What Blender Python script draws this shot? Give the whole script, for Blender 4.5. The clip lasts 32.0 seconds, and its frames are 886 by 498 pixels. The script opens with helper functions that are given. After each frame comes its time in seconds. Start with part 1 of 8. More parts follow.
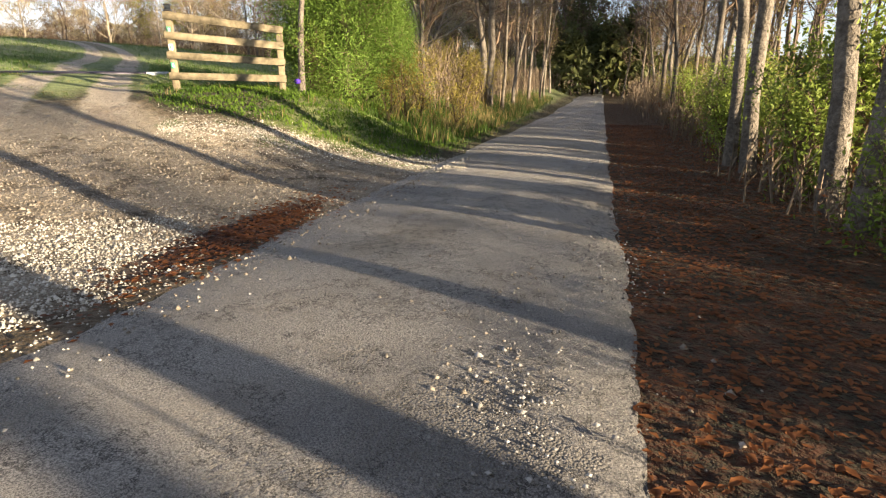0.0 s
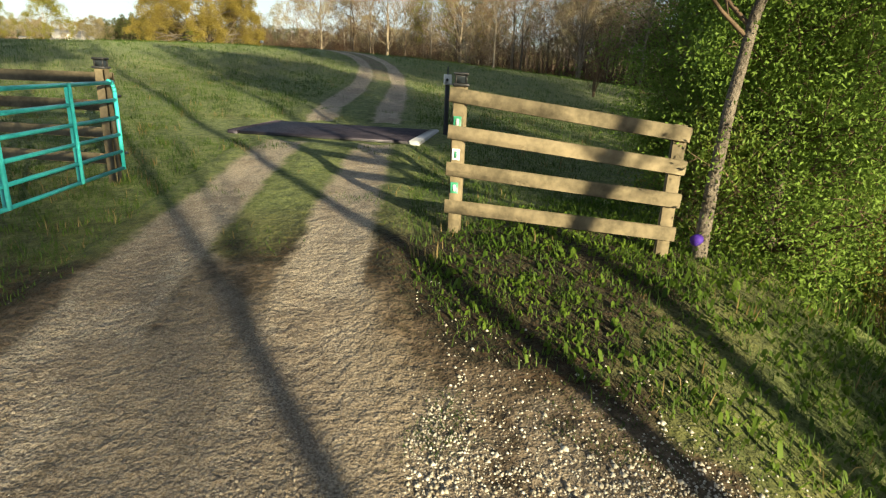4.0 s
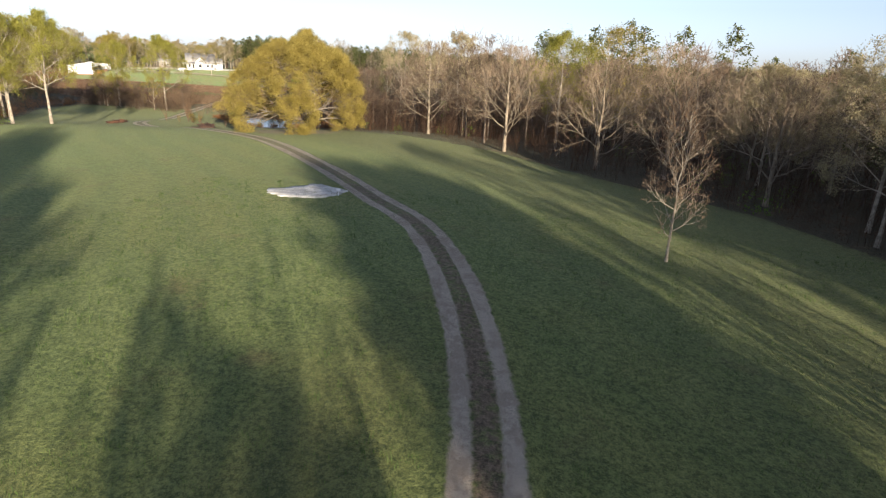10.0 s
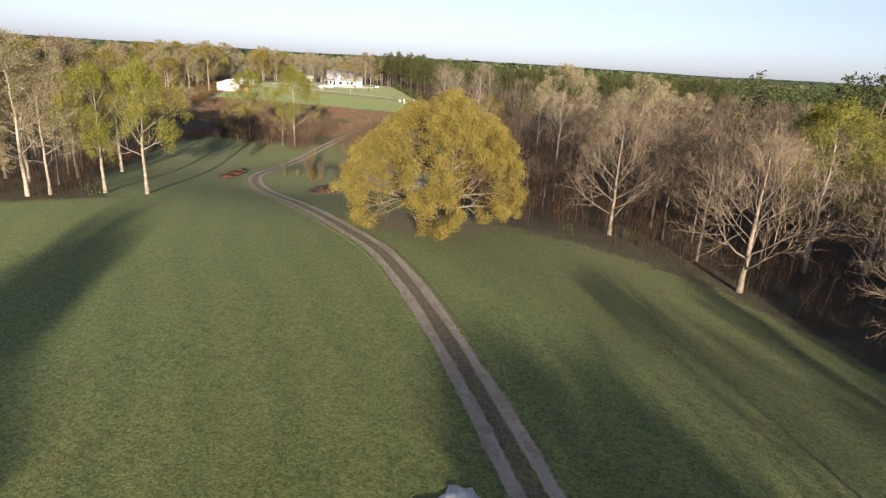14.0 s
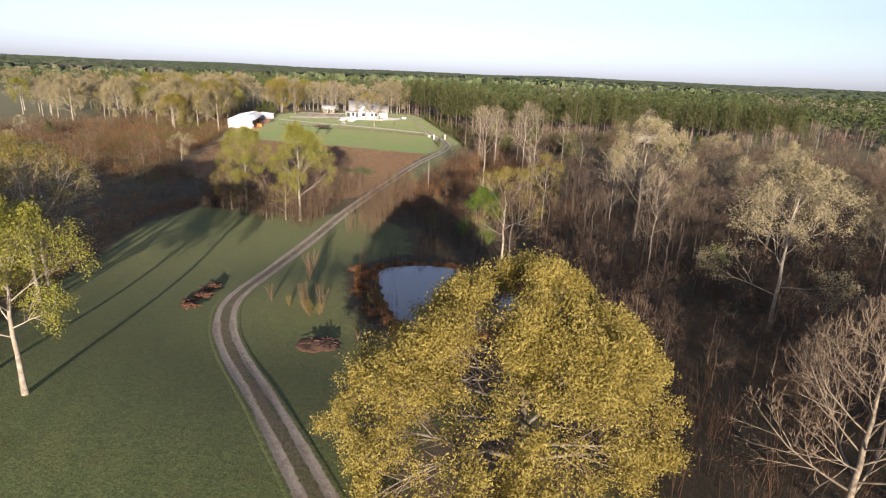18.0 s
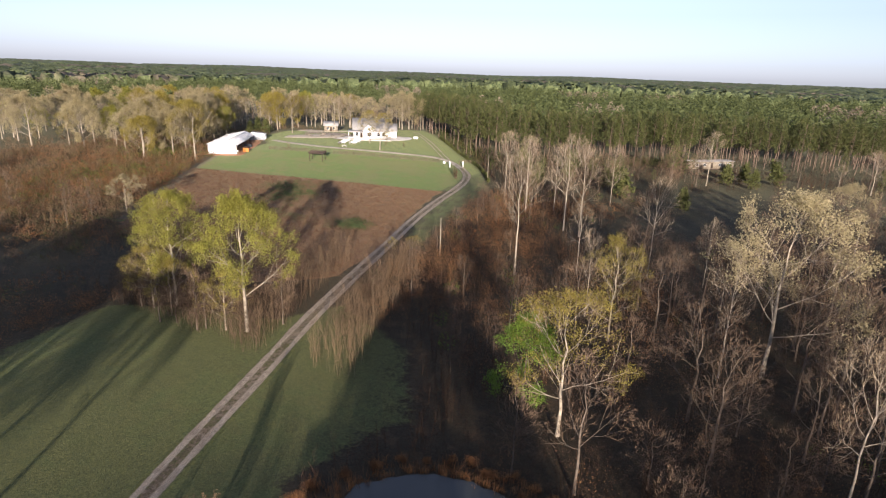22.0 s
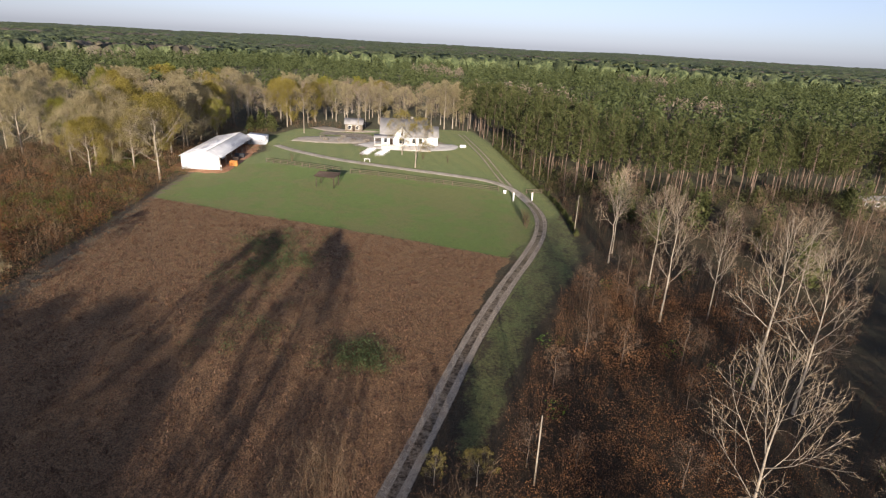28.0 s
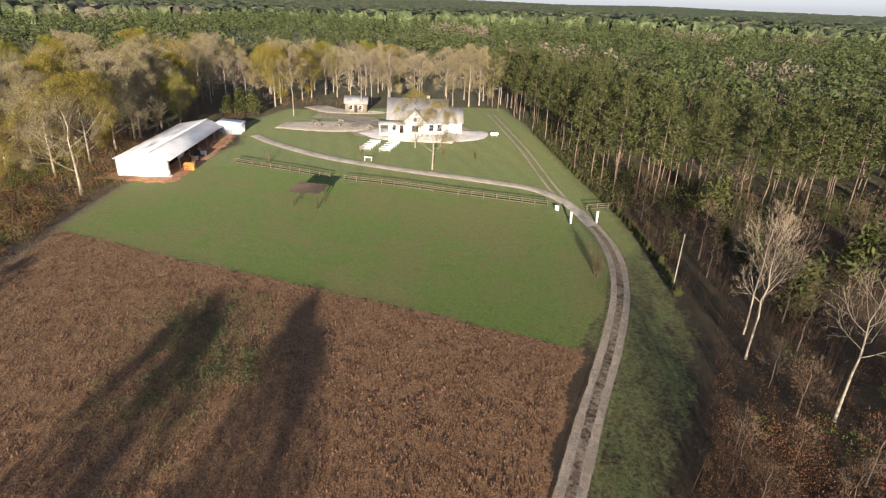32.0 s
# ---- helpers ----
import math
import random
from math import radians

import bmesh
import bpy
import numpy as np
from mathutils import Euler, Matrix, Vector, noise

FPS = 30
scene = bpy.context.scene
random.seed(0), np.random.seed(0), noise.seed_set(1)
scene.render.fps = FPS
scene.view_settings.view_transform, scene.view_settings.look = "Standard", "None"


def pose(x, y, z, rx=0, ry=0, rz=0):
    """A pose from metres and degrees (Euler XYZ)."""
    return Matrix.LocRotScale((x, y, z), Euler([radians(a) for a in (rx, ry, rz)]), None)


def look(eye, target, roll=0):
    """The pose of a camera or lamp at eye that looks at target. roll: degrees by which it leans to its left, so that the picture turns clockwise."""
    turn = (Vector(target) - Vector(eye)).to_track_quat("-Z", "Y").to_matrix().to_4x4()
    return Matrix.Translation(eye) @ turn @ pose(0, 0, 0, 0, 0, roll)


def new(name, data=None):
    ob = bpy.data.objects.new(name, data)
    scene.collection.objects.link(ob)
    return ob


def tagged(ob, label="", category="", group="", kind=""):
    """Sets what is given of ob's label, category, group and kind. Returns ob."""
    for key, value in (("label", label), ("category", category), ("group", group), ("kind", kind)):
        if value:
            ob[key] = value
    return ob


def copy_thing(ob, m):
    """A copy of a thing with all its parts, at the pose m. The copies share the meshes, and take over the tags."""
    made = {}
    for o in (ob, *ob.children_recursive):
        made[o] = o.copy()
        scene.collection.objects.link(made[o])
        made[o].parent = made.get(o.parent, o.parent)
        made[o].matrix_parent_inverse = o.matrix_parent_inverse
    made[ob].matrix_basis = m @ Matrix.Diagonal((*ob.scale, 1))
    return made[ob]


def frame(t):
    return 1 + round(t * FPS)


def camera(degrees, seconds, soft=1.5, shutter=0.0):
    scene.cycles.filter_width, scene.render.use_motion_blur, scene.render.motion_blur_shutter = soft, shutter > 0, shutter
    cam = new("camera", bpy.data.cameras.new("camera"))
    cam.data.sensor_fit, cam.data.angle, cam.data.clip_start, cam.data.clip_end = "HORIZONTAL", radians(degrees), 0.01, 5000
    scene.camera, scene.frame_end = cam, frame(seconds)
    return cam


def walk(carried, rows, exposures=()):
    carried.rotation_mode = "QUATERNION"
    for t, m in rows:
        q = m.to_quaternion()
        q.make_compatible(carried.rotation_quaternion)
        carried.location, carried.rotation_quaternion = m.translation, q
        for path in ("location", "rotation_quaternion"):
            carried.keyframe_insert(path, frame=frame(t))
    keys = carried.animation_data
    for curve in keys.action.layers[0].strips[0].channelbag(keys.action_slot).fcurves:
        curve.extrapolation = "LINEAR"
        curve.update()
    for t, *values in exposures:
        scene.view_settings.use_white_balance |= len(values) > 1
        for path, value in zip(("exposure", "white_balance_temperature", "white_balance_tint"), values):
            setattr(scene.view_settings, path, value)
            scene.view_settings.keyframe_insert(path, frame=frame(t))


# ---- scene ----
cam = camera(75.1, 32.0, soft=1.25)
PATH = [
    (0, (0.973, -11.92, 0.185), (1.76, -10.18, -0.406), 0.6),
    (0.5, (1.004, -11.214, 0.259), (1.771, -9.464, -0.333), 0.9),
    (1, (1.128, -10.197, 0.287), (1.836, -8.423, -0.305), 1.0),
    (1.5, (1.237, -8.991, 0.317), (1.882, -7.193, -0.276), 1.3),
    (2, (1.366, -7.441, 0.354), (1.934, -5.617, -0.239), 1.5),
    (2.5, (1.251, -5.836, 0.426), (1.687, -3.979, -0.177), 2.2),
    (3, (1.001, -4.527, 0.534), (1.247, -2.638, -0.074), 2.4),
    (3.5, (0.852, -4.103, 0.847), (0.925, -2.199, 0.239), 2.7),
    (4, (0.754, -4.231, 1.481), (0.801, -2.325, 0.878), 2.5),
    (4.5, (0.703, -4.417, 2.409), (0.738, -2.51, 1.807), 2.1),
    (6.5, (0.204, -0.02, 6.93), (0.203, 1.883, 6.315), 1.1),
    (7, (0.049, 1.909, 7.623), (0.046, 3.814, 7.014), 1.4),
    (7.5, (-0.087, 4.041, 8.669), (-0.09, 5.944, 8.054), 1.2),
    (8, (-0.164, 6.383, 9.579), (-0.16, 8.286, 8.964), 1.2),
    (8.5, (-0.462, 8.761, 10.404), (-0.451, 10.666, 9.795), 1.6),
    (9, (-0.663, 11.425, 11.284), (-0.754, 13.326, 10.669), 1.5),
    (9.5, (-1.284, 14.381, 12.111), (-1.499, 16.27, 11.489), 2.1),
    (10, (-1.809, 17.244, 12.739), (-2.126, 19.12, 12.122), 2.6),
    (10.5, (-2.565, 20.366, 13.496), (-2.975, 22.223, 12.876), 2.8),
    (11, (-3.615, 23.422, 14.315), (-4.093, 25.262, 13.693), 3.0),
    (11.5, (-4.797, 26.738, 15.153), (-5.339, 28.559, 14.528), 3.1),
    (12, (-6.346, 30.027, 16.007), (-6.95, 31.826, 15.378), 3.2),
    (12.5, (-8.002, 33.367, 16.834), (-8.657, 35.148, 16.205), 3.2),
    (13, (-9.96, 36.637, 17.666), (-10.637, 38.411, 17.038), 3.3),
    (13.5, (-11.991, 39.835, 18.595), (-12.689, 41.601, 17.969), 3.4),
    (14, (-13.946, 42.901, 19.535), (-14.665, 44.661, 18.913), 3.4),
    (14.5, (-15.862, 46.259, 20.442), (-16.604, 48.01, 19.823), 3.2),
    (16.5, (-23.898, 59.859, 24.406), (-24.684, 61.596, 23.801), 2.8),
    (17, (-26.014, 64.026, 25.049), (-26.812, 65.76, 24.451), 2.5),
    (17.5, (-28.421, 68.134, 25.763), (-29.222, 69.869, 25.172), 2.5),
    (18, (-30.602, 72.735, 26.527), (-31.413, 74.465, 25.938), 2.4),
    (18.5, (-32.969, 77.361, 27.134), (-33.786, 79.091, 26.549), 2.4),
    (19, (-35.119, 82.202, 27.766), (-35.947, 83.926, 27.183), 2.3),
    (19.5, (-37.414, 87.007, 28.168), (-38.25, 88.73, 27.591), 2.3),
    (20, (-39.529, 91.409, 28.871), (-40.369, 93.132, 28.299), 2.7),
    (20.5, (-41.561, 96.046, 29.449), (-42.408, 97.765, 28.875), 2.6),
    (21, (-43.831, 100.957, 29.993), (-44.685, 102.668, 29.409), 2.1),
    (21.5, (-46.154, 105.754, 30.371), (-47.019, 107.46, 29.787), 1.9),
    (22, (-48.591, 110.067, 31.144), (-49.459, 111.769, 30.554), 1.9),
    (22.5, (-51.207, 114.407, 31.612), (-52.079, 116.108, 31.022), 1.8),
    (23, (-53.718, 119.005, 32.382), (-54.598, 120.7, 31.79), 2.2),
    (23.5, (-56.393, 123.511, 33.075), (-57.279, 125.201, 32.476), 2.2),
    (24, (-59.069, 127.91, 33.759), (-59.963, 129.594, 33.156), 2.3),
    (24.5, (-61.847, 132.252, 34.19), (-62.746, 133.931, 33.58), 2.3),
    (25, (-64.5, 136.279, 34.141), (-65.404, 137.955, 33.53), 2.7),
    (25.5, (-67.122, 140.631, 34.411), (-68.035, 142.299, 33.791), 2.7),
    (27.5, (-80.336, 157.263, 34.785), (-81.271, 158.903, 34.127), 3.1),
    (28, (-83.401, 161.622, 34.86), (-84.346, 163.25, 34.184), 3.1),
    (28.5, (-86.094, 165.648, 34.806), (-87.052, 167.262, 34.116), 3.1),
    (29, (-89.138, 169.928, 34.622), (-90.108, 171.529, 33.918), 3.0),
    (29.5, (-92.293, 174.328, 34.453), (-93.269, 175.919, 33.733), 2.9),
    (30, (-95.154, 178.835, 34.511), (-96.135, 180.414, 33.771), 2.7),
    (30.5, (-98.231, 183.259, 34.292), (-99.21, 184.833, 33.539), 2.5),
    (31, (-101.114, 188.021, 34.105), (-102.092, 189.589, 33.339), 2.4),
    (31.5, (-103.887, 193.118, 33.894), (-104.868, 194.675, 33.112), 2.1),
    (32, (-106.432, 197.31, 34.356), (-107.407, 198.861, 33.553), 2.2),
]
walk(cam, [(t, look(eye, target, roll)) for t, eye, target, roll in PATH], ((0, 2.18, 7000, 10), (1.0, 2.2, 7050, 10), (1.5, 2.06, 7150, 10), (2.5, 1.8, 7300, 9), (3, 1.7, 7300, 6), (4, 1.45, 7250, -2), (4.5, 1.42, 7100, 0), (7, 1.58, 6350, 8), (9, 1.58, 6250, 10), (11, 1.52, 6260, 11), (12.5, 1.58, 6280, 11), (14, 1.36, 6250, 14), (17, 1.42, 6150, 16), (19, 1.48, 6100, 18), (20, 1.42, 6080, 18), (25, 1.36, 6030, 18), (28, 1.06, 6030, 16), (32, 1.40, 6250, 14)))

# ---- sky and sun ----
SUN_AZ, SUN_EL = radians(31.5), radians(9.8)
world = bpy.data.worlds.new("sky")
scene.world = world
world.use_nodes = True
wn = world.node_tree
sky = wn.nodes.new("ShaderNodeTexSky")
sky.sky_type, sky.sun_disc = "NISHITA", False
sky.sun_elevation, sky.sun_rotation = SUN_EL, radians(180 - 31.5)
sky.air_density, sky.dust_density, sky.ozone_density = 1.0, 0.5, 2.5
pale = wn.nodes.new("ShaderNodeHueSaturation")
pale.inputs["Saturation"].default_value = 0.42
wn.links.new(sky.outputs[0], pale.inputs["Color"])
cool = wn.nodes.new("ShaderNodeMix")
cool.data_type, cool.blend_type = "RGBA", "MULTIPLY"
cool.inputs[0].default_value, cool.inputs[7].default_value = 1.0, (0.90, 0.965, 1.17, 1)
wn.links.new(pale.outputs[0], cool.inputs[6])
wn.links.new(cool.outputs[2], wn.nodes["Background"].inputs[0])
wn.nodes["Background"].inputs[1].default_value = 0.077
sun = new("sun", bpy.data.lights.new("sun", "SUN"))
sun.data.energy, sun.data.angle, sun.data.color = 5.0, radians(0.6), (1.0, 0.86, 0.66)
sun.matrix_world = look((40, -60, 60), (40 - math.sin(SUN_AZ), -60 + math.cos(SUN_AZ), 60 - math.tan(SUN_EL)))

# ---- node material helpers ----
def material(name, rough=0.8, metal=0.0):
    m = bpy.data.materials.new(name)
    m.use_nodes = True
    b = m.node_tree.nodes["Principled BSDF"]
    b.inputs["Roughness"].default_value, b.inputs["Metallic"].default_value = rough, metal
    b.inputs["Specular IOR Level"].default_value = 0.18 if rough > 0.55 else 0.5
    return m, m.node_tree, b

def node(t, kind, **kw):
    n = t.nodes.new("ShaderNode" + kind)
    for k, v in kw.items():
        n.inputs[k.replace("_", " ")].default_value = v
    return n

def where(t):
    return t.nodes.new("ShaderNodeNewGeometry").outputs["Position"]

def noisy(t, scale, detail=4.0, rough=0.6, vec=None):
    n = node(t, "TexNoise", Scale=scale, Detail=detail, Roughness=rough)
    t.links.new(vec if vec is not None else where(t), n.inputs["Vector"])
    return n.outputs["Fac"]

def blend(t, fac, a, b, mode="MIX"):
    n = t.nodes.new("ShaderNodeMix")
    n.data_type, n.blend_type = "RGBA", mode
    for sock, v in ((n.inputs[0], fac), (n.inputs[6], a), (n.inputs[7], b)):
        if isinstance(v, (int, float)):
            sock.default_value = v
        elif isinstance(v, tuple):
            sock.default_value = (*v, 1)
        else:
            t.links.new(v, sock)
    return n.outputs[2]

def calc(t, op, a, b=0.0, c=0.0):
    n = t.nodes.new("ShaderNodeMath")
    n.operation = op
    for sock, v in zip(n.inputs, (a, b, c)):
        if isinstance(v, (int, float)):
            sock.default_value = v
        else:
            t.links.new(v, sock)
    return n.outputs[0]

def step(t, v, lo, hi):
    n = node(t, "MapRange", From_Min=lo, From_Max=hi)
    n.interpolation_type = "SMOOTHSTEP"
    t.links.new(v, n.inputs["Value"])
    return n.outputs["Result"]

def relief(t, b, height, strength=0.5, distance=0.05):
    n = node(t, "Bump", Strength=strength, Distance=distance)
    t.links.new(height, n.inputs["Height"])
    t.links.new(n.outputs["Normal"], b.inputs["Normal"])

def varied(name, dark, light, scale=3.0, fine=20.0, rough=0.85, bump=0.3, dist=0.02, metal=0.0, spread=0.0, per="object"):
    """A surface between two colours at two scales, varied from piece to piece by spread."""
    m, t, b = material(name, rough, metal)
    mixv = calc(t, "ADD", calc(t, "MULTIPLY", noisy(t, scale), 0.6), calc(t, "MULTIPLY", noisy(t, fine), 0.4))
    f = step(t, mixv, 0.32, 0.68)
    if spread:
        if per == "object":
            r = t.nodes.new("ShaderNodeObjectInfo").outputs["Random"]
        else:
            r = t.nodes.new("ShaderNodeNewGeometry").outputs["Random Per Island"]
        f = calc(t, "ADD", calc(t, "MULTIPLY", f, 1 - spread), calc(t, "MULTIPLY", r, spread))
    t.links.new(blend(t, f, dark, light), b.inputs["Base Color"])
    if bump:
        relief(t, b, noisy(t, fine), bump, dist)
    return m

def leafy(name, dark, light, shine=0.45):
    """Leaves: each its own tone, letting some light through."""
    m, t, b = material(name, 0.6)
    r = t.nodes.new("ShaderNodeNewGeometry").outputs["Random Per Island"]
    o = t.nodes.new("ShaderNodeObjectInfo").outputs["Random"]
    f = calc(t, "ADD", calc(t, "MULTIPLY", r, 0.28), calc(t, "ADD", calc(t, "MULTIPLY", step(t, noisy(t, 0.8, 3), 0.35, 0.65), 0.44), calc(t, "MULTIPLY", o, 0.28)))
    col = blend(t, f, dark, light)
    t.links.new(col, b.inputs["Base Color"])
    tr = t.nodes.new("ShaderNodeBsdfTranslucent")
    t.links.new(col, tr.inputs["Color"])
    mx = node(t, "MixShader", Fac=0.42)
    out = t.nodes["Material Output"]
    t.links.new(b.outputs[0], mx.inputs[1])
    t.links.new(tr.outputs[0], mx.inputs[2])
    t.links.new(mx.outputs[0], out.inputs[0])
    return m

def ground_material():
    """Meadow, pasture, stubble field, leaf litter, gravel and earth, told apart by the sheet's own masks."""
    m, t, b = material("ground", 0.95)
    za = t.nodes.new("ShaderNodeAttribute"); za.attribute_name = "zone"
    zb = t.nodes.new("ShaderNodeAttribute"); zb.attribute_name = "cover"
    sa, sb = t.nodes.new("ShaderNodeSeparateColor"), t.nodes.new("ShaderNodeSeparateColor")
    t.links.new(za.outputs["Color"], sa.inputs[0]); t.links.new(zb.outputs["Color"], sb.inputs[0])
    big, mid, small, grit = noisy(t, 0.045, 3), noisy(t, 0.35, 4), noisy(t, 2.2, 5, 0.7), noisy(t, 16.0, 4, 0.7)
    ragged = calc(t, "ADD", calc(t, "MULTIPLY", calc(t, "SUBTRACT", mid, 0.5), 0.5), calc(t, "MULTIPLY", calc(t, "SUBTRACT", small, 0.5), 0.7))
    def mask(s, lo=0.4, hi=0.6):
        return step(t, calc(t, "ADD", s, calc(t, "MULTIPLY", ragged, 0.8)), lo, hi)
    tuft = step(t, calc(t, "ADD", calc(t, "MULTIPLY", small, 0.22), calc(t, "ADD", calc(t, "MULTIPLY", noisy(t, 5.5, 3, 0.7), 0.40), calc(t, "MULTIPLY", grit, 0.38))), 0.40, 0.60)
    # litter browns are darkened for woodland shade that the sparse trees don't cast
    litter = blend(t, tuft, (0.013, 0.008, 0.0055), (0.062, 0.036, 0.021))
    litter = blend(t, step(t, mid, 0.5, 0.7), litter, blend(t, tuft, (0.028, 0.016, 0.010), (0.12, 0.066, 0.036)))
    grass = blend(t, tuft, (0.050, 0.070, 0.020), (0.194, 0.224, 0.072))
    grass = blend(t, calc(t, "MULTIPLY", step(t, big, 0.40, 0.62), 0.75), grass, blend(t, tuft, (0.068, 0.078, 0.020), (0.226, 0.226, 0.070)))
    grass = blend(t, calc(t, "MULTIPLY", step(t, mid, 0.56, 0.74), 0.6), grass, blend(t, tuft, (0.085, 0.070, 0.028), (0.19, 0.145, 0.058)))
    swath = t.nodes.new("ShaderNodeTexWave"); swath.bands_direction = "DIAGONAL"
    for key, val in (("Scale", 0.10), ("Distortion", 7.0), ("Detail", 2.0), ("Detail Scale", 0.25)):
        swath.inputs[key].default_value = val
    t.links.new(where(t), swath.inputs["Vector"])
    grass = blend(t, calc(t, "MULTIPLY", step(t, swath.outputs["Fac"], 0.35, 0.9), 0.38), grass, blend(t, tuft, (0.036, 0.056, 0.016), (0.150, 0.186, 0.056)))
    dull = blend(t, tuft, (0.049, 0.051, 0.018), (0.136, 0.130, 0.045))
    dull = blend(t, calc(t, "MULTIPLY", step(t, calc(t, "ADD", calc(t, "MULTIPLY", big, 0.5), calc(t, "MULTIPLY", mid, 0.5)), 0.48, 0.60), 0.5), dull, blend(t, tuft, (0.042, 0.060, 0.018), (0.120, 0.150, 0.048)))
    grass = blend(t, calc(t, "MULTIPLY", step(t, sa.outputs[0], 0.97, 0.72), 0.85), grass, dull)
    lush = blend(t, tuft, (0.044, 0.078, 0.012), (0.142, 0.194, 0.034))
    lush = blend(t, calc(t, "MULTIPLY", step(t, calc(t, "ADD", calc(t, "MULTIPLY", big, 0.6), calc(t, "MULTIPLY", mid, 0.4)), 0.43, 0.57), 0.8), lush, blend(t, tuft, (0.078, 0.080, 0.024), (0.190, 0.172, 0.055)))
    stub = blend(t, tuft, (0.050, 0.024, 0.013), (0.34, 0.185, 0.092))
    stub = blend(t, calc(t, "MULTIPLY", step(t, big, 0.4, 0.66), 0.6), stub, blend(t, tuft, (0.09, 0.045, 0.022), (0.34, 0.19, 0.09)))
    pebbles = t.nodes.new("ShaderNodeTexVoronoi"); pebbles.inputs["Scale"].default_value = 42.0
    t.links.new(where(t), pebbles.inputs["Vector"])
    gravel = blend(t, step(t, noisy(t, 55.0, 4, 0.8), 0.38, 0.62), (0.180, 0.142, 0.106), (0.64, 0.54, 0.415))
    gravel = blend(t, calc(t, "MULTIPLY", step(t, pebbles.outputs["Distance"], 0.42, 0.2), step(t, small, 0.44, 0.62)), gravel, blend(t, noisy(t, 24.0), (0.16, 0.125, 0.09), (0.58, 0.51, 0.41)))
    patchy = calc(t, "ADD", calc(t, "MULTIPLY", mid, 0.45), calc(t, "MULTIPLY", small, 0.55))
    gravel = blend(t, calc(t, "MULTIPLY", step(t, patchy, 0.45, 0.57), 0.46), gravel, blend(t, grit, (0.090, 0.062, 0.042), (0.27, 0.20, 0.14)))
    earth = blend(t, tuft, (0.060, 0.040, 0.026), (0.195, 0.138, 0.094))
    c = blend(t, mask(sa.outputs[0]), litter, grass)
    c = blend(t, mask(sa.outputs[1]), c, lush)
    c = blend(t, mask(sa.outputs[2]), c, stub)
    c = blend(t, mask(sb.outputs[1]), c, earth)
    c = blend(t, step(t, calc(t, "ADD", sb.outputs[0], calc(t, "MULTIPLY", ragged, 1.3)), 0.33, 0.68), c, gravel)
    red = blend(t, tuft, (0.022, 0.008, 0.006), (0.110, 0.036, 0.018))
    c = blend(t, mask(sb.outputs[2]), c, red)
    t.links.new(blend(t, 1.0, c, (0.80, 0.80, 0.80), "MULTIPLY"), b.inputs["Base Color"])
    b.inputs["Sheen Roughness"].default_value = 0.55
    t.links.new(calc(t, "MULTIPLY", calc(t, "SUBTRACT", 1.0, sb.outputs[0]), 0.34), b.inputs["Sheen Weight"])
    t.links.new(blend(t, 0.3, c, (0.66, 0.76, 0.46)), b.inputs["Sheen Tint"])
    turf = calc(t, "SUBTRACT", 1.0, calc(t, "MULTIPLY", calc(t, "MAXIMUM", sa.outputs[0], sa.outputs[1]), 0.52))
    relief(t, b, calc(t, "MULTIPLY", turf, calc(t, "ADD", calc(t, "MULTIPLY", small, 0.5), calc(t, "ADD", calc(t, "MULTIPLY", noisy(t, 6.5, 3, 0.7), 0.55), calc(t, "MULTIPLY", grit, 0.35)))), 1.0, 0.2)
    return m

def asphalt_material():
    m, t, b = material("asphalt", 0.88)
    grit, mid, big = noisy(t, 130.0, 3, 0.8), noisy(t, 2.2, 6, 0.7), noisy(t, 0.4, 4)
    c = blend(t, step(t, grit, 0.38, 0.64), (0.15, 0.138, 0.124), (0.56, 0.51, 0.445))
    c = blend(t, calc(t, "MULTIPLY", step(t, mid, 0.42, 0.66), 0.6), c, blend(t, grit, (0.16, 0.14, 0.12), (0.52, 0.465, 0.39)))
    c = blend(t, calc(t, "MULTIPLY", step(t, big, 0.5, 0.68), 0.55), c, blend(t, grit, (0.06, 0.058, 0.06), (0.17, 0.165, 0.165)))
    chips = t.nodes.new("ShaderNodeTexVoronoi"); chips.inputs["Scale"].default_value = 85.0
    t.links.new(where(t), chips.inputs["Vector"])
    loose = step(t, noisy(t, 1.1, 5, 0.75), 0.5, 0.62)
    c = blend(t, calc(t, "MULTIPLY", calc(t, "MULTIPLY", step(t, chips.outputs["Distance"], 0.36, 0.14), loose), 0.8), c, blend(t, noisy(t, 40.0), (0.12, 0.10, 0.085), (0.58, 0.53, 0.46)))
    crack = step(t, calc(t, "ABSOLUTE", calc(t, "SUBTRACT", noisy(t, 0.9, 8, 0.75), 0.5)), 0.010, 0.0)
    c = blend(t, calc(t, "MULTIPLY", crack, 0.75), c, (0.028, 0.025, 0.023))
    t.links.new(c, b.inputs["Base Color"])
    relief(t, b, calc(t, "ADD", calc(t, "ADD", calc(t, "ADD", calc(t, "MULTIPLY", grit, 0.4), calc(t, "MULTIPLY", noisy(t, 24.0, 3, 0.7), 0.75)), calc(t, "MULTIPLY", mid, 0.8)), calc(t, "MULTIPLY", calc(t, "MULTIPLY", chips.outputs["Distance"], loose), -0.8)), 1.0, 0.05)
    return m

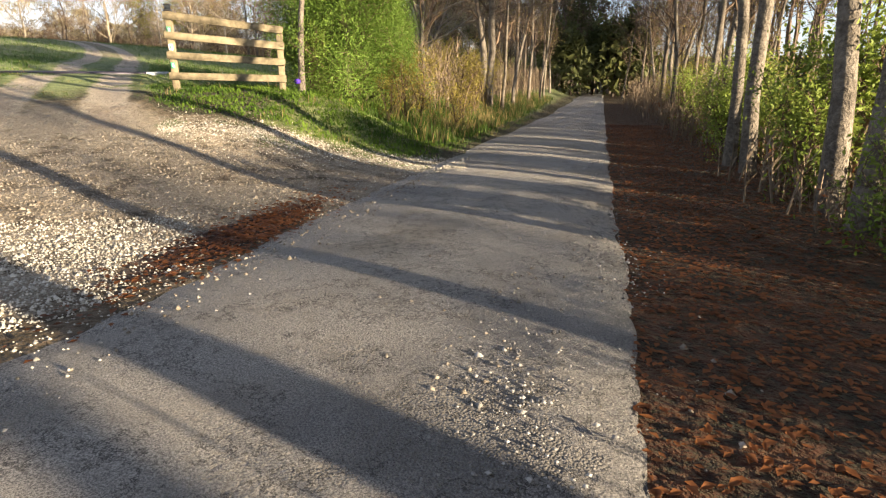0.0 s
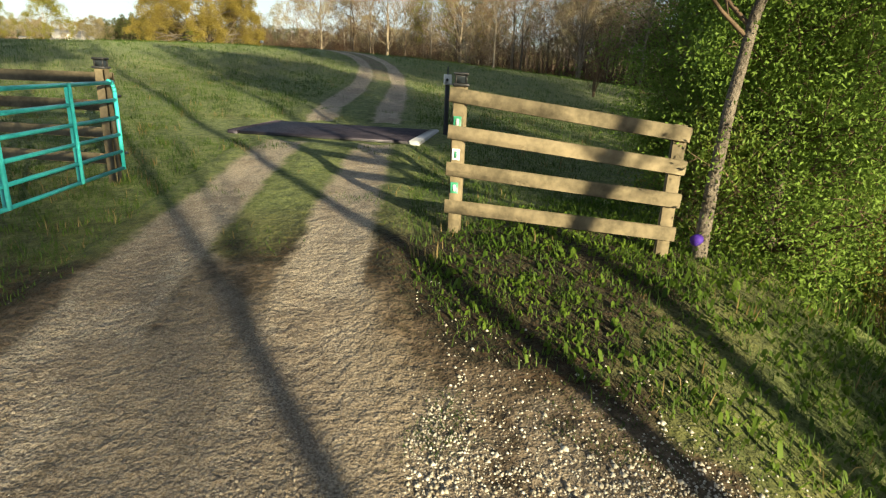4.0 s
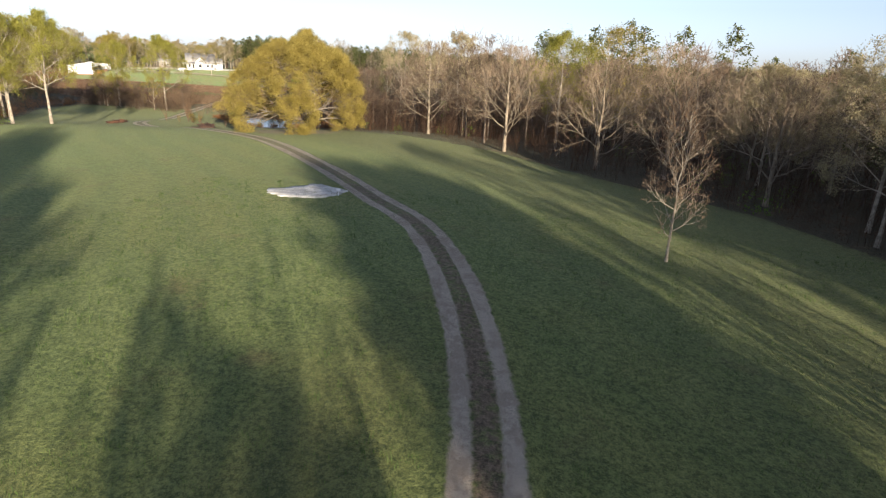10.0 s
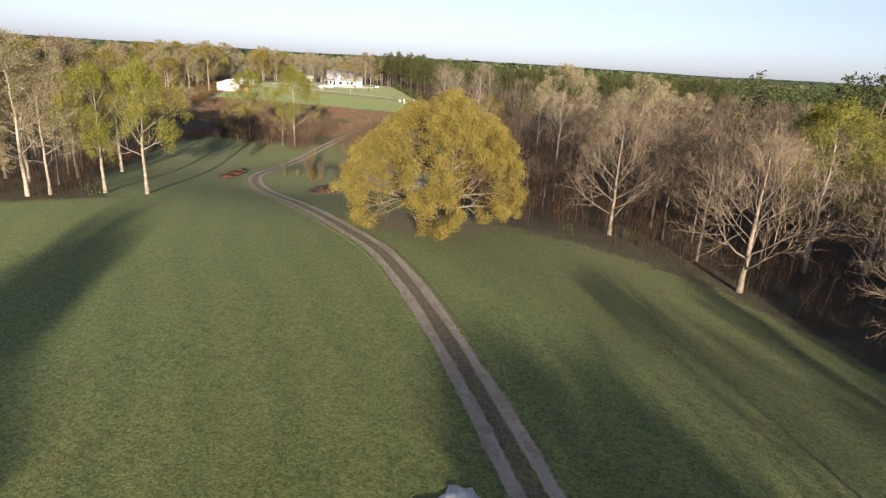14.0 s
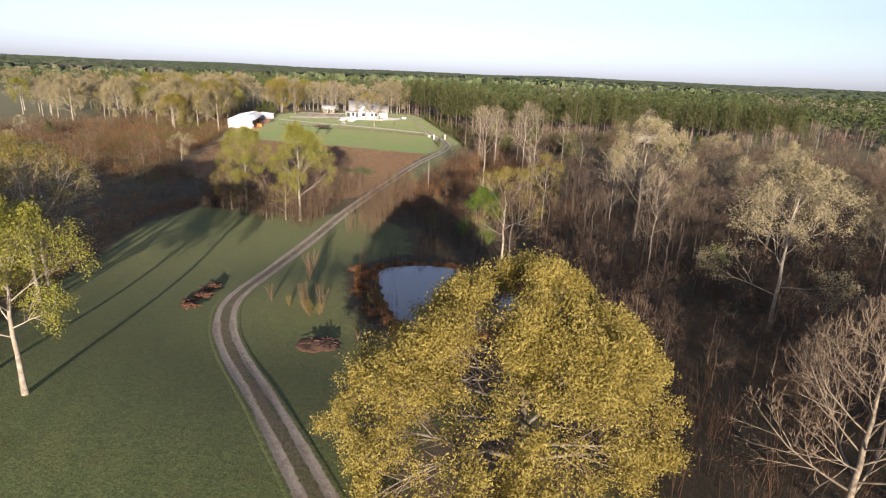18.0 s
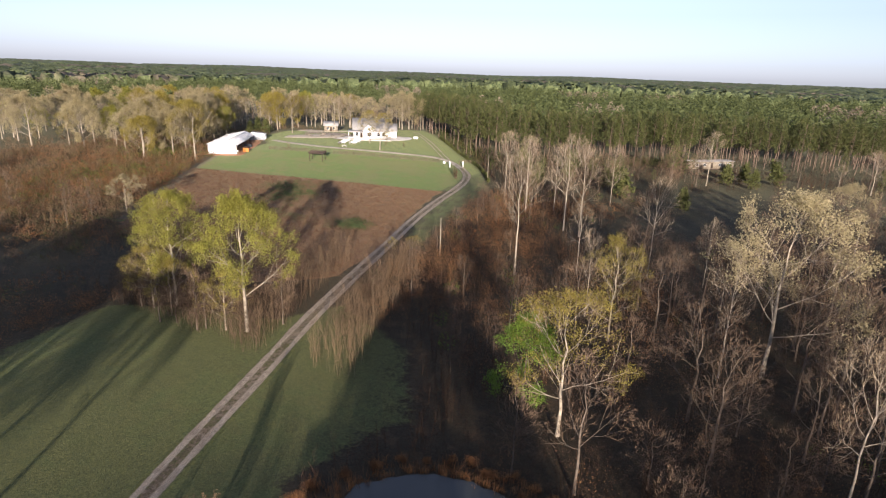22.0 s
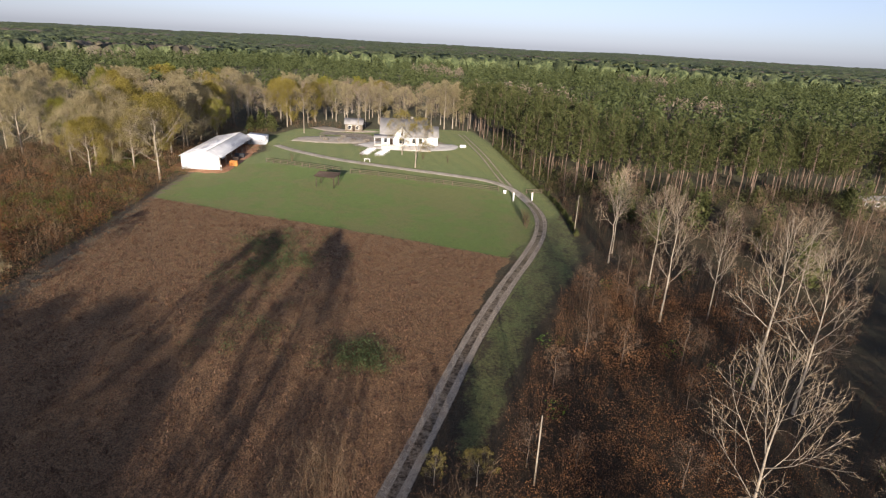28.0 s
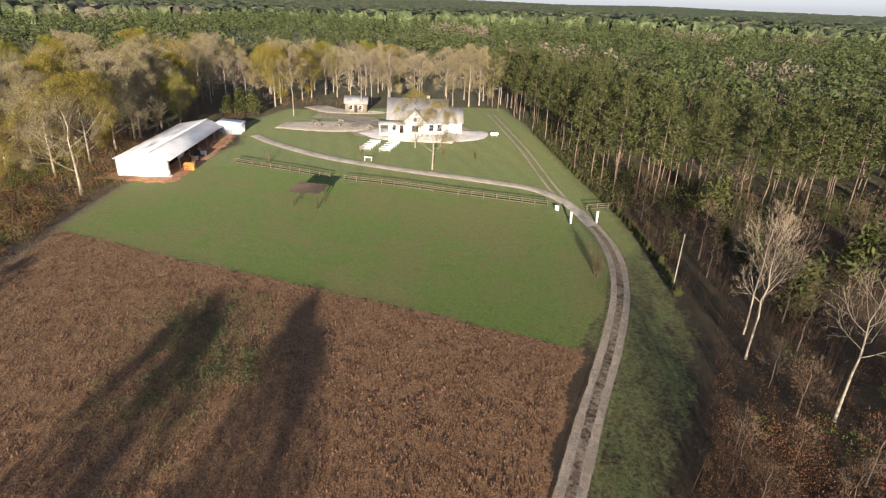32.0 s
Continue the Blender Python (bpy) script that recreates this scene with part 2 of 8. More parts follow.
GROUND, ASPHALT = ground_material(), asphalt_material()
BARK_PALE = varied("bark_pale", (0.13, 0.105, 0.08), (0.40, 0.345, 0.265), 2.0, 9.0, 0.9, 0.5, 0.03, spread=0.25)
BARK_TAN = varied("bark_tan", (0.095, 0.074, 0.052), (0.31, 0.255, 0.185), 2.0, 9.0, 0.9, 0.5, 0.03, spread=0.25)
BARK_GREY = varied("bark_grey", (0.045, 0.037, 0.029), (0.25, 0.21, 0.165), 4.0, 22.0, 0.92, 1.0, 0.05, spread=0.25)
BARK_DARK = varied("bark_dark", (0.042, 0.033, 0.026), (0.165, 0.132, 0.102), 2.5, 12.0, 0.92, 0.7, 0.03, spread=0.25)
TWIG = varied("twig", (0.048, 0.031, 0.020), (0.180, 0.124, 0.080), 0.6, 6.0, 0.9, 0.0, spread=0.4)
SAPLING = varied("sapling_stem", (0.052, 0.034, 0.020), (0.20, 0.138, 0.082), 0.5, 6.0, 0.9, 0.0, spread=0.5, per="island")
TWIG_TAN = varied("twig_tan", (0.082, 0.056, 0.037), (0.285, 0.215, 0.145), 0.6, 6.0, 0.9, 0.0, spread=0.4)
TWIG_PALE = varied("twig_pale", (0.110, 0.080, 0.050), (0.32, 0.25, 0.165), 0.6, 6.0, 0.9, 0.0, spread=0.3)
PINE_BARK = varied("pine_bark", (0.066, 0.047, 0.037), (0.24, 0.175, 0.130), 1.0, 7.0, 0.92, 0.5, 0.03, spread=0.3)
LEAF_GOLD = leafy("leaf_gold", (0.165, 0.128, 0.026), (0.45, 0.36, 0.100))
LEAF_OLIVE = leafy("leaf_olive", (0.118, 0.098, 0.018), (0.355, 0.288, 0.066))
LEAF_POPLAR = leafy("leaf_poplar", (0.110, 0.108, 0.018), (0.335, 0.318, 0.064))
LEAF_GREEN = leafy("leaf_green", (0.045, 0.095, 0.012), (0.20, 0.29, 0.040))
LEAF_FRESH = leafy("leaf_fresh", (0.090, 0.135, 0.018), (0.29, 0.35, 0.070))
LEAF_BUFF = leafy("leaf_buff", (0.180, 0.150, 0.082), (0.44, 0.375, 0.210))
LEAF_RUST = leafy("leaf_rust", (0.100, 0.045, 0.019), (0.39, 0.198, 0.080))
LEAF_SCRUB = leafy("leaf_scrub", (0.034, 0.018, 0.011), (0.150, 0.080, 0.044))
LEAF_LITTER = leafy("leaf_litter", (0.040, 0.014, 0.008), (0.330, 0.125, 0.045))
LEAF_CEDAR = leafy("leaf_cedar", (0.070, 0.125, 0.018), (0.220, 0.330, 0.062))
LEAF_BROWN = leafy("leaf_brown", (0.075, 0.042, 0.024), (0.27, 0.165, 0.09))
NEEDLE = leafy("needle", (0.034, 0.046, 0.016), (0.145, 0.152, 0.052))
NEEDLE_FAR = leafy("needle_far", (0.028, 0.043, 0.016), (0.118, 0.136, 0.050))
LEAF_DUN = leafy("leaf_dun", (0.115, 0.090, 0.062), (0.30, 0.25, 0.175))
BLADE = leafy("blade", (0.024, 0.058, 0.012), (0.118, 0.180, 0.036))
WEED_GREEN = leafy("field_weed", (0.040, 0.056, 0.022), (0.150, 0.185, 0.075))
BLADE_DRY = leafy("blade_dry", (0.14, 0.10, 0.04), (0.40, 0.31, 0.14))
WEED = leafy("weed", (0.085, 0.045, 0.028), (0.30, 0.175, 0.105))
# stem brown lowered so the colour carries the thicket's missing shade
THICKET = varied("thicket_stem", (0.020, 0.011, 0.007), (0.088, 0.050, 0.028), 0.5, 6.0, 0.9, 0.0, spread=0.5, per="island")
WOOD = varied("weathered_wood", (0.070, 0.058, 0.036), (0.26, 0.208, 0.130), 3.0, 14.0, 0.85, 0.4, 0.006, spread=0.3)
WOOD_GREY = varied("grey_wood", (0.13, 0.11, 0.085), (0.34, 0.29, 0.22), 1.5, 8.0, 0.88, 0.3, 0.01, spread=0.3)
FENCE_WOOD = varied("fence_wood", (0.060, 0.046, 0.032), (0.20, 0.155, 0.108), 1.5, 8.0, 0.88, 0.3, 0.01, spread=0.3)
DARKWOOD = varied("dark_wood", (0.025, 0.018, 0.014), (0.085, 0.062, 0.048), 2.0, 12.0, 0.8, 0.3, 0.01, spread=0.2)
WHITE = varied("white_paint", (0.66, 0.65, 0.62), (0.82, 0.81, 0.79), 0.6, 8.0, 0.55, 0.05, 0.004)
METAL_WHITE = varied("white_sheet_metal", (0.62, 0.62, 0.62), (0.80, 0.80, 0.80), 0.3, 5.0, 0.45, 0.1, 0.01)
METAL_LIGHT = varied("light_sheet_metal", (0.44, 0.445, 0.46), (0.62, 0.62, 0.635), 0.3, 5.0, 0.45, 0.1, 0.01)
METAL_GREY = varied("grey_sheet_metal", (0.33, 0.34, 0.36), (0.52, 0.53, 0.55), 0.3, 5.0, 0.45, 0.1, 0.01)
SHINGLE = varied("shingle", (0.17, 0.165, 0.16), (0.36, 0.345, 0.33), 0.8, 10.0, 0.9, 0.4, 0.02, spread=0.35)
CONCRETE = varied("concrete", (0.42, 0.38, 0.33), (0.66, 0.61, 0.54), 0.5, 12.0, 0.9, 0.3, 0.01)
CHALK = varied("pale_gravel", (0.27, 0.25, 0.225), (0.70, 0.665, 0.60), 1.3, 14.0, 0.95, 0.6, 0.03)
TEAL = varied("teal_paint", (0.025, 0.36, 0.36), (0.06, 0.56, 0.54), 3.0, 20.0, 0.35, 0.05, 0.002)
PURPLE = varied("purple_paint", (0.05, 0.02, 0.22), (0.09, 0.04, 0.34), 8.0, 30.0, 0.6, 0.0)
STEEL = varied("dark_steel", (0.020, 0.017, 0.026), (0.060, 0.050, 0.065), 3.0, 18.0, 0.5, 0.2, 0.004, metal=0.5)
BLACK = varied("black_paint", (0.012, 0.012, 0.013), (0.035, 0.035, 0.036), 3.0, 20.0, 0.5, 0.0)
STONE_PALE = varied("pale_stone", (0.17, 0.145, 0.105), (0.68, 0.63, 0.53), 6.0, 40.0, 0.9, 0.2, 0.004, spread=0.7, per="island")
RUBBLE = varied("asphalt_crumbs", (0.050, 0.046, 0.043), (0.44, 0.41, 0.37), 6.0, 40.0, 0.9, 0.2, 0.004, spread=0.7, per="island")
STONE = varied("stone", (0.085, 0.066, 0.048), (0.40, 0.34, 0.265), 6.0, 40.0, 0.9, 0.2, 0.004, spread=0.6, per="island")
SCORCH = varied("scorched_earth", (0.060, 0.034, 0.020), (0.17, 0.095, 0.055), 0.8, 9.0, 0.95, 0.5, 0.03)
ASH = varied("charred_wood", (0.018, 0.013, 0.011), (0.085, 0.048, 0.034), 2.0, 12.0, 0.95, 0.6, 0.03, spread=0.3)
LOGW = varied("fallen_log", (0.026, 0.014, 0.010), (0.135, 0.066, 0.038), 2.0, 10.0, 0.9, 0.5, 0.02, spread=0.4)
CLAY = varied("red_clay", (0.26, 0.12, 0.06), (0.48, 0.27, 0.15), 0.8, 9.0, 0.95, 0.5, 0.03)
ORANGE = varied("orange_panel", (0.42, 0.16, 0.04), (0.62, 0.28, 0.08), 2.0, 10.0, 0.7, 0.1, 0.004)
RED = varied("red_paint", (0.30, 0.02, 0.015), (0.46, 0.05, 0.03), 2.0, 10.0, 0.4, 0.0)
SIGN_GREEN = varied("green_plate", (0.03, 0.22, 0.12), (0.06, 0.32, 0.18), 4.0, 20.0, 0.4, 0.0)

def water_material():
    m, t, b = material("pond_water", 0.06)
    t.links.new(blend(t, noisy(t, 0.12, 3), (0.022, 0.027, 0.026), (0.055, 0.056, 0.046)), b.inputs["Base Color"])
    relief(t, b, noisy(t, 1.8, 3), 0.06, 0.05)
    return m
WATER = water_material()
def glass_material():
    m, t, b = material("window_glass", 0.08)
    b.inputs["Base Color"].default_value = (0.02, 0.025, 0.03, 1)
    return m
GLASS = glass_material()

# ---- mesh helpers ----
class Geo:
    """Gathers vertices with triangles and quads for one mesh."""
    def __init__(self):
        self.v, self.t, self.q, self.n = [], [], [], 0
    def add(self, v, t=None, q=None):
        v = np.asarray(v, float).reshape(-1, 3)
        if t is not None and len(t):
            self.t.append(np.asarray(t, int).reshape(-1, 3) + self.n)
        if q is not None and len(q):
            self.q.append(np.asarray(q, int).reshape(-1, 4) + self.n)
        self.v.append(v); self.n += len(v)
        return self
    def box(self, c, s, turn=0.0, bev=0.0, tilt=None):
        """A box with chamfered edges, turned about z in degrees or by a matrix."""
        h = np.array(s) / 2
        b = min(bev, 0.45 * min(s))
        if b > 0:
            v = []
            for sx in (-1, 1):
                for sy in (-1, 1):
                    for sz in (-1, 1):
                        g = np.array((sx, sy, sz))
                        for ax in range(3):
                            p = h - b; p[ax] = h[ax]
                            v.append(g * p)
            i = lambda x, y, z, a: (x * 4 + y * 2 + z) * 3 + a
            q = []
            for a, (u, w) in ((0, (1, 2)), (1, (0, 2)), (2, (0, 1))):
                for sgn in (0, 1):
                    ring = []
                    for du, dw in ((0, 0), (1, 0), (1, 1), (0, 1)):
                        k = [0, 0, 0]; k[a] = sgn; k[u] = du; k[w] = dw
                        ring.append(i(*k, a))
                    q.append(ring)
                for du in (0, 1):
                    for dw in (0, 1):
                        k0, k1 = [0, 0, 0], [0, 0, 0]
                        k0[u] = k1[u] = du; k0[w] = k1[w] = dw; k1[a] = 1
                        q.append([i(*k0, u), i(*k1, u), i(*k1, w), i(*k0, w)])
            t = [[n * 3, n * 3 + 1, n * 3 + 2] for n in range(8)]
        else:
            v = [(x * h[0], y * h[1], z * h[2]) for x in (-1, 1) for y in (-1, 1) for z in (-1, 1)]
            q, t = [(0, 1, 3, 2), (4, 6, 7, 5), (0, 4, 5, 1), (2, 3, 7, 6), (0, 2, 6, 4), (1, 5, 7, 3)], None
        v = np.array(v)
        if tilt is not None:
            v = v @ np.array(tilt.to_3x3()).T
        if turn:
            a = radians(turn); v = v @ np.array([[math.cos(a), math.sin(a), 0], [-math.sin(a), math.cos(a), 0], [0, 0, 1]])
        return self.add(v + np.array(c), t, q)
    def tube(self, p, q, r, s, n=6, cap=True):
        p, q = np.array(p, float), np.array(q, float)
        d = q - p; d /= np.linalg.norm(d) + 1e-9
        a = np.cross(d, (0, 0, 1) if abs(d[2]) < 0.9 else (1, 0, 0)); a /= np.linalg.norm(a)
        b = np.cross(d, a)
        w = np.arange(n) * 2 * np.pi / n
        ring = np.cos(w)[:, None] * a + np.sin(w)[:, None] * b
        k = np.arange(n); j = (k + 1) % n
        qd = np.stack([k, j, j + n, k + n], 1)
        v = np.concatenate([p + ring * r, q + ring * s])
        t = None
        if cap:
            v = np.concatenate([v, [p, q]])
            t = np.concatenate([np.stack([j, k, np.full(n, 2 * n)], 1), np.stack([k + n, j + n, np.full(n, 2 * n + 1)], 1)])
        return self.add(v, t, qd)
    def arrays(self):
        z = lambda some, w: np.concatenate(some) if some else np.zeros((0, w), int)
        return (np.concatenate(self.v) if self.v else np.zeros((0, 3))), z(self.t, 3), z(self.q, 4)

def mesh_of(name, geo, mat, smooth=False):
    v, t, q = geo if isinstance(geo, tuple) else geo.arrays()
    me = bpy.data.meshes.new(name)
    me.vertices.add(len(v)); me.vertices.foreach_set("co", np.ascontiguousarray(v, np.float32).ravel())
    loops = np.concatenate([t.ravel(), q.ravel()]).astype(np.int32)
    me.loops.add(len(loops)); me.loops.foreach_set("vertex_index", loops)
    starts = np.concatenate([np.arange(len(t)) * 3, len(t) * 3 + np.arange(len(q)) * 4]).astype(np.int32)
    me.polygons.add(len(starts)); me.polygons.foreach_set("loop_start", starts)
    if smooth:
        me.polygons.foreach_set("use_smooth", np.ones(len(starts), bool))
    me.update(calc_edges=True)
    me.materials.append(mat)
    return me

def part(name, geo, mat, parent=None, label="", smooth=False):
    ob = new(name, geo if isinstance(geo, bpy.types.Mesh) else mesh_of(name, geo, mat, smooth))
    if parent is not None:
        ob.parent = parent
    return tagged(ob, label)

def thing(name, label, category, group="", at=None):
    ob = new(name)
    ob.empty_display_size = 0.2
    if at is not None:
        ob.matrix_basis = at
    return tagged(ob, label, category, group)

# ---- the lie of the land ----
HILLS = np.array([(-28, 70, 45, 3.23), (-40, 105, 30, 0.15), (-2, 45, 22, 1.63), (0, 8, 10, 0.85), (4, -8, 14, -0.28), (25, 20, 30, -1.77), (-80, 95, 28, 1.29), (-75, 140, 26, -1.23), (-110, 165, 35, -1.12), (-85, 125, 16, -1.21), (-130, 215, 50, -0.91), (-90, 240, 40, -0.0), (-212, 258, 35, -1.05), (-175, 262, 22, 0.22), (-180, 300, 30, 1.12), (-180, 335, 50, 3.2), (-140, 292, 25, -1.6), (-20, 150, 45, -1.36), (-50, -40, 60, -0.26), (-260, 290, 70, 1.89), (35, 70, 40, -0.55), (-74, 131, 10, 2.0), (-66, 114, 9, -0.54), (-22, 108, 12, 1.18), (3.4, 1.4, 1.7, 0.42), (0.9, 2.4, 1.6, 0.13)])
ROAD_AT, ROAD_WAY = np.array((5.35, -5.5)), np.array((0.63, 0.7766))
POND = [(-67.5, 132.8), (-72.5, 140.6), (-69.5, 145.6), (-65, 147.3), (-60.3, 147.2), (-55.3, 144.5), (-51, 141), (-49.5, 135), (-51.3, 130), (-53.3, 125.7), (-56.1, 124.3), (-62, 127)]

def along_road(x, y):
    dx, dy = np.asarray(x, float) - ROAD_AT[0], np.asarray(y, float) - ROAD_AT[1]
    return dx * ROAD_WAY[0] + dy * ROAD_WAY[1], dx * ROAD_WAY[1] - dy * ROAD_WAY[0]

def inside(poly, x, y):
    """Metres inside (+) or outside (-) a polygon."""
    x, y = np.asarray(x, float), np.asarray(y, float)
    p = np.array(poly, float)
    best, odd = np.full(x.shape, 1e9), np.zeros(x.shape, bool)
    for (ax, ay), (bx, by) in zip(p, np.roll(p, -1, 0)):
        ex, ey = bx - ax, by - ay
        f = np.clip(((x - ax) * ex + (y - ay) * ey) / (ex * ex + ey * ey), 0, 1)
        best = np.minimum(best, np.hypot(x - ax - f * ex, y - ay - f * ey))
        cross = (ay > y) != (by > y)
        odd ^= cross & (x < (bx - ax) * (y - ay) / (by - ay + 1e-12) + ax)
    return np.where(odd, best, -best)

def height(x, y):
    x, y = np.asarray(x, float), np.asarray(y, float)
    g = np.exp(-((x[..., None] - HILLS[:, 0]) ** 2 + (y[..., None] - HILLS[:, 1]) ** 2) / (2 * HILLS[:, 2] ** 2)) @ HILLS[:, 3] - 0.8
    s, d = along_road(x, y)
    k = np.clip((np.abs(d) - 1.7) / np.where(d < 0, 3.9, 5.0), 0, 1); k = 1 - k * k * (3 - 2 * k)
    g = g * (1 - k) + (-1.28 - 0.03 * np.clip(s, -20, 26) - 0.008 * np.clip(s - 26, 0, 60)) * k
    out = np.hypot(np.maximum(np.abs(x + 1.4) - 2.6, 0), np.maximum(np.abs(y - 8.6) - 1.7, 0))
    k = np.clip(1 - out / 2.0, 0, 1); k = k * k * (3 - 2 * k)
    g = g * (1 - k) + (0.02 * (y - 8.6)) * k
    near = (x > -90) & (x < -35) & (y > 110) & (y < 160)
    if near.any():
        dip = np.where(near, np.clip((inside(POND, x, y) + 1.5) / 4.0, 0, 1), 0)
        g = g * (1 - np.minimum(dip * 3, 1)) + (-1.5 - dip * 0.9) * np.minimum(dip * 3, 1)
    return g

def h1(x, y):
    return float(height(np.array([x]), np.array([y]))[0])

MEADOW = [(5, 3), (9, 12), (22, 30), (31, 50), (25, 62), (18, 73), (6.4, 82), (-0.5, 89), (-7.5, 97), (-16, 101), (-30, 106), (-40, 114), (-50, 118), (-58, 121), (-68, 128), (-77, 140), (-75, 151), (-72, 154.5), (-77, 160), (-82, 168), (-92, 172.5), (-96, 174), (-98, 176), (-103, 166), (-117, 162), (-126, 157), (-123, 141), (-104, 113), (-92, 99), (-78, 90), (-95, 70), (-110, 40), (-80, 12), (-30, 3), (-10, 0), (-2, 1)]
LAWN = [(-201.6, 234.5), (-177.7, 238.8), (-155, 244.5), (-140, 248.3), (-121, 252), (-116, 236), (-111, 215), (-105, 200), (-101, 203), (-107, 232), (-110, 262), (-118, 277), (-132, 296), (-150, 315), (-166, 334), (-190, 362), (-206, 348), (-222, 325), (-238, 318), (-232, 296), (-216, 282), (-212, 262), (-211, 251)]
STUBBLE = [(-201.6, 234.5), (-177.7, 238.8), (-155, 244.5), (-140, 248.3), (-122, 252), (-119.5, 240), (-114, 219), (-108, 200), (-106, 183), (-118, 172), (-140, 174), (-160, 181), (-169, 191), (-182.5, 208.5)]
PASTURE = [(-201.6, 234.5), (-177.7, 238.8), (-155, 244.5), (-140, 248.3), (-122, 252), (-124, 267), (-130, 279), (-143.5, 290.5), (-179, 275.5), (-205, 271), (-211, 262), (-212, 251)]
CLEARING = [(-66, 262), (-64, 285), (-42, 305), (-5, 300), (10, 270), (-10, 240), (-40, 235), (-62, 232), (-72, 243)]
APRON = [(-2.3, 1.5), (-1.7, 1.1), (-1.0, 0.9), (-0.5, 1.0), (0.35, 0.95), (0.75, 0.0), (1.15, -0.45), (1.95, -0.86), (2.6, -1.35), (3.2, -1.8), (3.8, -1.95), (4.9, -2.75), (5.6, -3.3), (4.2, -5), (1.0, -8.2), (-2, -12), (-9, -12), (-9, -6.5), (-4.0, -3.4), (-2.7, -1.0)]
COURT = [(-219, 297), (-202, 303.5), (-197, 301), (-189, 304.5), (-176, 312), (-174, 320), (-182, 326), (-200, 316), (-208, 321), (-226, 318), (-222, 311), (-214, 314), (-210, 309), (-220, 302)]
YARD = [(-217, 252), (-207, 258), (-213, 268), (-221, 279), (-222, 287), (-236, 296), (-241, 290), (-228, 286), (-226, 270)]

# drive: centre line from the paved road to the barn, and the grass lane behind the house
DRIVE = [(-0.6, -5.5), (-0.9, -2), (-1.1, 1.8), (-1.2, 4.9), (-1.2, 8.1), (-1.4, 13.2), (-1.6, 19.6), (-2.1, 27.2), (-3.2, 35.5), (-5.7, 44.4), (-9.5, 52.8), (-14.3, 58.8), (-20.6, 67.3), (-28, 76.6), (-34, 83.4), (-39.5, 88.8), (-46.5, 93.9), (-54.8, 99.6), (-62.5, 104.8), (-69.2, 109.2), (-75.6, 114.2), (-81, 120.6), (-85.3, 130.4), (-90.2, 142), (-95, 156), (-99.6, 170), (-104.3, 187), (-108.6, 204), (-113.3, 222), (-117, 240), (-119.8, 256), (-122.8, 268.5), (-127.5, 279.9), (-133.9, 288.6), (-141.9, 295.6), (-149.8, 297.2), (-159.1, 293.9), (-170.7, 289.1), (-182.6, 285.8), (-194.3, 284.7), (-209, 286.4), (-219, 289)]
LANE = [(-139, 293.2), (-146, 300), (-160.1, 316.3), (-173, 331), (-186, 347)]

def smooth_line(pts, gap):
    """Points about gap metres apart on a smooth curve through pts, with the way to the left of it."""
    p = np.array(pts, float); p = np.concatenate([[2 * p[0] - p[1]], p, [2 * p[-1] - p[-2]]])
    out = []
    for i in range(1, len(p) - 2):
        a, b, c, d = p[i - 1:i + 3]
        n = max(2, int(np.linalg.norm(c - b) / gap))
        f = (np.arange(n) / n)[:, None]
        out.append(0.5 * (2 * b + (c - a) * f + (2 * a - 5 * b + 4 * c - d) * f ** 2 + (3 * b - a - 3 * c + d) * f ** 3))
    line = np.concatenate(out + [p[-2:-1]])
    way = np.gradient(line, axis=0); way /= np.linalg.norm(way, axis=1)[:, None]
    return line, np.stack([-way[:, 1], way[:, 0]], 1)

DRIVE_LINE, DRIVE_LEFT = smooth_line(DRIVE, 1.0)
def off_drive(x, y):
    x, y = np.atleast_1d(np.asarray(x, float)), np.atleast_1d(np.asarray(y, float))
    out = np.full(x.shape, 1e9)
    for px, py in DRIVE_LINE[::3]:
        out = np.minimum(out, np.hypot(x - px, y - py))
    return out

def grade(poly, x, y, soft):
    return np.clip(0.5 + inside(poly, x, y) / (2 * soft), 0, 1)

def dress(me, zone, cover):
    for name, w in (("zone", zone), ("cover", cover)):
        a = me.color_attributes.new(name, "FLOAT_COLOR", "POINT")
        a.data.foreach_set("color", np.concatenate([w, np.ones((len(w), 1))], 1).astype(np.float32).ravel())

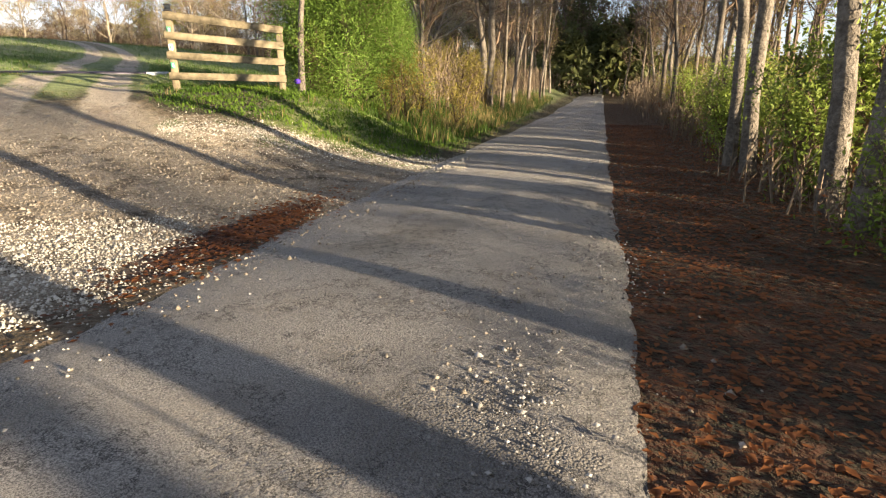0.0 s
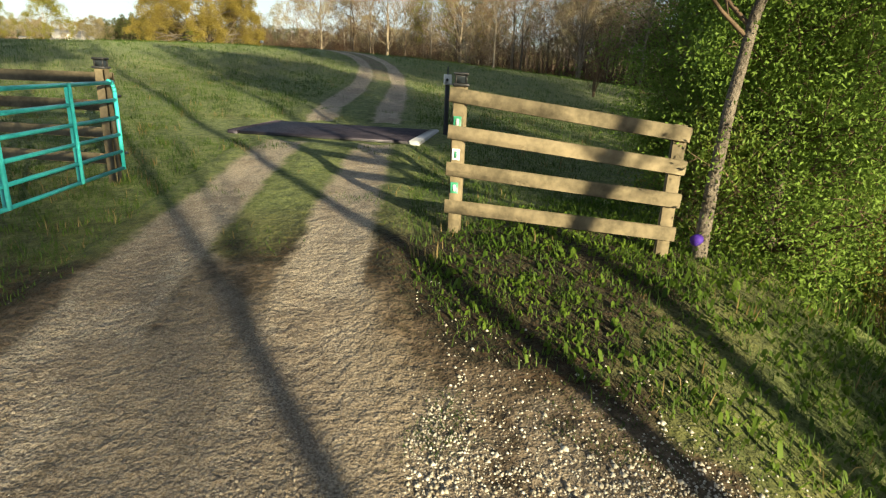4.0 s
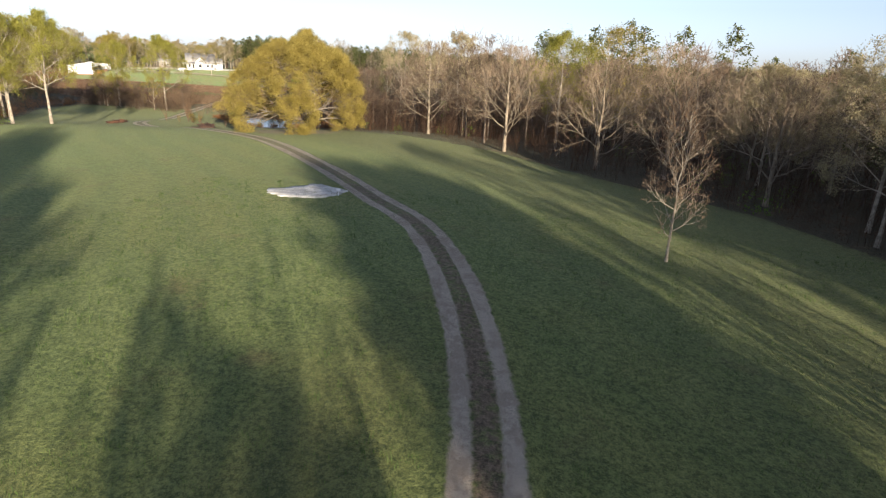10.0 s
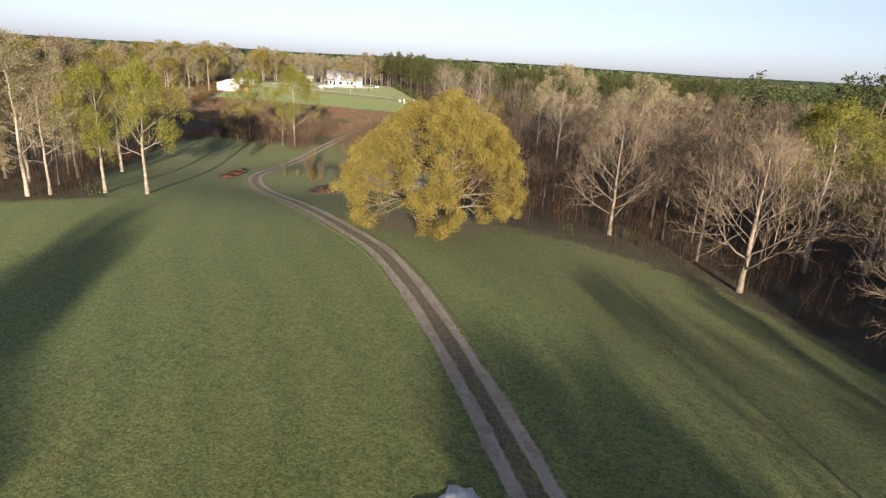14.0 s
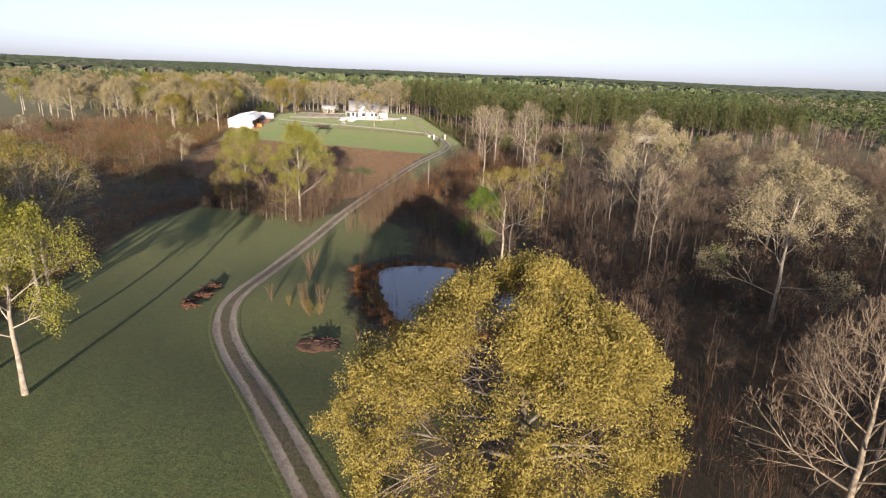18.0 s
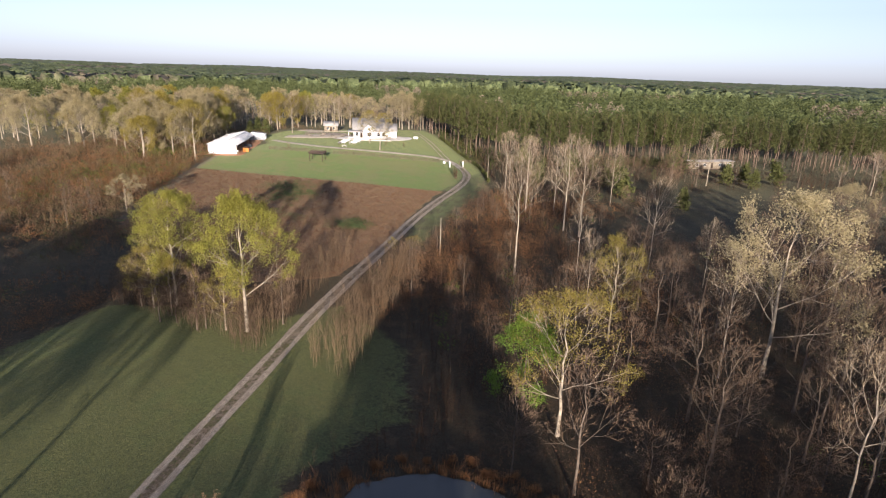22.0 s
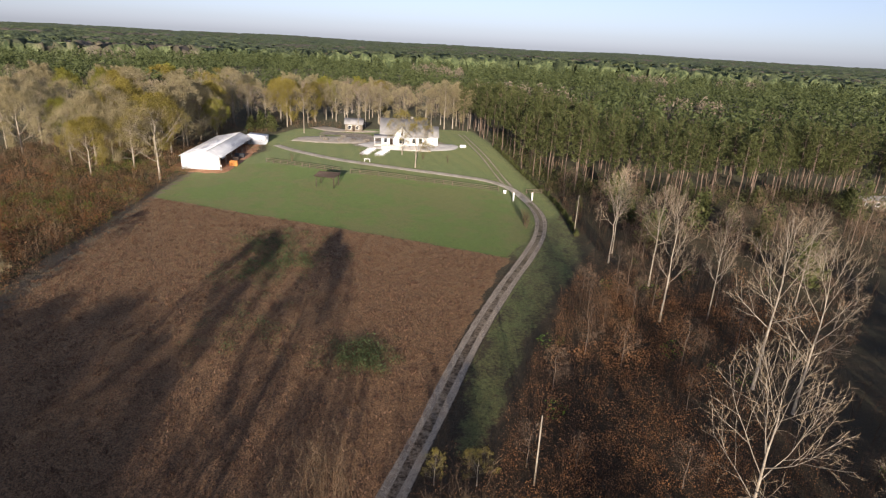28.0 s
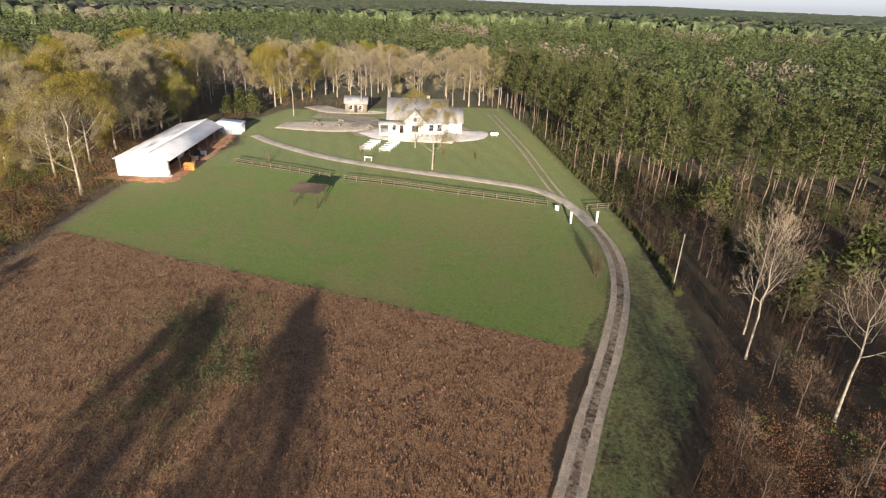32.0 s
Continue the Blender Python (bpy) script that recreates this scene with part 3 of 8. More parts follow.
def zones(x, y):
    low = 1 - 0.24 * np.clip((y - 78) / 30, 0, 1) - 0.10 * np.clip((60 - y) / 50, 0, 1) * np.clip((20 + x) / 20, 0, 1)
    slope = x - np.interp(y, [p[1] for p in DRIVE[:27]], [p[0] for p in DRIVE[:27]])
    low = low - 0.20 * np.clip((slope - 5) / 14, 0, 1) * np.clip((y - 14) / 20, 0, 1) - 0.16 * np.exp(-((slope + 6 + 2 * np.sin(y / 9)) / 3.5) ** 2) * np.clip((48 - y) / 12, 0, 1) * np.clip((y - 12) / 6, 0, 1)
    zone = np.stack([np.maximum.reduce([grade(MEADOW, x, y, 1.6) * low, grade(LAWN, x, y, 1.2) * np.where((x > -126) & (y < 287), 0.53, 1.0), 0.36 * grade(CLEARING, x, y, 9)]), grade(PASTURE, x, y, 0.8), grade(STUBBLE, x, y, 0.8)], 1)
    s, d = along_road(x, y)
    verge = np.clip(1 - np.abs(d + 4.2) / 2.6, 0, 1) * (s > 1.5) * 1.1
    zone[:, 0] = np.maximum(zone[:, 0], verge)
    cover = np.zeros((len(x), 3))
    cover[:, 0] = np.maximum(0.56 * grade(APRON, x, y, 0.7), 0.9 * grade(COURT, x, y, 0.8))
    cover[:, 1] = np.maximum(np.maximum(grade(YARD, x, y, 1.2), grade(APRON, x, y, 0.6)), 0.62 * np.clip(1 - (np.hypot(x + 40, y - 102) - 5) / 8, 0, 1))
    cover[:, 2] = np.clip((d - 0.4) / 0.7, 0, 1) * np.clip((5.5 - d) / 3, 0, 1)
    for (ax, ay), (bx, by) in (((-166, 187), (-182.5, 208.5)), ((-182.5, 208.5), (-203, 236)), ((-203, 236), (-213, 252))):
        f = np.clip(((x - ax) * (bx - ax) + (y - ay) * (by - ay)) / ((bx - ax) ** 2 + (by - ay) ** 2), 0, 1)
        off = np.hypot(x - ax - f * (bx - ax), y - ay - f * (by - ay))
        cover[:, 1] = np.maximum(cover[:, 1], 0.8 * np.exp(-((off - 1.2) / 1.6) ** 2))
        zone[:, 0] = np.maximum(zone[:, 0], 0.7 * np.exp(-((off - 3.5) / 1.2) ** 2))
    streak = np.exp(-((x - 1.3) * 0.77 - (y + 6.9) * 0.63) ** 2 / 0.2 - ((x - 1.3) * 0.63 + (y + 6.9) * 0.77) ** 2 / 4.0)
    cover[:, 2] = np.maximum(cover[:, 2], 0.9 * streak)
    return zone, cover

def axis_steps(lo, hi, fine_lo, fine_hi):
    a = [np.arange(lo, fine_lo, 2.0), np.arange(fine_lo, fine_hi, 0.5), np.arange(fine_hi, hi + 1, 2.0)]
    outer = np.geomspace(6, 4400, 26)
    return np.concatenate([lo - outer[::-1], *a, a[-1][-1] + outer])

def build_ground():
    xs, ys = axis_steps(-330, 80, -13, 27), axis_steps(-70, 390, -16, 22)
    x, y = (g.ravel() for g in np.meshgrid(xs, ys, indexing="ij"))
    v = np.stack([x, y, height(x, y)], 1)
    n, m = len(xs), len(ys)
    i = (np.arange(n - 1)[:, None] * m + np.arange(m - 1)).ravel()
    me = mesh_of("ground", (v, np.zeros((0, 3), int), np.stack([i, i + m, i + m + 1, i + 1], 1)), GROUND, True)
    dress(me, *zones(x, y))
    tagged(new("ground", me), "rolling ground of meadow grass, leaf litter and fields", "ground", kind="structure")

def build_strip(name, line, left, offs, lift, rut, mid, label, mat, fray=0.0):
    """A track laid on the ground, its masks given across it."""
    wide = np.tile(offs, (len(line), 1))
    if fray:
        r = np.random.default_rng(11)
        for col, k in ((0, 1.0), (1, 1.0), (-2, 1.6), (-1, 2.2)):
            wave = np.convolve(r.normal(0, 1, len(line) + 8), np.ones(9) / 3, "valid") + r.normal(0, 0.5, len(line))
            wide[:, col] += wave * fray * k
    pts = (line[:, None] + left[:, None] * wide[:, :, None]).reshape(-1, 2)
    x, y = pts.T
    ease = np.clip(np.arange(len(line)) / 5.0, 0, 1) if rut is not None else np.ones(len(line))
    z = height(x, y) + np.tile(lift, len(line)) * np.repeat(ease, len(offs)) - 0.06 * np.repeat(1 - ease, len(offs))
    if rut is not None:
        z -= 0.12 * ((np.abs(x + 1.4) < 2.5) & (np.abs(y - 8.75) < 1.35))
    k, m = len(line), len(offs)
    i = (np.arange(k - 1)[:, None] * m + np.arange(m - 1)).ravel()
    me = mesh_of(name, (np.stack([x, y, z], 1), np.zeros((0, 3), int), np.stack([i, i + m, i + m + 1, i + 1], 1)), mat, True)
    if rut is not None:
        zone, cover = zones(x, y)
        wear = np.repeat(1 + 0.20 * np.sin(np.arange(k) * 0.37) * np.sin(np.arange(k) * 0.083 + 1), m) * np.repeat(1 + 0.22 * np.clip((np.arange(k) - 150) / 120, 0, 1), m)
        cover[:, 0] = np.maximum(cover[:, 0], np.clip(np.tile(rut, k) * wear, 0, 1))
        far = np.repeat(np.clip((np.arange(k) - 120) / 60, 0, 1), m)
        cover[:, 0] = np.maximum(cover[:, 0], far * np.tile(0.42 * np.exp(-(offs / 1.3) ** 4), k))
        worn = np.repeat(np.clip((np.arange(k) - 17) / 12, 0.1, 1), m)
        cover[:, 1] = np.maximum(cover[:, 1], np.tile(mid, k) * worn)
        dress(me, zone, cover)
    return tagged(new(name, me), label, "road", kind="structure")

def build_tracks():
    offs = np.linspace(-2.0, 2.0, 33)
    lift = 0.05 - 0.13 * np.clip((np.abs(offs) - 1.5) / 0.5, 0, 1) - 0.03 * np.exp(-((np.abs(offs) - 0.82) / 0.3) ** 2)
    rut = 1.0 * np.exp(-(np.abs(np.abs(offs) - 0.84) / 0.44) ** 2.2)
    mid = 0.56 * np.exp(-(offs / 0.85) ** 4)
    build_strip("drive", DRIVE_LINE, DRIVE_LEFT, offs, lift, rut, mid, "two-rut gravel drive with a worn earth middle", GROUND)
    line, left = smooth_line(LANE, 1.5)
    build_strip("lane", line, left, offs, lift, 0.75 * rut, 0.3 * mid, "grassy farm lane with two pale wheel ruts", GROUND)
    s = np.arange(-45, 66, 0.22)
    line = ROAD_AT + s[:, None] * ROAD_WAY + np.array((ROAD_WAY[1], -ROAD_WAY[0])) * -0.55
    left = np.tile((-ROAD_WAY[1], ROAD_WAY[0]), (len(s), 1))
    offs = np.array([-1.52, -1.40, -1.0, -0.5, 0, 0.5, 0.95, 1.25, 1.75])
    build_strip("road", line, left, offs, np.array([-0.05, 0.02, 0.04, 0.055, 0.06, 0.055, 0.04, 0.012, -0.05]), None, None, "narrow worn asphalt country road with loose gravel", ASPHALT, 0.028)

build_ground()
build_tracks()
GRIT = varied("pale_grit", (0.27, 0.235, 0.18), (0.52, 0.46, 0.37), 0.5, 9.0, 0.95, 0.5, 0.03)
hd, hl = smooth_line(DRIVE[33:], 1.0)
build_strip("house_drive", hd, hl, np.array([-1.2, -0.95, -0.5, 0.0, 0.5, 0.95, 1.2]), np.array([-0.06, 0.075, 0.085, 0.095, 0.085, 0.075, -0.06]), None, None, "pale crushed-gravel drive past the lawn", GRIT)

# ---- trees ----
def unit(v):
    return v / (np.linalg.norm(v) + 1e-9)

def grow(seed, tall, first, limbs, reach, rise, kids, depth, girth, wob=0.16, droop=0.0, forks=1):
    """Segments (start, end, radius, radius, level) of a branching tree and its tips."""
    rng = np.random.default_rng(seed)
    segs, tips = [], []
    def limb(p, d, length, r, level):
        n = (0, 4, 3, 1, 1)[level]
        for i in range(n):
            d = unit(d + rng.normal(0, wob, 3) + np.array((0, 0, (rise - droop * level) * 0.35)))
            q = p + d * length / n
            r1 = r * (0.76 if i < n - 1 else 0.5)
            segs.append((p, q, r, r1 if level < 3 else 0.0, level))
            if level < depth:
                for _ in range(kids[level]):
                    side = unit(np.cross(d, rng.normal(size=3)))
                    a = rng.uniform(0.5, 1.0)
                    limb(q - d * length / n * rng.uniform(0, 0.75), unit(d * math.cos(a) + side * math.sin(a)), length * rng.uniform(0.4, 0.62) * (1 - 0.3 * i / n) * (1.25 if level == 2 else 1), max(r1 * 0.55, 0.006), level + 1)
            p, r = q, r1
        if level >= min(depth, 3) - 1:
            tips.append((p, d, length))
    for f in range(forks):
        p, d = np.array((0.0, 0.0, -0.15)), unit(np.array((rng.normal(0, 0.05), rng.normal(0, 0.05), 1.0)))
        if forks > 1:
            a = 6.28 * f / forks + rng.uniform(0, 1); d = unit(np.array((0.15 * math.cos(a), 0.15 * math.sin(a), 1.0)))
        n, r = 9, girth
        for i in range(n):
            q = p + d * tall / n
            r1 = girth * (1 - 0.92 * (i + 1) / n) ** 0.85 + 0.012
            segs.append((p, q, r * (1.3 if i == 0 else 1), r1, 0))
            d = unit(d + rng.normal(0, 0.07, 3) * (1, 1, 0.3))
            frac = (i + 1) / n
            if frac >= first:
                for j in range(max(1, round(limbs / forks / (n * (1 - first) + 1)))):
                    az = rng.uniform(0, 6.28)
                    el = rng.uniform(0.15, 0.75) + 0.5 * frac * rise
                    dd = np.array((math.cos(az) * math.cos(el), math.sin(az) * math.cos(el), math.sin(el)))
                    span = reach * (1.0 - 0.6 * max(0, (frac - first) / (1 - first + 1e-6)) ** 1.5) * rng.uniform(0.7, 1.1)
                    limb(q - d * tall / n * rng.uniform(0, 0.8), dd, span, max(r1 * 0.48, 0.018), 1)
            p, r = q, r1
        limb(p, d, reach * 0.45, r, 1)
    return segs, tips

def wood(segs, levels, thick=1.0, least=0.008):
    """Tubes for trunk and limbs, cones and slivers for the twigs."""
    g = Geo()
    for p, q, a, b, lv in segs:
        if lv not in levels:
            continue
        n = 8 if lv == 0 else 4 if lv == 1 else 3
        a, b = max(a * thick, least), b * thick
        d = unit(q - p)
        s = unit(np.cross(d, (0, 0, 1) if abs(d[2]) < 0.9 else (1, 0, 0))); u = np.cross(d, s)
        if lv == 4:
            g.add([p - (s + u) * a, p + (s + u) * a, q], [(0, 1, 2)])
            continue
        w = np.arange(n) * 2 * np.pi / n
        ring = np.cos(w)[:, None] * s + np.sin(w)[:, None] * u
        k = np.arange(n); j = (k + 1) % n
        if b <= 0.0:
            g.add(np.concatenate([p + ring * a, [q]]), np.stack([k, j, np.full(n, n)], 1))
        else:
            g.add(np.concatenate([p + ring * a, q + ring * max(b, least * 0.7)]), None, np.stack([k, j, j + n, k + n], 1))
    return g

def crowned(seed, tall, base, wide, girth, main=12, second=46, third=420, fine=3, top=0.35, rise=0.75, hair=0.011, stems=1, lumps=0.16, sweep=0.0):
    """A tree grown into a rounded, lumpy crown: segments (start, end, radius, radius, level) and twig tips."""
    r = np.random.default_rng(seed)
    segs, tips = [], []
    half = (tall - base) / 2
    bump = r.normal(size=(9, 3)); bump /= np.linalg.norm(bump, axis=1)[:, None]
    def shell(n, lo, hi):
        d = r.normal(size=(n, 3)); d /= np.linalg.norm(d, axis=1)[:, None]
        k = r.uniform(lo, hi, n) * (1 - lumps + 2.2 * lumps * np.clip((d @ bump.T).max(1) * 2.2 - 1.1, 0, 1))
        z = d[:, 2] * k
        z = np.where(z < -0.72, -0.72 + (z + 0.72) * 0.3, z) if sweep < 0 else z
        w = np.where(z > 0, 1 - top * z, 1 + 0.15 * z)
        return np.stack([d[:, 0] * k * wide / 2 * w, d[:, 1] * k * wide / 2 * w, base + half + z * half], 1)
    nodes = []
    for f in range(stems):
        a = 6.28 * f / stems + r.uniform(0, 1)
        off = np.array((math.cos(a), math.sin(a), 0)) * (0.22 * wide if stems > 1 else 0.0)
        n = 8
        pts = [np.array((0.0, 0.0, -0.15)) + off * 0.06]
        for i in range(n):
            z = (tall * 0.86) * (i + 1) / n
            pts.append(np.array((r.normal(0, 0.018 * tall * (i + 1) / n), r.normal(0, 0.018 * tall * (i + 1) / n), z)) + off * ((i + 1) / n) ** 0.8)
        for i in range(n):
            g0, g1 = (girth * (1 - 0.93 * (k / n)) ** 0.9 + 0.012 for k in (i, i + 1))
            segs.append((pts[i], pts[i + 1], g0 * (1.35 if i == 0 else 1), g1, 0))
            if pts[i + 1][2] > base * 0.75:
                nodes.append((pts[i + 1], g1))
    trunk = np.array([p for p, _ in nodes]); trunk_r = np.array([g for _, g in nodes])
    def reach(ends, anchors, radii, level, n, slope, share):
        out, rad = [], []
        for e in ends:
            dz = e[2] - anchors[:, 2]; dh = np.hypot(e[0] - anchors[:, 0], e[1] - anchors[:, 1])
            cost = np.sqrt(dh * dh + dz * dz) + np.where(dz < slope * dh, (slope * dh - dz) * 1.4, 0)
            i = int(cost.argmin())
            p, l = anchors[i], np.linalg.norm(e - anchors[i])
            if l < 0.05:
                continue
            lift = np.array((0, 0, sweep * l if level == 1 else 0.0))
            bend = (p + e) / 2 + r.normal(0, 0.09 * l, 3) - lift * 0.5 + np.array((0, 0, (0.10 if level == 1 else 0.03) * l))
            q0, r0 = p, radii[i] * share
            for k in range(1, n + 1):
                f = k / n
                q = p * (1 - f) ** 2 + bend * 2 * f * (1 - f) + e * f * f + (r.normal(0, 0.025 * l, 3) if k < n else 0)
                r1 = r0 * (1 - 0.82 / n)
                segs.append((q0, q, r0, r1 if level < 3 else 0.0, level))
                out.append(q); rad.append(r1)
                q0, r0 = q, r1
        return np.array(out), np.array(rad)
    a1, r1 = reach(shell(main, 0.72, 0.98), trunk, trunk_r, 1, 4, rise * 0.6, 0.46)
    every = np.concatenate([a1, trunk[len(trunk) // 2:]]); er = np.concatenate([r1, trunk_r[len(trunk) // 2:]])
    a2, r2 = reach(shell(second, 0.5, 1.0), every, er, 2, 3, rise * 0.4, 0.5)
    ends = shell(third, 0.55, 1.06)
    a3, _ = reach(ends, np.concatenate([a2, a1]), np.concatenate([r2, r1]), 3, 1, rise * 0.3, 0.5)
    for q in a3:
        tips.append((q, np.array((0, 0, 1.0)), 1.0))
        for _ in range(fine):
            d = unit(q - np.array((0, 0, base + half * 0.6)) + r.normal(0, 0.45, 3) * wide / 2)
            p = q - d * r.uniform(0, 0.3) + r.normal(0, 0.16, 3)
            segs.append((p, p + d * r.uniform(0.5, 1.15) * (wide / 9) ** 0.5, hair, 0.0, 4))
    return segs, tips

def spreading(seed, tall, fork, wide, girth, mains=11, kids=(6, 5, 5), steep=0.95, low=0.30, hair=0.010, stems=1, peak=0.0, droop=0.0):
    """A tree whose limbs leave the trunk steeply and fan out into a rounded crown: segments (start, end, radius, radius, level) and twig tips."""
    r = np.random.default_rng(seed)
    segs, tips = [], []
    mid, half = tall * (low + 1) / 2, tall * (1 - low) / 2
    knobs = r.normal(size=(8, 3)); knobs /= np.linalg.norm(knobs, axis=1)[:, None]
    def inside_crown(p):
        z = (p[2] - mid) / half
        w = wide / 2 * (1 - peak * max(z, 0))
        way = unit(np.array((p[0] / w, p[1] / w, z)))
        k = 0.80 + 0.28 * max(0.0, float((knobs @ way).max()) * 2.4 - 1.4)
        w, z = w * k, z / k
        return (p[0] / w) ** 2 + (p[1] / w) ** 2 + z * z
    def limb(p, d, length, rad, level, turn):
        n = (0, 5, 3, 2)[level]
        q0, r0, pts = p, rad, []
        for k in range(n):
            bow = np.array((0, 0, (0.10 - droop) if level == 1 else 0.05))
            d = unit(d + bow * (1 if d[2] < 0.9 else 0) + r.normal(0, 0.10 if level < 3 else 0.15, 3))
            q = q0 + d * length / n
            r1 = rad * (1 - 0.86 * (k + 1) / n)
            segs.append((q0, q, r0, r1 if level < 3 or k < n - 1 else 0.0, level))
            pts.append((q0, q, r1, d))
            q0, r0 = q, r1
        if level == 3:
            tips.append((q0, d, length))
            for _ in range(kids[2]):
                a, b, _, dd = pts[r.integers(0, n)]
                f = r.uniform(0.2, 1.0)
                e = unit(dd + r.normal(0, 0.55, 3) + np.array((0, 0, 0.15)))
                base = a + (b - a) * f
                segs.append((base, base + e * length * r.uniform(0.35, 0.7), hair, 0.0, 4))
            return
        m = kids[level - 1]
        for i in range(m):
            f = 0.25 + 0.75 * (i + r.uniform(0.2, 0.9)) / m
            k = min(int(f * n), n - 1)
            a, b, rr, dd = pts[k]
            base = a + (b - a) * min(f * n - k, 1.0)
            side = unit(np.cross(dd, (math.cos(turn + i * 2.4), math.sin(turn + i * 2.4), 0.35)))
            ang = r.uniform(0.42, 0.78)
            e = unit(dd * math.cos(ang) + side * math.sin(ang))
            span = length * (0.62 if level == 1 else 0.55) * (1.15 - 0.55 * f) * r.uniform(0.75, 1.2)
            for _ in range(4):
                if inside_crown(base + e * span) > 1.08:
                    span *= 0.78
            limb(base, e, span, max(rr * 0.62 + 0.2 * rad * (1 - f), 0.008), level + 1, r.uniform(0, 6.28))
        tips.append((q0, d, length))
    for f in range(stems):
        a0 = 6.28 * f / stems + r.uniform(0, 1)
        off = np.array((math.cos(a0), math.sin(a0), 0)) * (0.18 * wide if stems > 1 else 0.0)
        pts = [np.array((0.0, 0.0, -0.2)) + off * 0.08]
        n = 8
        for i in range(n):
            pts.append(np.array((*r.normal(0, 0.010 * tall * (i + 1) / n, 2), tall * 0.84 * (i + 1) / n)) + off * ((i + 1) / n) ** 0.8)
        def width_at(z):
            k = np.clip(z / (tall * 0.84), 0, 1)
            return girth * ((1 - k) ** 0.75 * 0.92 + 0.06)
        for i in range(n):
            segs.append((pts[i], pts[i + 1], width_at(pts[i][2]) * (1.3 if i == 0 else 1), width_at(pts[i + 1][2]), 0))
        spine = np.array(pts)
        for i in range(mains):
            g = (i + r.uniform(0.1, 0.9)) / mains
            z = tall * (fork + (0.80 - fork) * g)
            base = np.array((np.interp(z, spine[:, 2], spine[:, 0]), np.interp(z, spine[:, 2], spine[:, 1]), z))
            az = i * 2.4 + r.uniform(-0.5, 0.5) + a0
            el = steep * r.uniform(0.55, 1.15) * (0.55 + 0.75 * g)
            d = np.array((math.cos(az) * math.cos(el), math.sin(az) * math.cos(el), math.sin(el)))
            span = 0.25 * tall
            while span < tall and inside_crown(base + d * span * 1.06) < 0.98:
                span *= 1.08
            limb(base, d, span * r.uniform(0.85, 1.05), max(width_at(z) * 0.46, 0.02), 1, r.uniform(0, 6.28))
        limb(spine[-1], np.array((0, 0, 1.0)), tall * 0.14, width_at(tall * 0.84), 1, 0.0)
    return segs, tips

def stem_of(segs, least=0.008):
    """The trunk's segments as one continuous tube."""
    g = Geo()
    n, w = 8, np.arange(8) * 2 * np.pi / 8
    k = np.arange(n); j = (k + 1) % n
    main = [q for q in segs if q[4] == 0]
    i = 0
    while i < len(main):
        run = [main[i]]
        while i + 1 < len(main) and np.allclose(main[i + 1][0], main[i][1]):
            i += 1
            run.append(main[i])
        i += 1
        rings = []
        for p, r in [(run[0][0], run[0][2])] + [(q[1], q[3]) for q in run]:
            rings.append(np.stack([np.cos(w) * max(r, least) + p[0], np.sin(w) * max(r, least) + p[1], np.full(n, p[2])], 1))
        g.add(np.concatenate(rings), None, np.concatenate([np.stack([k + a * n, j + a * n, j + a * n + n, k + a * n + n], 1) for a in range(len(rings) - 1)]))
    return g

def leaves(tips, per, size, spread, seed, flat=0.0):
    """Folded leaf blades about the twig tips."""
    rng = np.random.default_rng(seed)
    c = np.repeat(np.array([t[0] for t in tips]), per, 0)
    n = len(c)
    c = c + rng.normal(0, spread, (n, 3))
    a = rng.normal(size=(n, 3)); a[:, 2] *= 1 - flat; a /= np.linalg.norm(a, axis=1)[:, None]
    b = np.cross(a, rng.normal(size=(n, 3))); b /= np.linalg.norm(b, axis=1)[:, None]
    e = np.cross(a, b)
    s = (size * rng.uniform(0.6, 1.3, n))[:, None]
    v = np.stack([c - a * s, c + b * s * 0.42 + e * s * 0.12, c + a * s, c - b * s * 0.42 + e * s * 0.12], 1).reshape(-1, 3)
    i = np.arange(n) * 4
    return v, np.concatenate([np.stack([i, i + 1, i + 2], 1), np.stack([i, i + 2, i + 3], 1)]), np.zeros((0, 4), int)

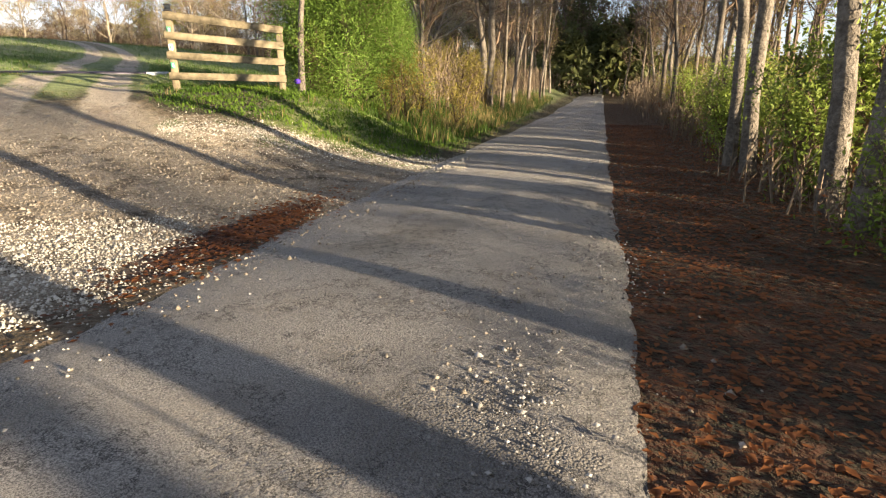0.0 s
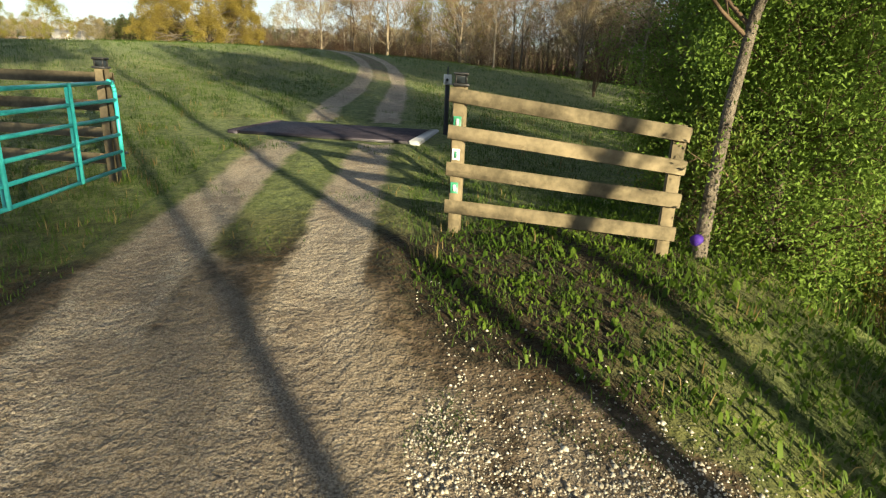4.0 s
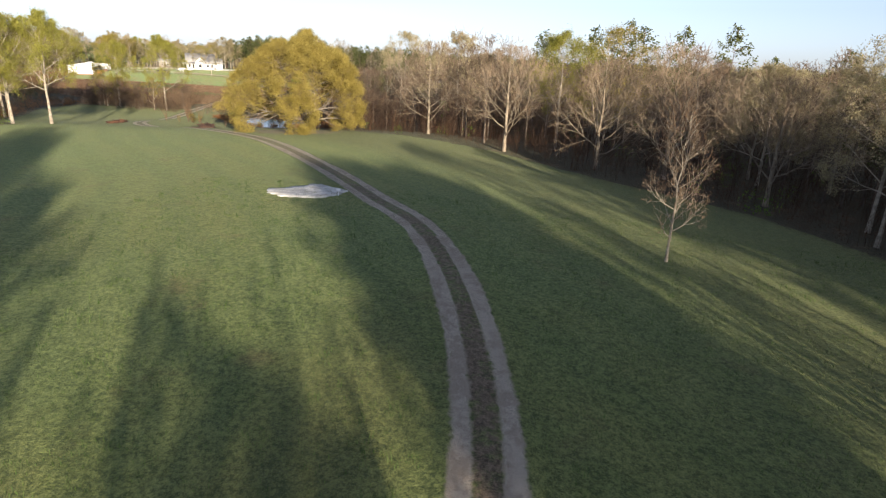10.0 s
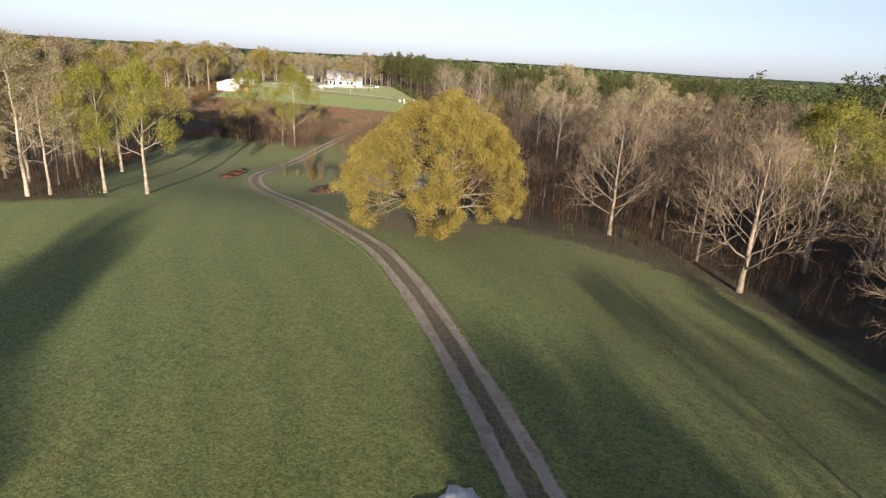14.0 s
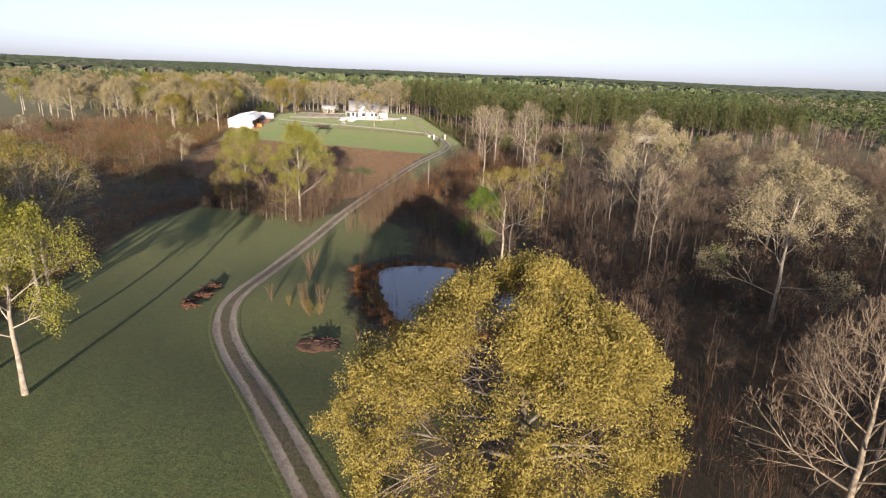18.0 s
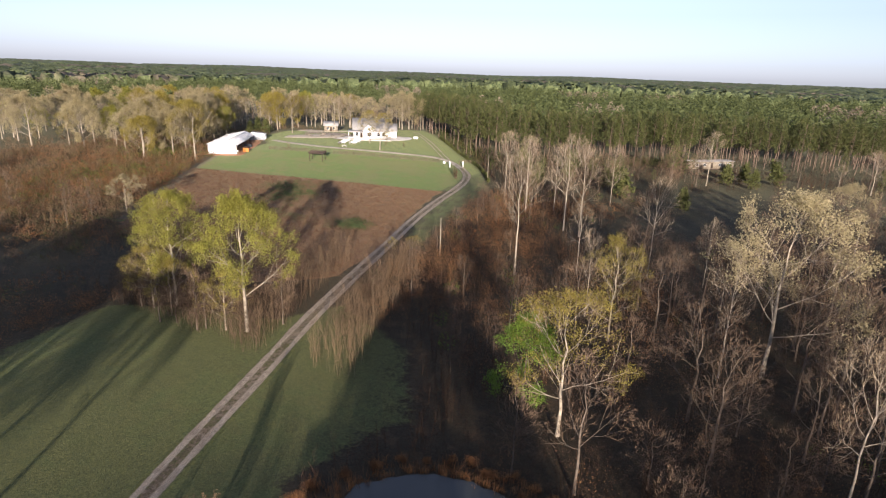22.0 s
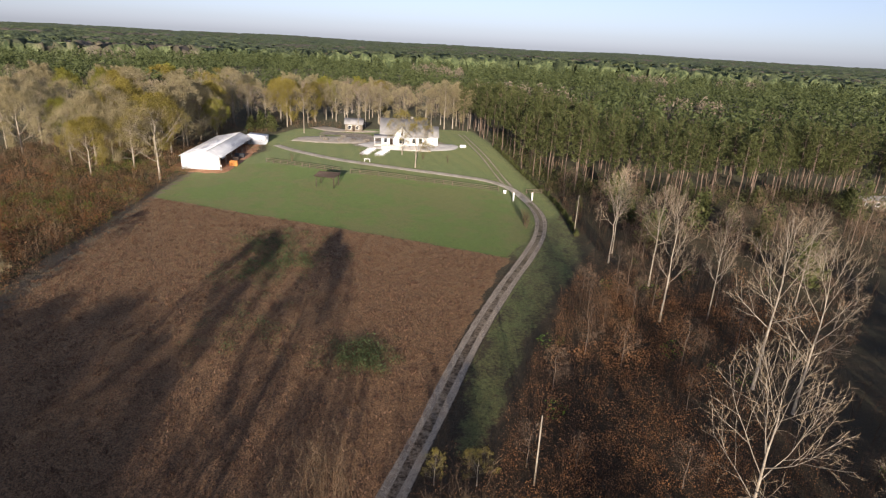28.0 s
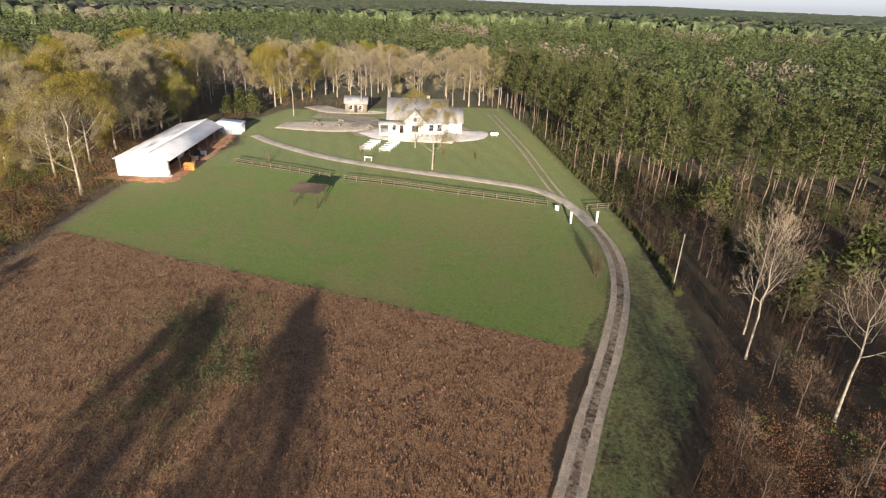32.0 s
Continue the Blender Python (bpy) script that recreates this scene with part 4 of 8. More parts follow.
def tree_of(kind, seed):
    """One tree of its kind, about its own foot: trunk, wood of the crown, leaves or None, materials, height."""
    if kind == "bare":
        segs, tips = spreading(seed, 19.5, (0.30, 0.42, 0.36, 0.28)[seed // 7 % 4], 12.5, 0.21, 11, (7, 5, 4), 1.0, 0.27, 0.008, 1)
        return stem_of(segs), (wood(segs, (1, 2), 1.0, 0.02), wood(segs, (3, 4), 1.0, 0.012)), None, BARK_PALE, TWIG_PALE, None, 19.5
    if kind == "round":
        segs, tips = spreading(seed, 14.5, 0.12, 15.5, 0.25, 19, (9, 6, 5), 0.85, -0.02, 0.010, 1)
        return stem_of(segs), (wood(segs, (1, 2), 1.0, 0.018), wood(segs, (3, 4), 1.0, 0.012)), None, BARK_TAN, TWIG_TAN, None, 14.5
    if kind == "woods":
        segs, tips = spreading(seed, 16.5, 0.24, 9.4, 0.17, 10, (6, 4, 5), 1.0, 0.18, 0.015, 1)
        return stem_of(segs), (wood(segs, (1, 2), 1.0, 0.022), wood(segs, (3, 4), 1.0, 0.017)), None, BARK_DARK, TWIG, None, 16.5
    if kind == "fork":
        segs, tips = crowned(seed, 13.0, 3.2, 8.0, 0.20, 12, 50, 330, 4, 0.3, 0.7, 0.006, 2)
        return stem_of(segs), wood(segs, (1, 2, 3, 4), 1.0, 0.008), leaves(tips[::2], 3, 0.04, 0.4, seed), BARK_GREY, TWIG, LEAF_OLIVE, 13.0
    if kind == "young":
        segs, tips = crowned(seed, 9.0, 2.0, 4.2, 0.075, 8, 22, 150, 4, 0.3, 1.5, 0.012)
        return stem_of(segs), wood(segs, (1, 2, 3, 4), 1.0, 0.013), None, BARK_DARK, TWIG, None, 9.0
    if kind == "buff":
        segs, tips = spreading(seed, 17.5, 0.20, 13.6, 0.20, 11, (6, 5, 2), 0.95, 0.14, 0.012, 1)
        return stem_of(segs), (wood(segs, (1, 2), 1.0, 0.022), wood(segs, (3, 4), 1.0, 0.016)), leaves(tips, 40, 0.088, 0.27, seed), BARK_PALE, TWIG_PALE, LEAF_BUFF, 17.5
    if kind == "olive":
        segs, tips = spreading(seed, 17.5, 0.20, 13.0, 0.20, 11, (6, 5, 2), 0.95, 0.14, 0.012, 1)
        return stem_of(segs), (wood(segs, (1, 2), 1.0, 0.022), wood(segs, (3, 4), 1.0, 0.016)), leaves(tips, 26, 0.088, 0.28, seed), BARK_PALE, TWIG_PALE, LEAF_OLIVE, 17.5
    if kind == "twin":
        segs, tips = spreading(seed, 19.0, 0.22, 13.0, 0.27, 13, (7, 5, 1), 0.95, 0.20, 0.012, 1, 0.15)
        return stem_of(segs), (wood(segs, (1, 2), 1.0, 0.02), wood(segs, (3, 4), 1.0, 0.012)), leaves(tips, 46, 0.105, 0.34, seed), BARK_PALE, SAPLING, LEAF_POPLAR, 19.0
    if kind == "full":
        segs, tips = spreading(seed, 16.0, 0.12, 12.5, 0.22, 14, (7, 5, 1), 0.85, 0.05, 0.012)
        return stem_of(segs), (wood(segs, (1, 2), 1.0, 0.02), wood(segs, (3, 4), 1.0, 0.014)), leaves(tips, 44, 0.11, 0.34, seed), BARK_PALE, TWIG_PALE, LEAF_OLIVE if seed % 2 else LEAF_BUFF, 16.0
    if kind == "green":
        segs, tips = spreading(seed, 14.0, 0.12, 9.5, 0.16, 10, (6, 5, 0), 0.9, 0.05, 0.012)
        return stem_of(segs), (wood(segs, (1, 2), 1.0, 0.016), wood(segs, (3,), 1.0, 0.012)), leaves(tips, 34, 0.12, 0.36, seed), BARK_DARK, TWIG, LEAF_GREEN, 14.0
    if kind == "oak":
        segs, tips = spreading(seed, 16.2, 0.07, 26.5, 0.50, 34, (9, 7, 1), 0.52, -0.16, 0.010, 1, 0.52, 0.15)
        return stem_of(segs), (wood(segs, (1, 2), 1.0, 0.02), wood(segs, (3, 4), 1.0, 0.012)), leaves(tips, 104, 0.098, 0.34, seed), BARK_GREY, TWIG, LEAF_GOLD, 16.6
    if kind == "cone":
        segs, tips = spreading(seed, 9.8, 0.16, 5.0, 0.10, 18, (7, 4, 4), 0.85, 0.10, 0.007, 1, 0.55)
        return stem_of(segs), (wood(segs, (1, 2), 1.0, 0.012), wood(segs, (3, 4), 1.0, 0.009)), leaves(tips, 3, 0.05, 0.25, seed), BARK_PALE, TWIG_TAN, LEAF_BROWN, 9.8
    if kind == "sapling":
        segs, tips = grow(seed, 3.4, 0.2, 16, 0.9, 1.0, (0, 1, 1, 0), 3, 0.022, 0.1, 0, 4)
        return stem_of(segs, 0.008), wood(segs, (1, 2, 3), 1.0, 0.005), leaves(tips[::2], 2, 0.05, 0.12, seed), TWIG, TWIG, LEAF_BROWN, 3.9
    if kind in ("pine", "sun_pine"):
        rng = np.random.default_rng(seed)
        segs, tips = [], []
        tall, p = 18.0, np.array((0, 0, -0.15))
        for i in range(6):
            q = np.array((rng.normal(0, 0.12), rng.normal(0, 0.12), tall * (i + 1) / 6))
            segs.append((p, q, 0.17 * (1 - i / 7), 0.17 * (1 - (i + 1) / 7), 1)); p = q
        crown, bole = [], 0.41 if kind == "pine" else 0.58
        for i in range(30):
            f = (i + rng.uniform(0, 1)) / 30
            z, az = tall * (bole + (1 - bole) * f), i * 2.4 + rng.uniform(-0.5, 0.5)
            r = 3.1 * math.sin(math.pi * min(1.0, 0.18 + 0.80 * f)) ** 0.8 * rng.uniform(0.55, 1.15) + 0.25
            a = np.array((0, 0, z - 0.6)); b = np.array((math.cos(az) * r, math.sin(az) * r, z + rng.uniform(-0.2, 0.6)))
            crown.append((a, b, 0.04, 0.0, 3))
            for k in (0.62, 1.0):
                tips.append((a + (b - a) * k, b - a, 1))
        return wood(segs, (1,)), wood(crown, (3,), 1.0, 0.02), leaves(tips, 24, 0.25, 0.33, seed, 0.35), PINE_BARK, PINE_BARK, NEEDLE, 18.6
    if kind == "cedar":
        segs, tips = grow(seed, 4.6, 0.02, 60, 1.6, 0.35, (0, 2, 1, 0), 3, 0.08, 0.15)
        return stem_of(segs), wood(segs, (1, 2, 3), 0.8, 0.006), leaves(tips, 72, 0.023, 0.16, seed), BARK_DARK, TWIG, LEAF_CEDAR, 5.2
    if kind == "hedge":
        segs, tips = grow(seed, 3.4, 0.05, 26, 1.3, 0.4, (0, 1, 1, 0), 3, 0.06, 0.15)
        return stem_of(segs), wood(segs, (1, 2), 0.8, 0.008), leaves(tips[::2], 3, 0.26, 0.2, seed), BARK_DARK, TWIG, NEEDLE, 4.0
    if kind == "roadside":
        segs, tips = grow(seed, 13, 0.25, 16, 2.8, 0.9, (0, 1, 2, 2), 4, 0.115, 0.14)
        return stem_of(segs), wood(segs, (1, 2, 3, 4), 1.0, 0.006), leaves(tips[::3], 2, 0.045, 0.2, seed), BARK_GREY, TWIG, LEAF_OLIVE, 15.0
    if kind == "rust":
        segs, tips = grow(seed, 1.6, 0.1, 10, 0.8, 0.7, (0, 1, 0, 0), 2, 0.02, 0.15, 0, 2)
        return stem_of(segs, 0.008), wood(segs, (1, 2), 1.0, 0.005), leaves(tips, 16, 0.075, 0.24, seed), TWIG, TWIG, LEAF_RUST, 2.0
    segs, tips = grow(seed, 1.6, 0.1, 12, 0.8, 0.7, (0, 1, 1, 0), 3, 0.016, 0.15, 0, 2)
    return stem_of(segs, 0.007), wood(segs, (1, 2, 3), 1.0, 0.004), leaves(tips[::2], 14 if kind == "shrub" else 7, 0.036, 0.14, seed), TWIG, TWIG, LEAF_FRESH if kind == "shrub" else LEAF_OLIVE, 2.0

TREES = {}
NAMES = {"young": ("young_hardwood", "slender young leafless hardwood in the thicket", "tree"), "bare": ("bare_tree", "tall bare tree with pale branching limbs", "tree"), "round": ("bare_tree", "broad bare tree with a rounded twiggy crown", "tree"),
         "woods": ("woodland_tree", "leafless woodland tree with dark trunk and brown twigs", "tree"), "buff": ("budding_tree", "slender tree with sparse buff spring buds", "tree"),
         "olive": ("budding_tree", "tall tree with thin yellow-green new leaves", "tree"), "twin": ("poplar_tree", "tall pale-trunked tree in yellow-green new leaf", "tree"),
         "green": ("green_tree", "tree in fresh bright green leaf among bare woods", "tree"), "oak": ("oak_tree", "huge spreading oak covered in golden spring catkins", "tree"),
         "cone": ("young_tree", "young conical tree with fine brown twigs in the meadow", "tree"), "sapling": ("sapling", "thin multi-stemmed sapling with brown leaves", "sapling"),
         "pine": ("pine_tree", "tall straight pine with a dark needle crown", "pine"), "fork": ("forked_tree", "grey forked tree with spreading bare limbs by the road", "tree"), "sun_pine": ("roadside_pine", "tall pine standing back from the paved road", "pine"), "cedar": ("cedar", "dense bright green cedar beside the fence", "cedar"),
         "roadside": ("roadside_tree", "lichen-grey roadside tree with bare tangled branches", "tree"), "shrub": ("shrub", "leafy bright green roadside shrub", "shrub"),
         "bush": ("bush", "yellow-olive budding bush with thin stems", "bush"), "hedge": ("evergreen_shrub", "small dense evergreen at the edge of the yard", "shrub"), "rust": ("rusty_bush", "low rust-brown bush of dead leaves", "bush"), "full": ("leafing_tree", "broad full-crowned tree in buff and olive spring leaf", "tree")}

def plant(kind, x, y, tall=None, variant=0, label="", group="", lean=0.0, wide=1.0):
    """Sets a tree of a kind on the ground; the copies of one variant share their meshes."""
    key = (kind, variant)
    rng = random.Random(int(x * 31 + y * 17))
    name, text, cat = NAMES[kind]
    if key not in TREES:
        trunk, limbs, leaf, bark, twig, foliage, own = tree_of(kind, 100 + 7 * variant + 1000 * list(NAMES).index(kind))
        ob = thing(name, text, cat, group or name + "s")
        part("trunk", trunk, bark, ob, smooth=True)
        if isinstance(limbs, tuple):
            tagged(part("branchwork", limbs[0], bark, ob), kind="stuff")
            limbs = limbs[1]
        tagged(part("crown", limbs, twig, ob), kind="stuff")
        if leaf is not None:
            tagged(part("foliage", leaf, foliage, ob), kind="stuff")
        TREES[key] = (ob, own, [])
    ob, own, used = TREES[key]
    s = (tall or own) / own
    wide *= rng.uniform(0.95, 1.35) if kind in ("woods", "young", "buff", "olive", "bare") else 1.0
    m = pose(x, y, h1(x, y), lean, lean * 0.6, rng.uniform(0, 360)) @ Matrix.Diagonal((s * wide, s * wide, s, 1))
    if used:
        made = copy_thing(ob, m)
        made.matrix_basis = m
    else:
        ob.matrix_basis = m; made = ob
        used.append(1)
    return tagged(made, label)

def clear_of(x, y, spots, gap):
    return all((x - a) ** 2 + (y - b) ** 2 > gap * gap for a, b in spots)

# named trees: x, y, height
STAND = [("oak", -39.0, 103.14, 14.6), ("cone", 6.2, 53.1, 9.2), ("sapling", 10.3, 31.6, 4.4), ("round", -20.5, 108.6, 13.6), ("round", -7.5, 98.0, 15.3), ("round", 4.5, 91.5, 14.5), ("round", 12.5, 90.0, 15.0), ("round", 20.5, 79.0, 14.0), ("buff", 27.0, 72.5, 16.5), ("woods", 31.5, 62.0, 15.5), ("twin", -0.4, 111.6, 17.5), ("buff", -22.0, 146.8, 20.5), ("olive", 6.5, 117.2, 19.0), ("bare", -37.3, 156.4, 17.0), ("round", 7.5, 119.0, 15.0),
         ("twin", -76.2, 94.6, 16.1), ("twin", -80.4, 92.0, 15.4), ("buff", -85.3, 85.6, 18.0), ("buff", -84.2, 87.6, 14.2), ("twin", -103.4, 160.8, 19.0), ("twin", -117.8, 161.4, 16.7),
         ("olive", -60.2, 158.8, 14.8), ("buff", -42.4, 181.0, 21.5), ("buff", -20.4, 188.6, 17.5), ("green", -28.6, 165.5, 5.2), ("bare", -50.9, 209.2, 12.0), ("olive", -60.4, 182.0, 13.8), ("young", -56.0, 170.0, 9.8), ("bare", -65.1, 188.4, 13.0), ("bare", -46.9, 178.6, 16.0), ("green", -64.5, 160.4, 11.0), ("olive", -115.5, 158.8, 8.0), ("olive", -119.8, 159.2, 9.0), ("olive", -123, 162, 8.0), ("olive", -106, 159.6, 8.0), ("young", -124, 157.5, 6), ("young", -129, 161, 5), ("young", -121.5, 158.5, 7), ("young", -113, 157.5, 7), ("young", -108.5, 158.5, 7), ("woods", -64, 178, 12), ("woods", -72, 176, 11), ("young", -47, 156, 7), ("young", -62, 151, 9), ("woods", -55, 184, 12), ("woods", -100, 92, 19), ("olive", -104, 88, 19), ("woods", -94.5, 98.5, 18.5), ("olive", -112, 98, 18), ("woods", -99, 86, 19), ("olive", -97.5, 108, 18.5), ("woods", -101, 104, 18), ("olive", -105, 100, 18.5), ("woods", -98, 99.5, 19), ("olive", -109.5, 106, 17.5), ("buff", -103.5, 112.5, 17), ("woods", -108, 94, 18), ("olive", -95, 92, 18)]
STAND2 = [("bare", -80.2, 199.5, 20.8), ("bare", -80.8, 230.9, 21.1), ("bare", -76.6, 228.0, 20.0), ("bare", -107.4, 266.5, 17.0), ("bare", -59.7, 209.1, 17.6), ("bare", -57.2, 306.9, 17.0), ("bare", -77.1, 260.7, 15.9),
          ("bare", -93.7, 242.4, 18.8), ("bare", -98.0, 254.6, 17.0), ("bare", -106.5, 261.0, 17.2), ("bare", -47.8, 199.7, 11.3), ("bare", -88.0, 247.0, 17.0), ("bare", -71.0, 205.5, 13.0),
          ("olive", -180.2, 301.3, 12.5), ("olive", -169.5, 292.4, 13.2), ("bare", -228.1, 310.5, 17.8), ("bare", -215.2, 324.1, 17.0), ("olive", -212.2, 244.7, 19.0), ("buff", -238.1, 270.4, 21.0), ("buff", -237.5, 248.4, 19.0)]
SPOTS = []
count = {}
for kind, x, y, tall in STAND + STAND2:
    v = count.get(kind, 0); count[kind] = v + 1
    plant(kind, x, y, tall, wide=0.64 if kind == "bare" else 1.0, variant=v % (4 if kind == "bare" else 3 if kind == "round" else 2 if kind in ("twin", "buff", "olive") else 1))
    SPOTS.append((x, y))
    for k in range(8 if kind == "oak" else 5 if kind == "round" else 0):
        SPOTS.append((x + 15 * math.cos(k * 0.785), y + 15 * math.sin(k * 0.785))) if kind == "oak" else None
        SPOTS.append((x + (9 if kind == "oak" else 5) * math.cos(k * 6.28 / (8 if kind == "oak" else 5)), y + (9 if kind == "oak" else 5) * math.sin(k * 6.28 / (8 if kind == "oak" else 5))))

for i, (x, y, tall) in enumerate([(-226, 247, 15), (-230.5, 256, 15.5), (-235, 264, 16.5), (-240, 273, 16), (-244, 281, 15.5), (-249, 290, 15), (-236, 243, 16), (-243, 257, 17.5), (-250, 270, 17), (-228, 237, 12), (-256, 284, 16)]):
    plant(("full", "full", "full", "bare", "full")[i % 5], x, y, tall * 1.12, i % 2, "tall bare tree with pale limbs behind the barn" if i % 5 == 3 else "broad rounded tree in thin spring leaf behind the barn", wide=1.05)
    SPOTS.append((x, y))
rng = random.Random(7)
def in_woods(x, y):
    """Whether trees may stand here: off fields, drive, road, water and yards."""
    a, b = np.array([x]), np.array([y])
    if max(inside(MEADOW, a, b)[0], inside(LAWN, a, b)[0], inside(STUBBLE, a, b)[0], inside(CLEARING, a, b)[0], inside(POND, a, b)[0] + 3.5, inside(COURT, a, b)[0]) > -1.0:
        return False
    s, d = along_road(x, y)
    if math.hypot(x + 38.5, y - 103.5) < 21 or math.hypot(x + 50, y - 121) < 11:
        return False
    return off_drive(x, y)[0] > 4.5 and abs(d + 0.35) > 4.0

def scatter(n, xlo, xhi, ylo, yhi, gap, ok=in_woods):
    out, tries = [], 0
    while len(out) < n and tries < n * 30:
        tries += 1
        x, y = rng.uniform(xlo, xhi), rng.uniform(ylo, yhi)
        if clear_of(x, y, SPOTS, gap) and ok(x, y):
            out.append((x, y)); SPOTS.append((x, y))
    return out

# woods round the meadow, along the drive and behind the house
def mixed(places, kinds, lo, hi):
    for i, (x, y) in enumerate(places):
        kind = kinds[rng.randrange(len(kinds))]
        if kind in ("buff", "olive") and -78 < x < -12 and y < 150:
            kind = "woods"
        tall = rng.uniform(lo, hi)
        if -54 < x < -4 and 124 < y < 172:
            kind, tall = "young", rng.uniform(4, 8)
        elif -30 < x < 25 and 90 < y < 122:
            tall = max(min(tall, 16), 14)
        v = rng.randrange(3 if kind in ("woods", "bare", "young") else 2 if kind in ("buff", "olive", "pine") else 1)
        if x < -226 and y > 225:
            kind = "twin" if kind == "buff" and i % 2 else kind
        if kind == "bare" and i % 3 and (x < -226 and y > 225 or y > 320 and x < -180):
            kind, v = ("full" if i % 2 else "buff"), v % 2
        if kind == "young" and x > 10 and y < 85:
            if i % 2:
                continue  # the belt along the road has gaps
            kind = "woods"
        if -94 < x < -36 and 158 < y < 236 and (kind == "olive" or i % 5 < 3):
            continue  # an open floor with few trees below the pasture
        plant(kind, x, y, tall, v)

def east_woods(x, y):
    return in_woods(x, y) and x > -112 + (y - 160) * 0.02 and (y < 300 or x > -90) and (y > 60 or x > 24)
mixed(scatter(118, -60, 78, 55, 165, 3.0, east_woods), ("woods", "woods", "young", "woods", "woods", "buff", "young", "woods"), 10, 17)
for x, y, tall in ((13.7, 157.8, 25.0), (5.8, 147.0, 22.6), (-4.5, 164.1, 22.4), (17.5, 160.5, 24.0), (11.0, 162.0, 23.0), (24.0, 150.0, 23.0), (33.0, 146.0, 23.5), (44, 92, 18), (52, 84, 19), (36, 104, 17), (58, 96, 18), (62, 76, 20), (30, 112, 16), (70, 88, 19), (48, 110, 18)):
    plant("pine", x, y, tall, int(x) % 2)
mixed(scatter(70, -45, 60, 165, 240, 4.2, east_woods), ("woods", "woods", "young", "woods", "buff", "woods"), 11, 16)
mixed(scatter(105, -106, -40, 160, 262, 2.6, east_woods), ("young", "young", "young", "young", "woods", "young"), 4, 7.5)
plant("olive", -103.8, 197.4, 3.6, 0)
plant("olive", -100.6, 199.5, 3.8, 1)
mixed(scatter(46, -70, 60, 235, 345, 4.5, east_woods), ("woods", "bare", "young", "pine"), 9, 14)
for i, (x, y) in enumerate(scatter(34, -48, 34, 196, 240, 3.2, east_woods)):
    plant("woods", x, y, rng.uniform(12, 16), i % 3)
for i, (x, y) in enumerate(scatter(9, -52, -30, 156, 182, 4.0, in_woods) + scatter(16, -62, -34, 184, 216, 3.4, in_woods)):
    plant("woods", x, y, rng.uniform(10, 14), i % 3)
def pine_margin(x, y):
    return in_woods(x, y) and inside([(-131, 292), (-118, 268), (-104, 262), (-70, 268), (-60, 300), (-62, 345), (-90, 322), (-118, 308)], np.array([x]), np.array([y]))[0] > 0
mixed(scatter(60, -132, -58, 260, 346, 2.4, pine_margin), ("young", "young", "pine", "young", "hedge"), 5, 10)
for i, (x, y) in enumerate(scatter(74, -52, 2, 118, 192, 3.0, in_woods)):
    plant("young", x, y, rng.uniform(5.5, 8.5), i % 3, wide=1.25)
for i, (x, y) in enumerate(((-109, 157.5), (-112, 160), (-106, 163), (-120, 163), (-123, 159.5), (-126, 164), (-115, 156.5), (-129, 167), (-101, 165), (-110, 164.5))):
    plant("young", x, y, 7 + i % 3, i % 3, wide=1.2)
def west_woods(x, y):
    return in_woods(x, y) and (x < -86 if y < 110 else x < -122 - (y - 110) * 0.55)
mixed(scatter(34, -140, -84, 50, 110, 4.0, west_woods), ("woods", "buff", "olive", "woods"), 12, 18)
mixed(scatter(60, -270, -128, 95, 195, 4.2, west_woods), ("young", "young", "young", "buff", "woods"), 4, 10)
mixed(scatter(72, -345, -226, 225, 350, 5.2, west_woods), ("buff", "bare", "olive", "bare", "buff", "bare"), 13, 20)
mixed(scatter(40, -275, -188, 322, 382, 4.6), ("bare", "bare", "buff", "bare"), 14, 18)

# trees along the paved road and behind the start, whose long shadows cross the meadow
def south_side(x, y):
    """Stands with gaps between them, that leave sunlit lanes across the meadow."""
    s, d = along_road(x, y)
    u = x * math.cos(SUN_AZ) + y * math.sin(SUN_AZ)
    stand = 15.5 < u < 25.5 or u > 44 or u < -15
    return 13.0 < d < 42 and -62 < s < 95 and d > 13 and (stand or rng.random() < (0.45 if -4 < u < 11 else 0.05))
def road_belt(x, y):
    s, d = along_road(x, y)
    return 14 < s < 95 and (s > 27 and (3.4 if s < 40 else 2.0) < d < 12 or (s > 30 and -14 < d < -3.8 and inside(MEADOW, np.array([x]), np.array([y]))[0] < -1.5))
mixed(scatter(84, 10, 80, 2, 85, 1.7, road_belt), ("young", "woods", "young", "roadside"), 8, 13)
for lo, hi, near, far, count, short, tall in ((15.6, 25.4, -38, -15, 14, 19, 24), (5, 11, -34, -20, 11, 14, 17), (45, 78, -26, 4, 22, 17, 22)):
    for i in range(count):
        u, v = lo + (hi - lo) * (i + rng.random()) / count, rng.uniform(near, far)
        x, y = u * math.cos(SUN_AZ) - v * math.sin(SUN_AZ), u * math.sin(SUN_AZ) + v * math.cos(SUN_AZ)
        if along_road(x, y)[1] > 12 and (lo > 5 or i % 3 == 0):
            plant("sun_pine", x, y, rng.uniform(short, tall), i % 2)
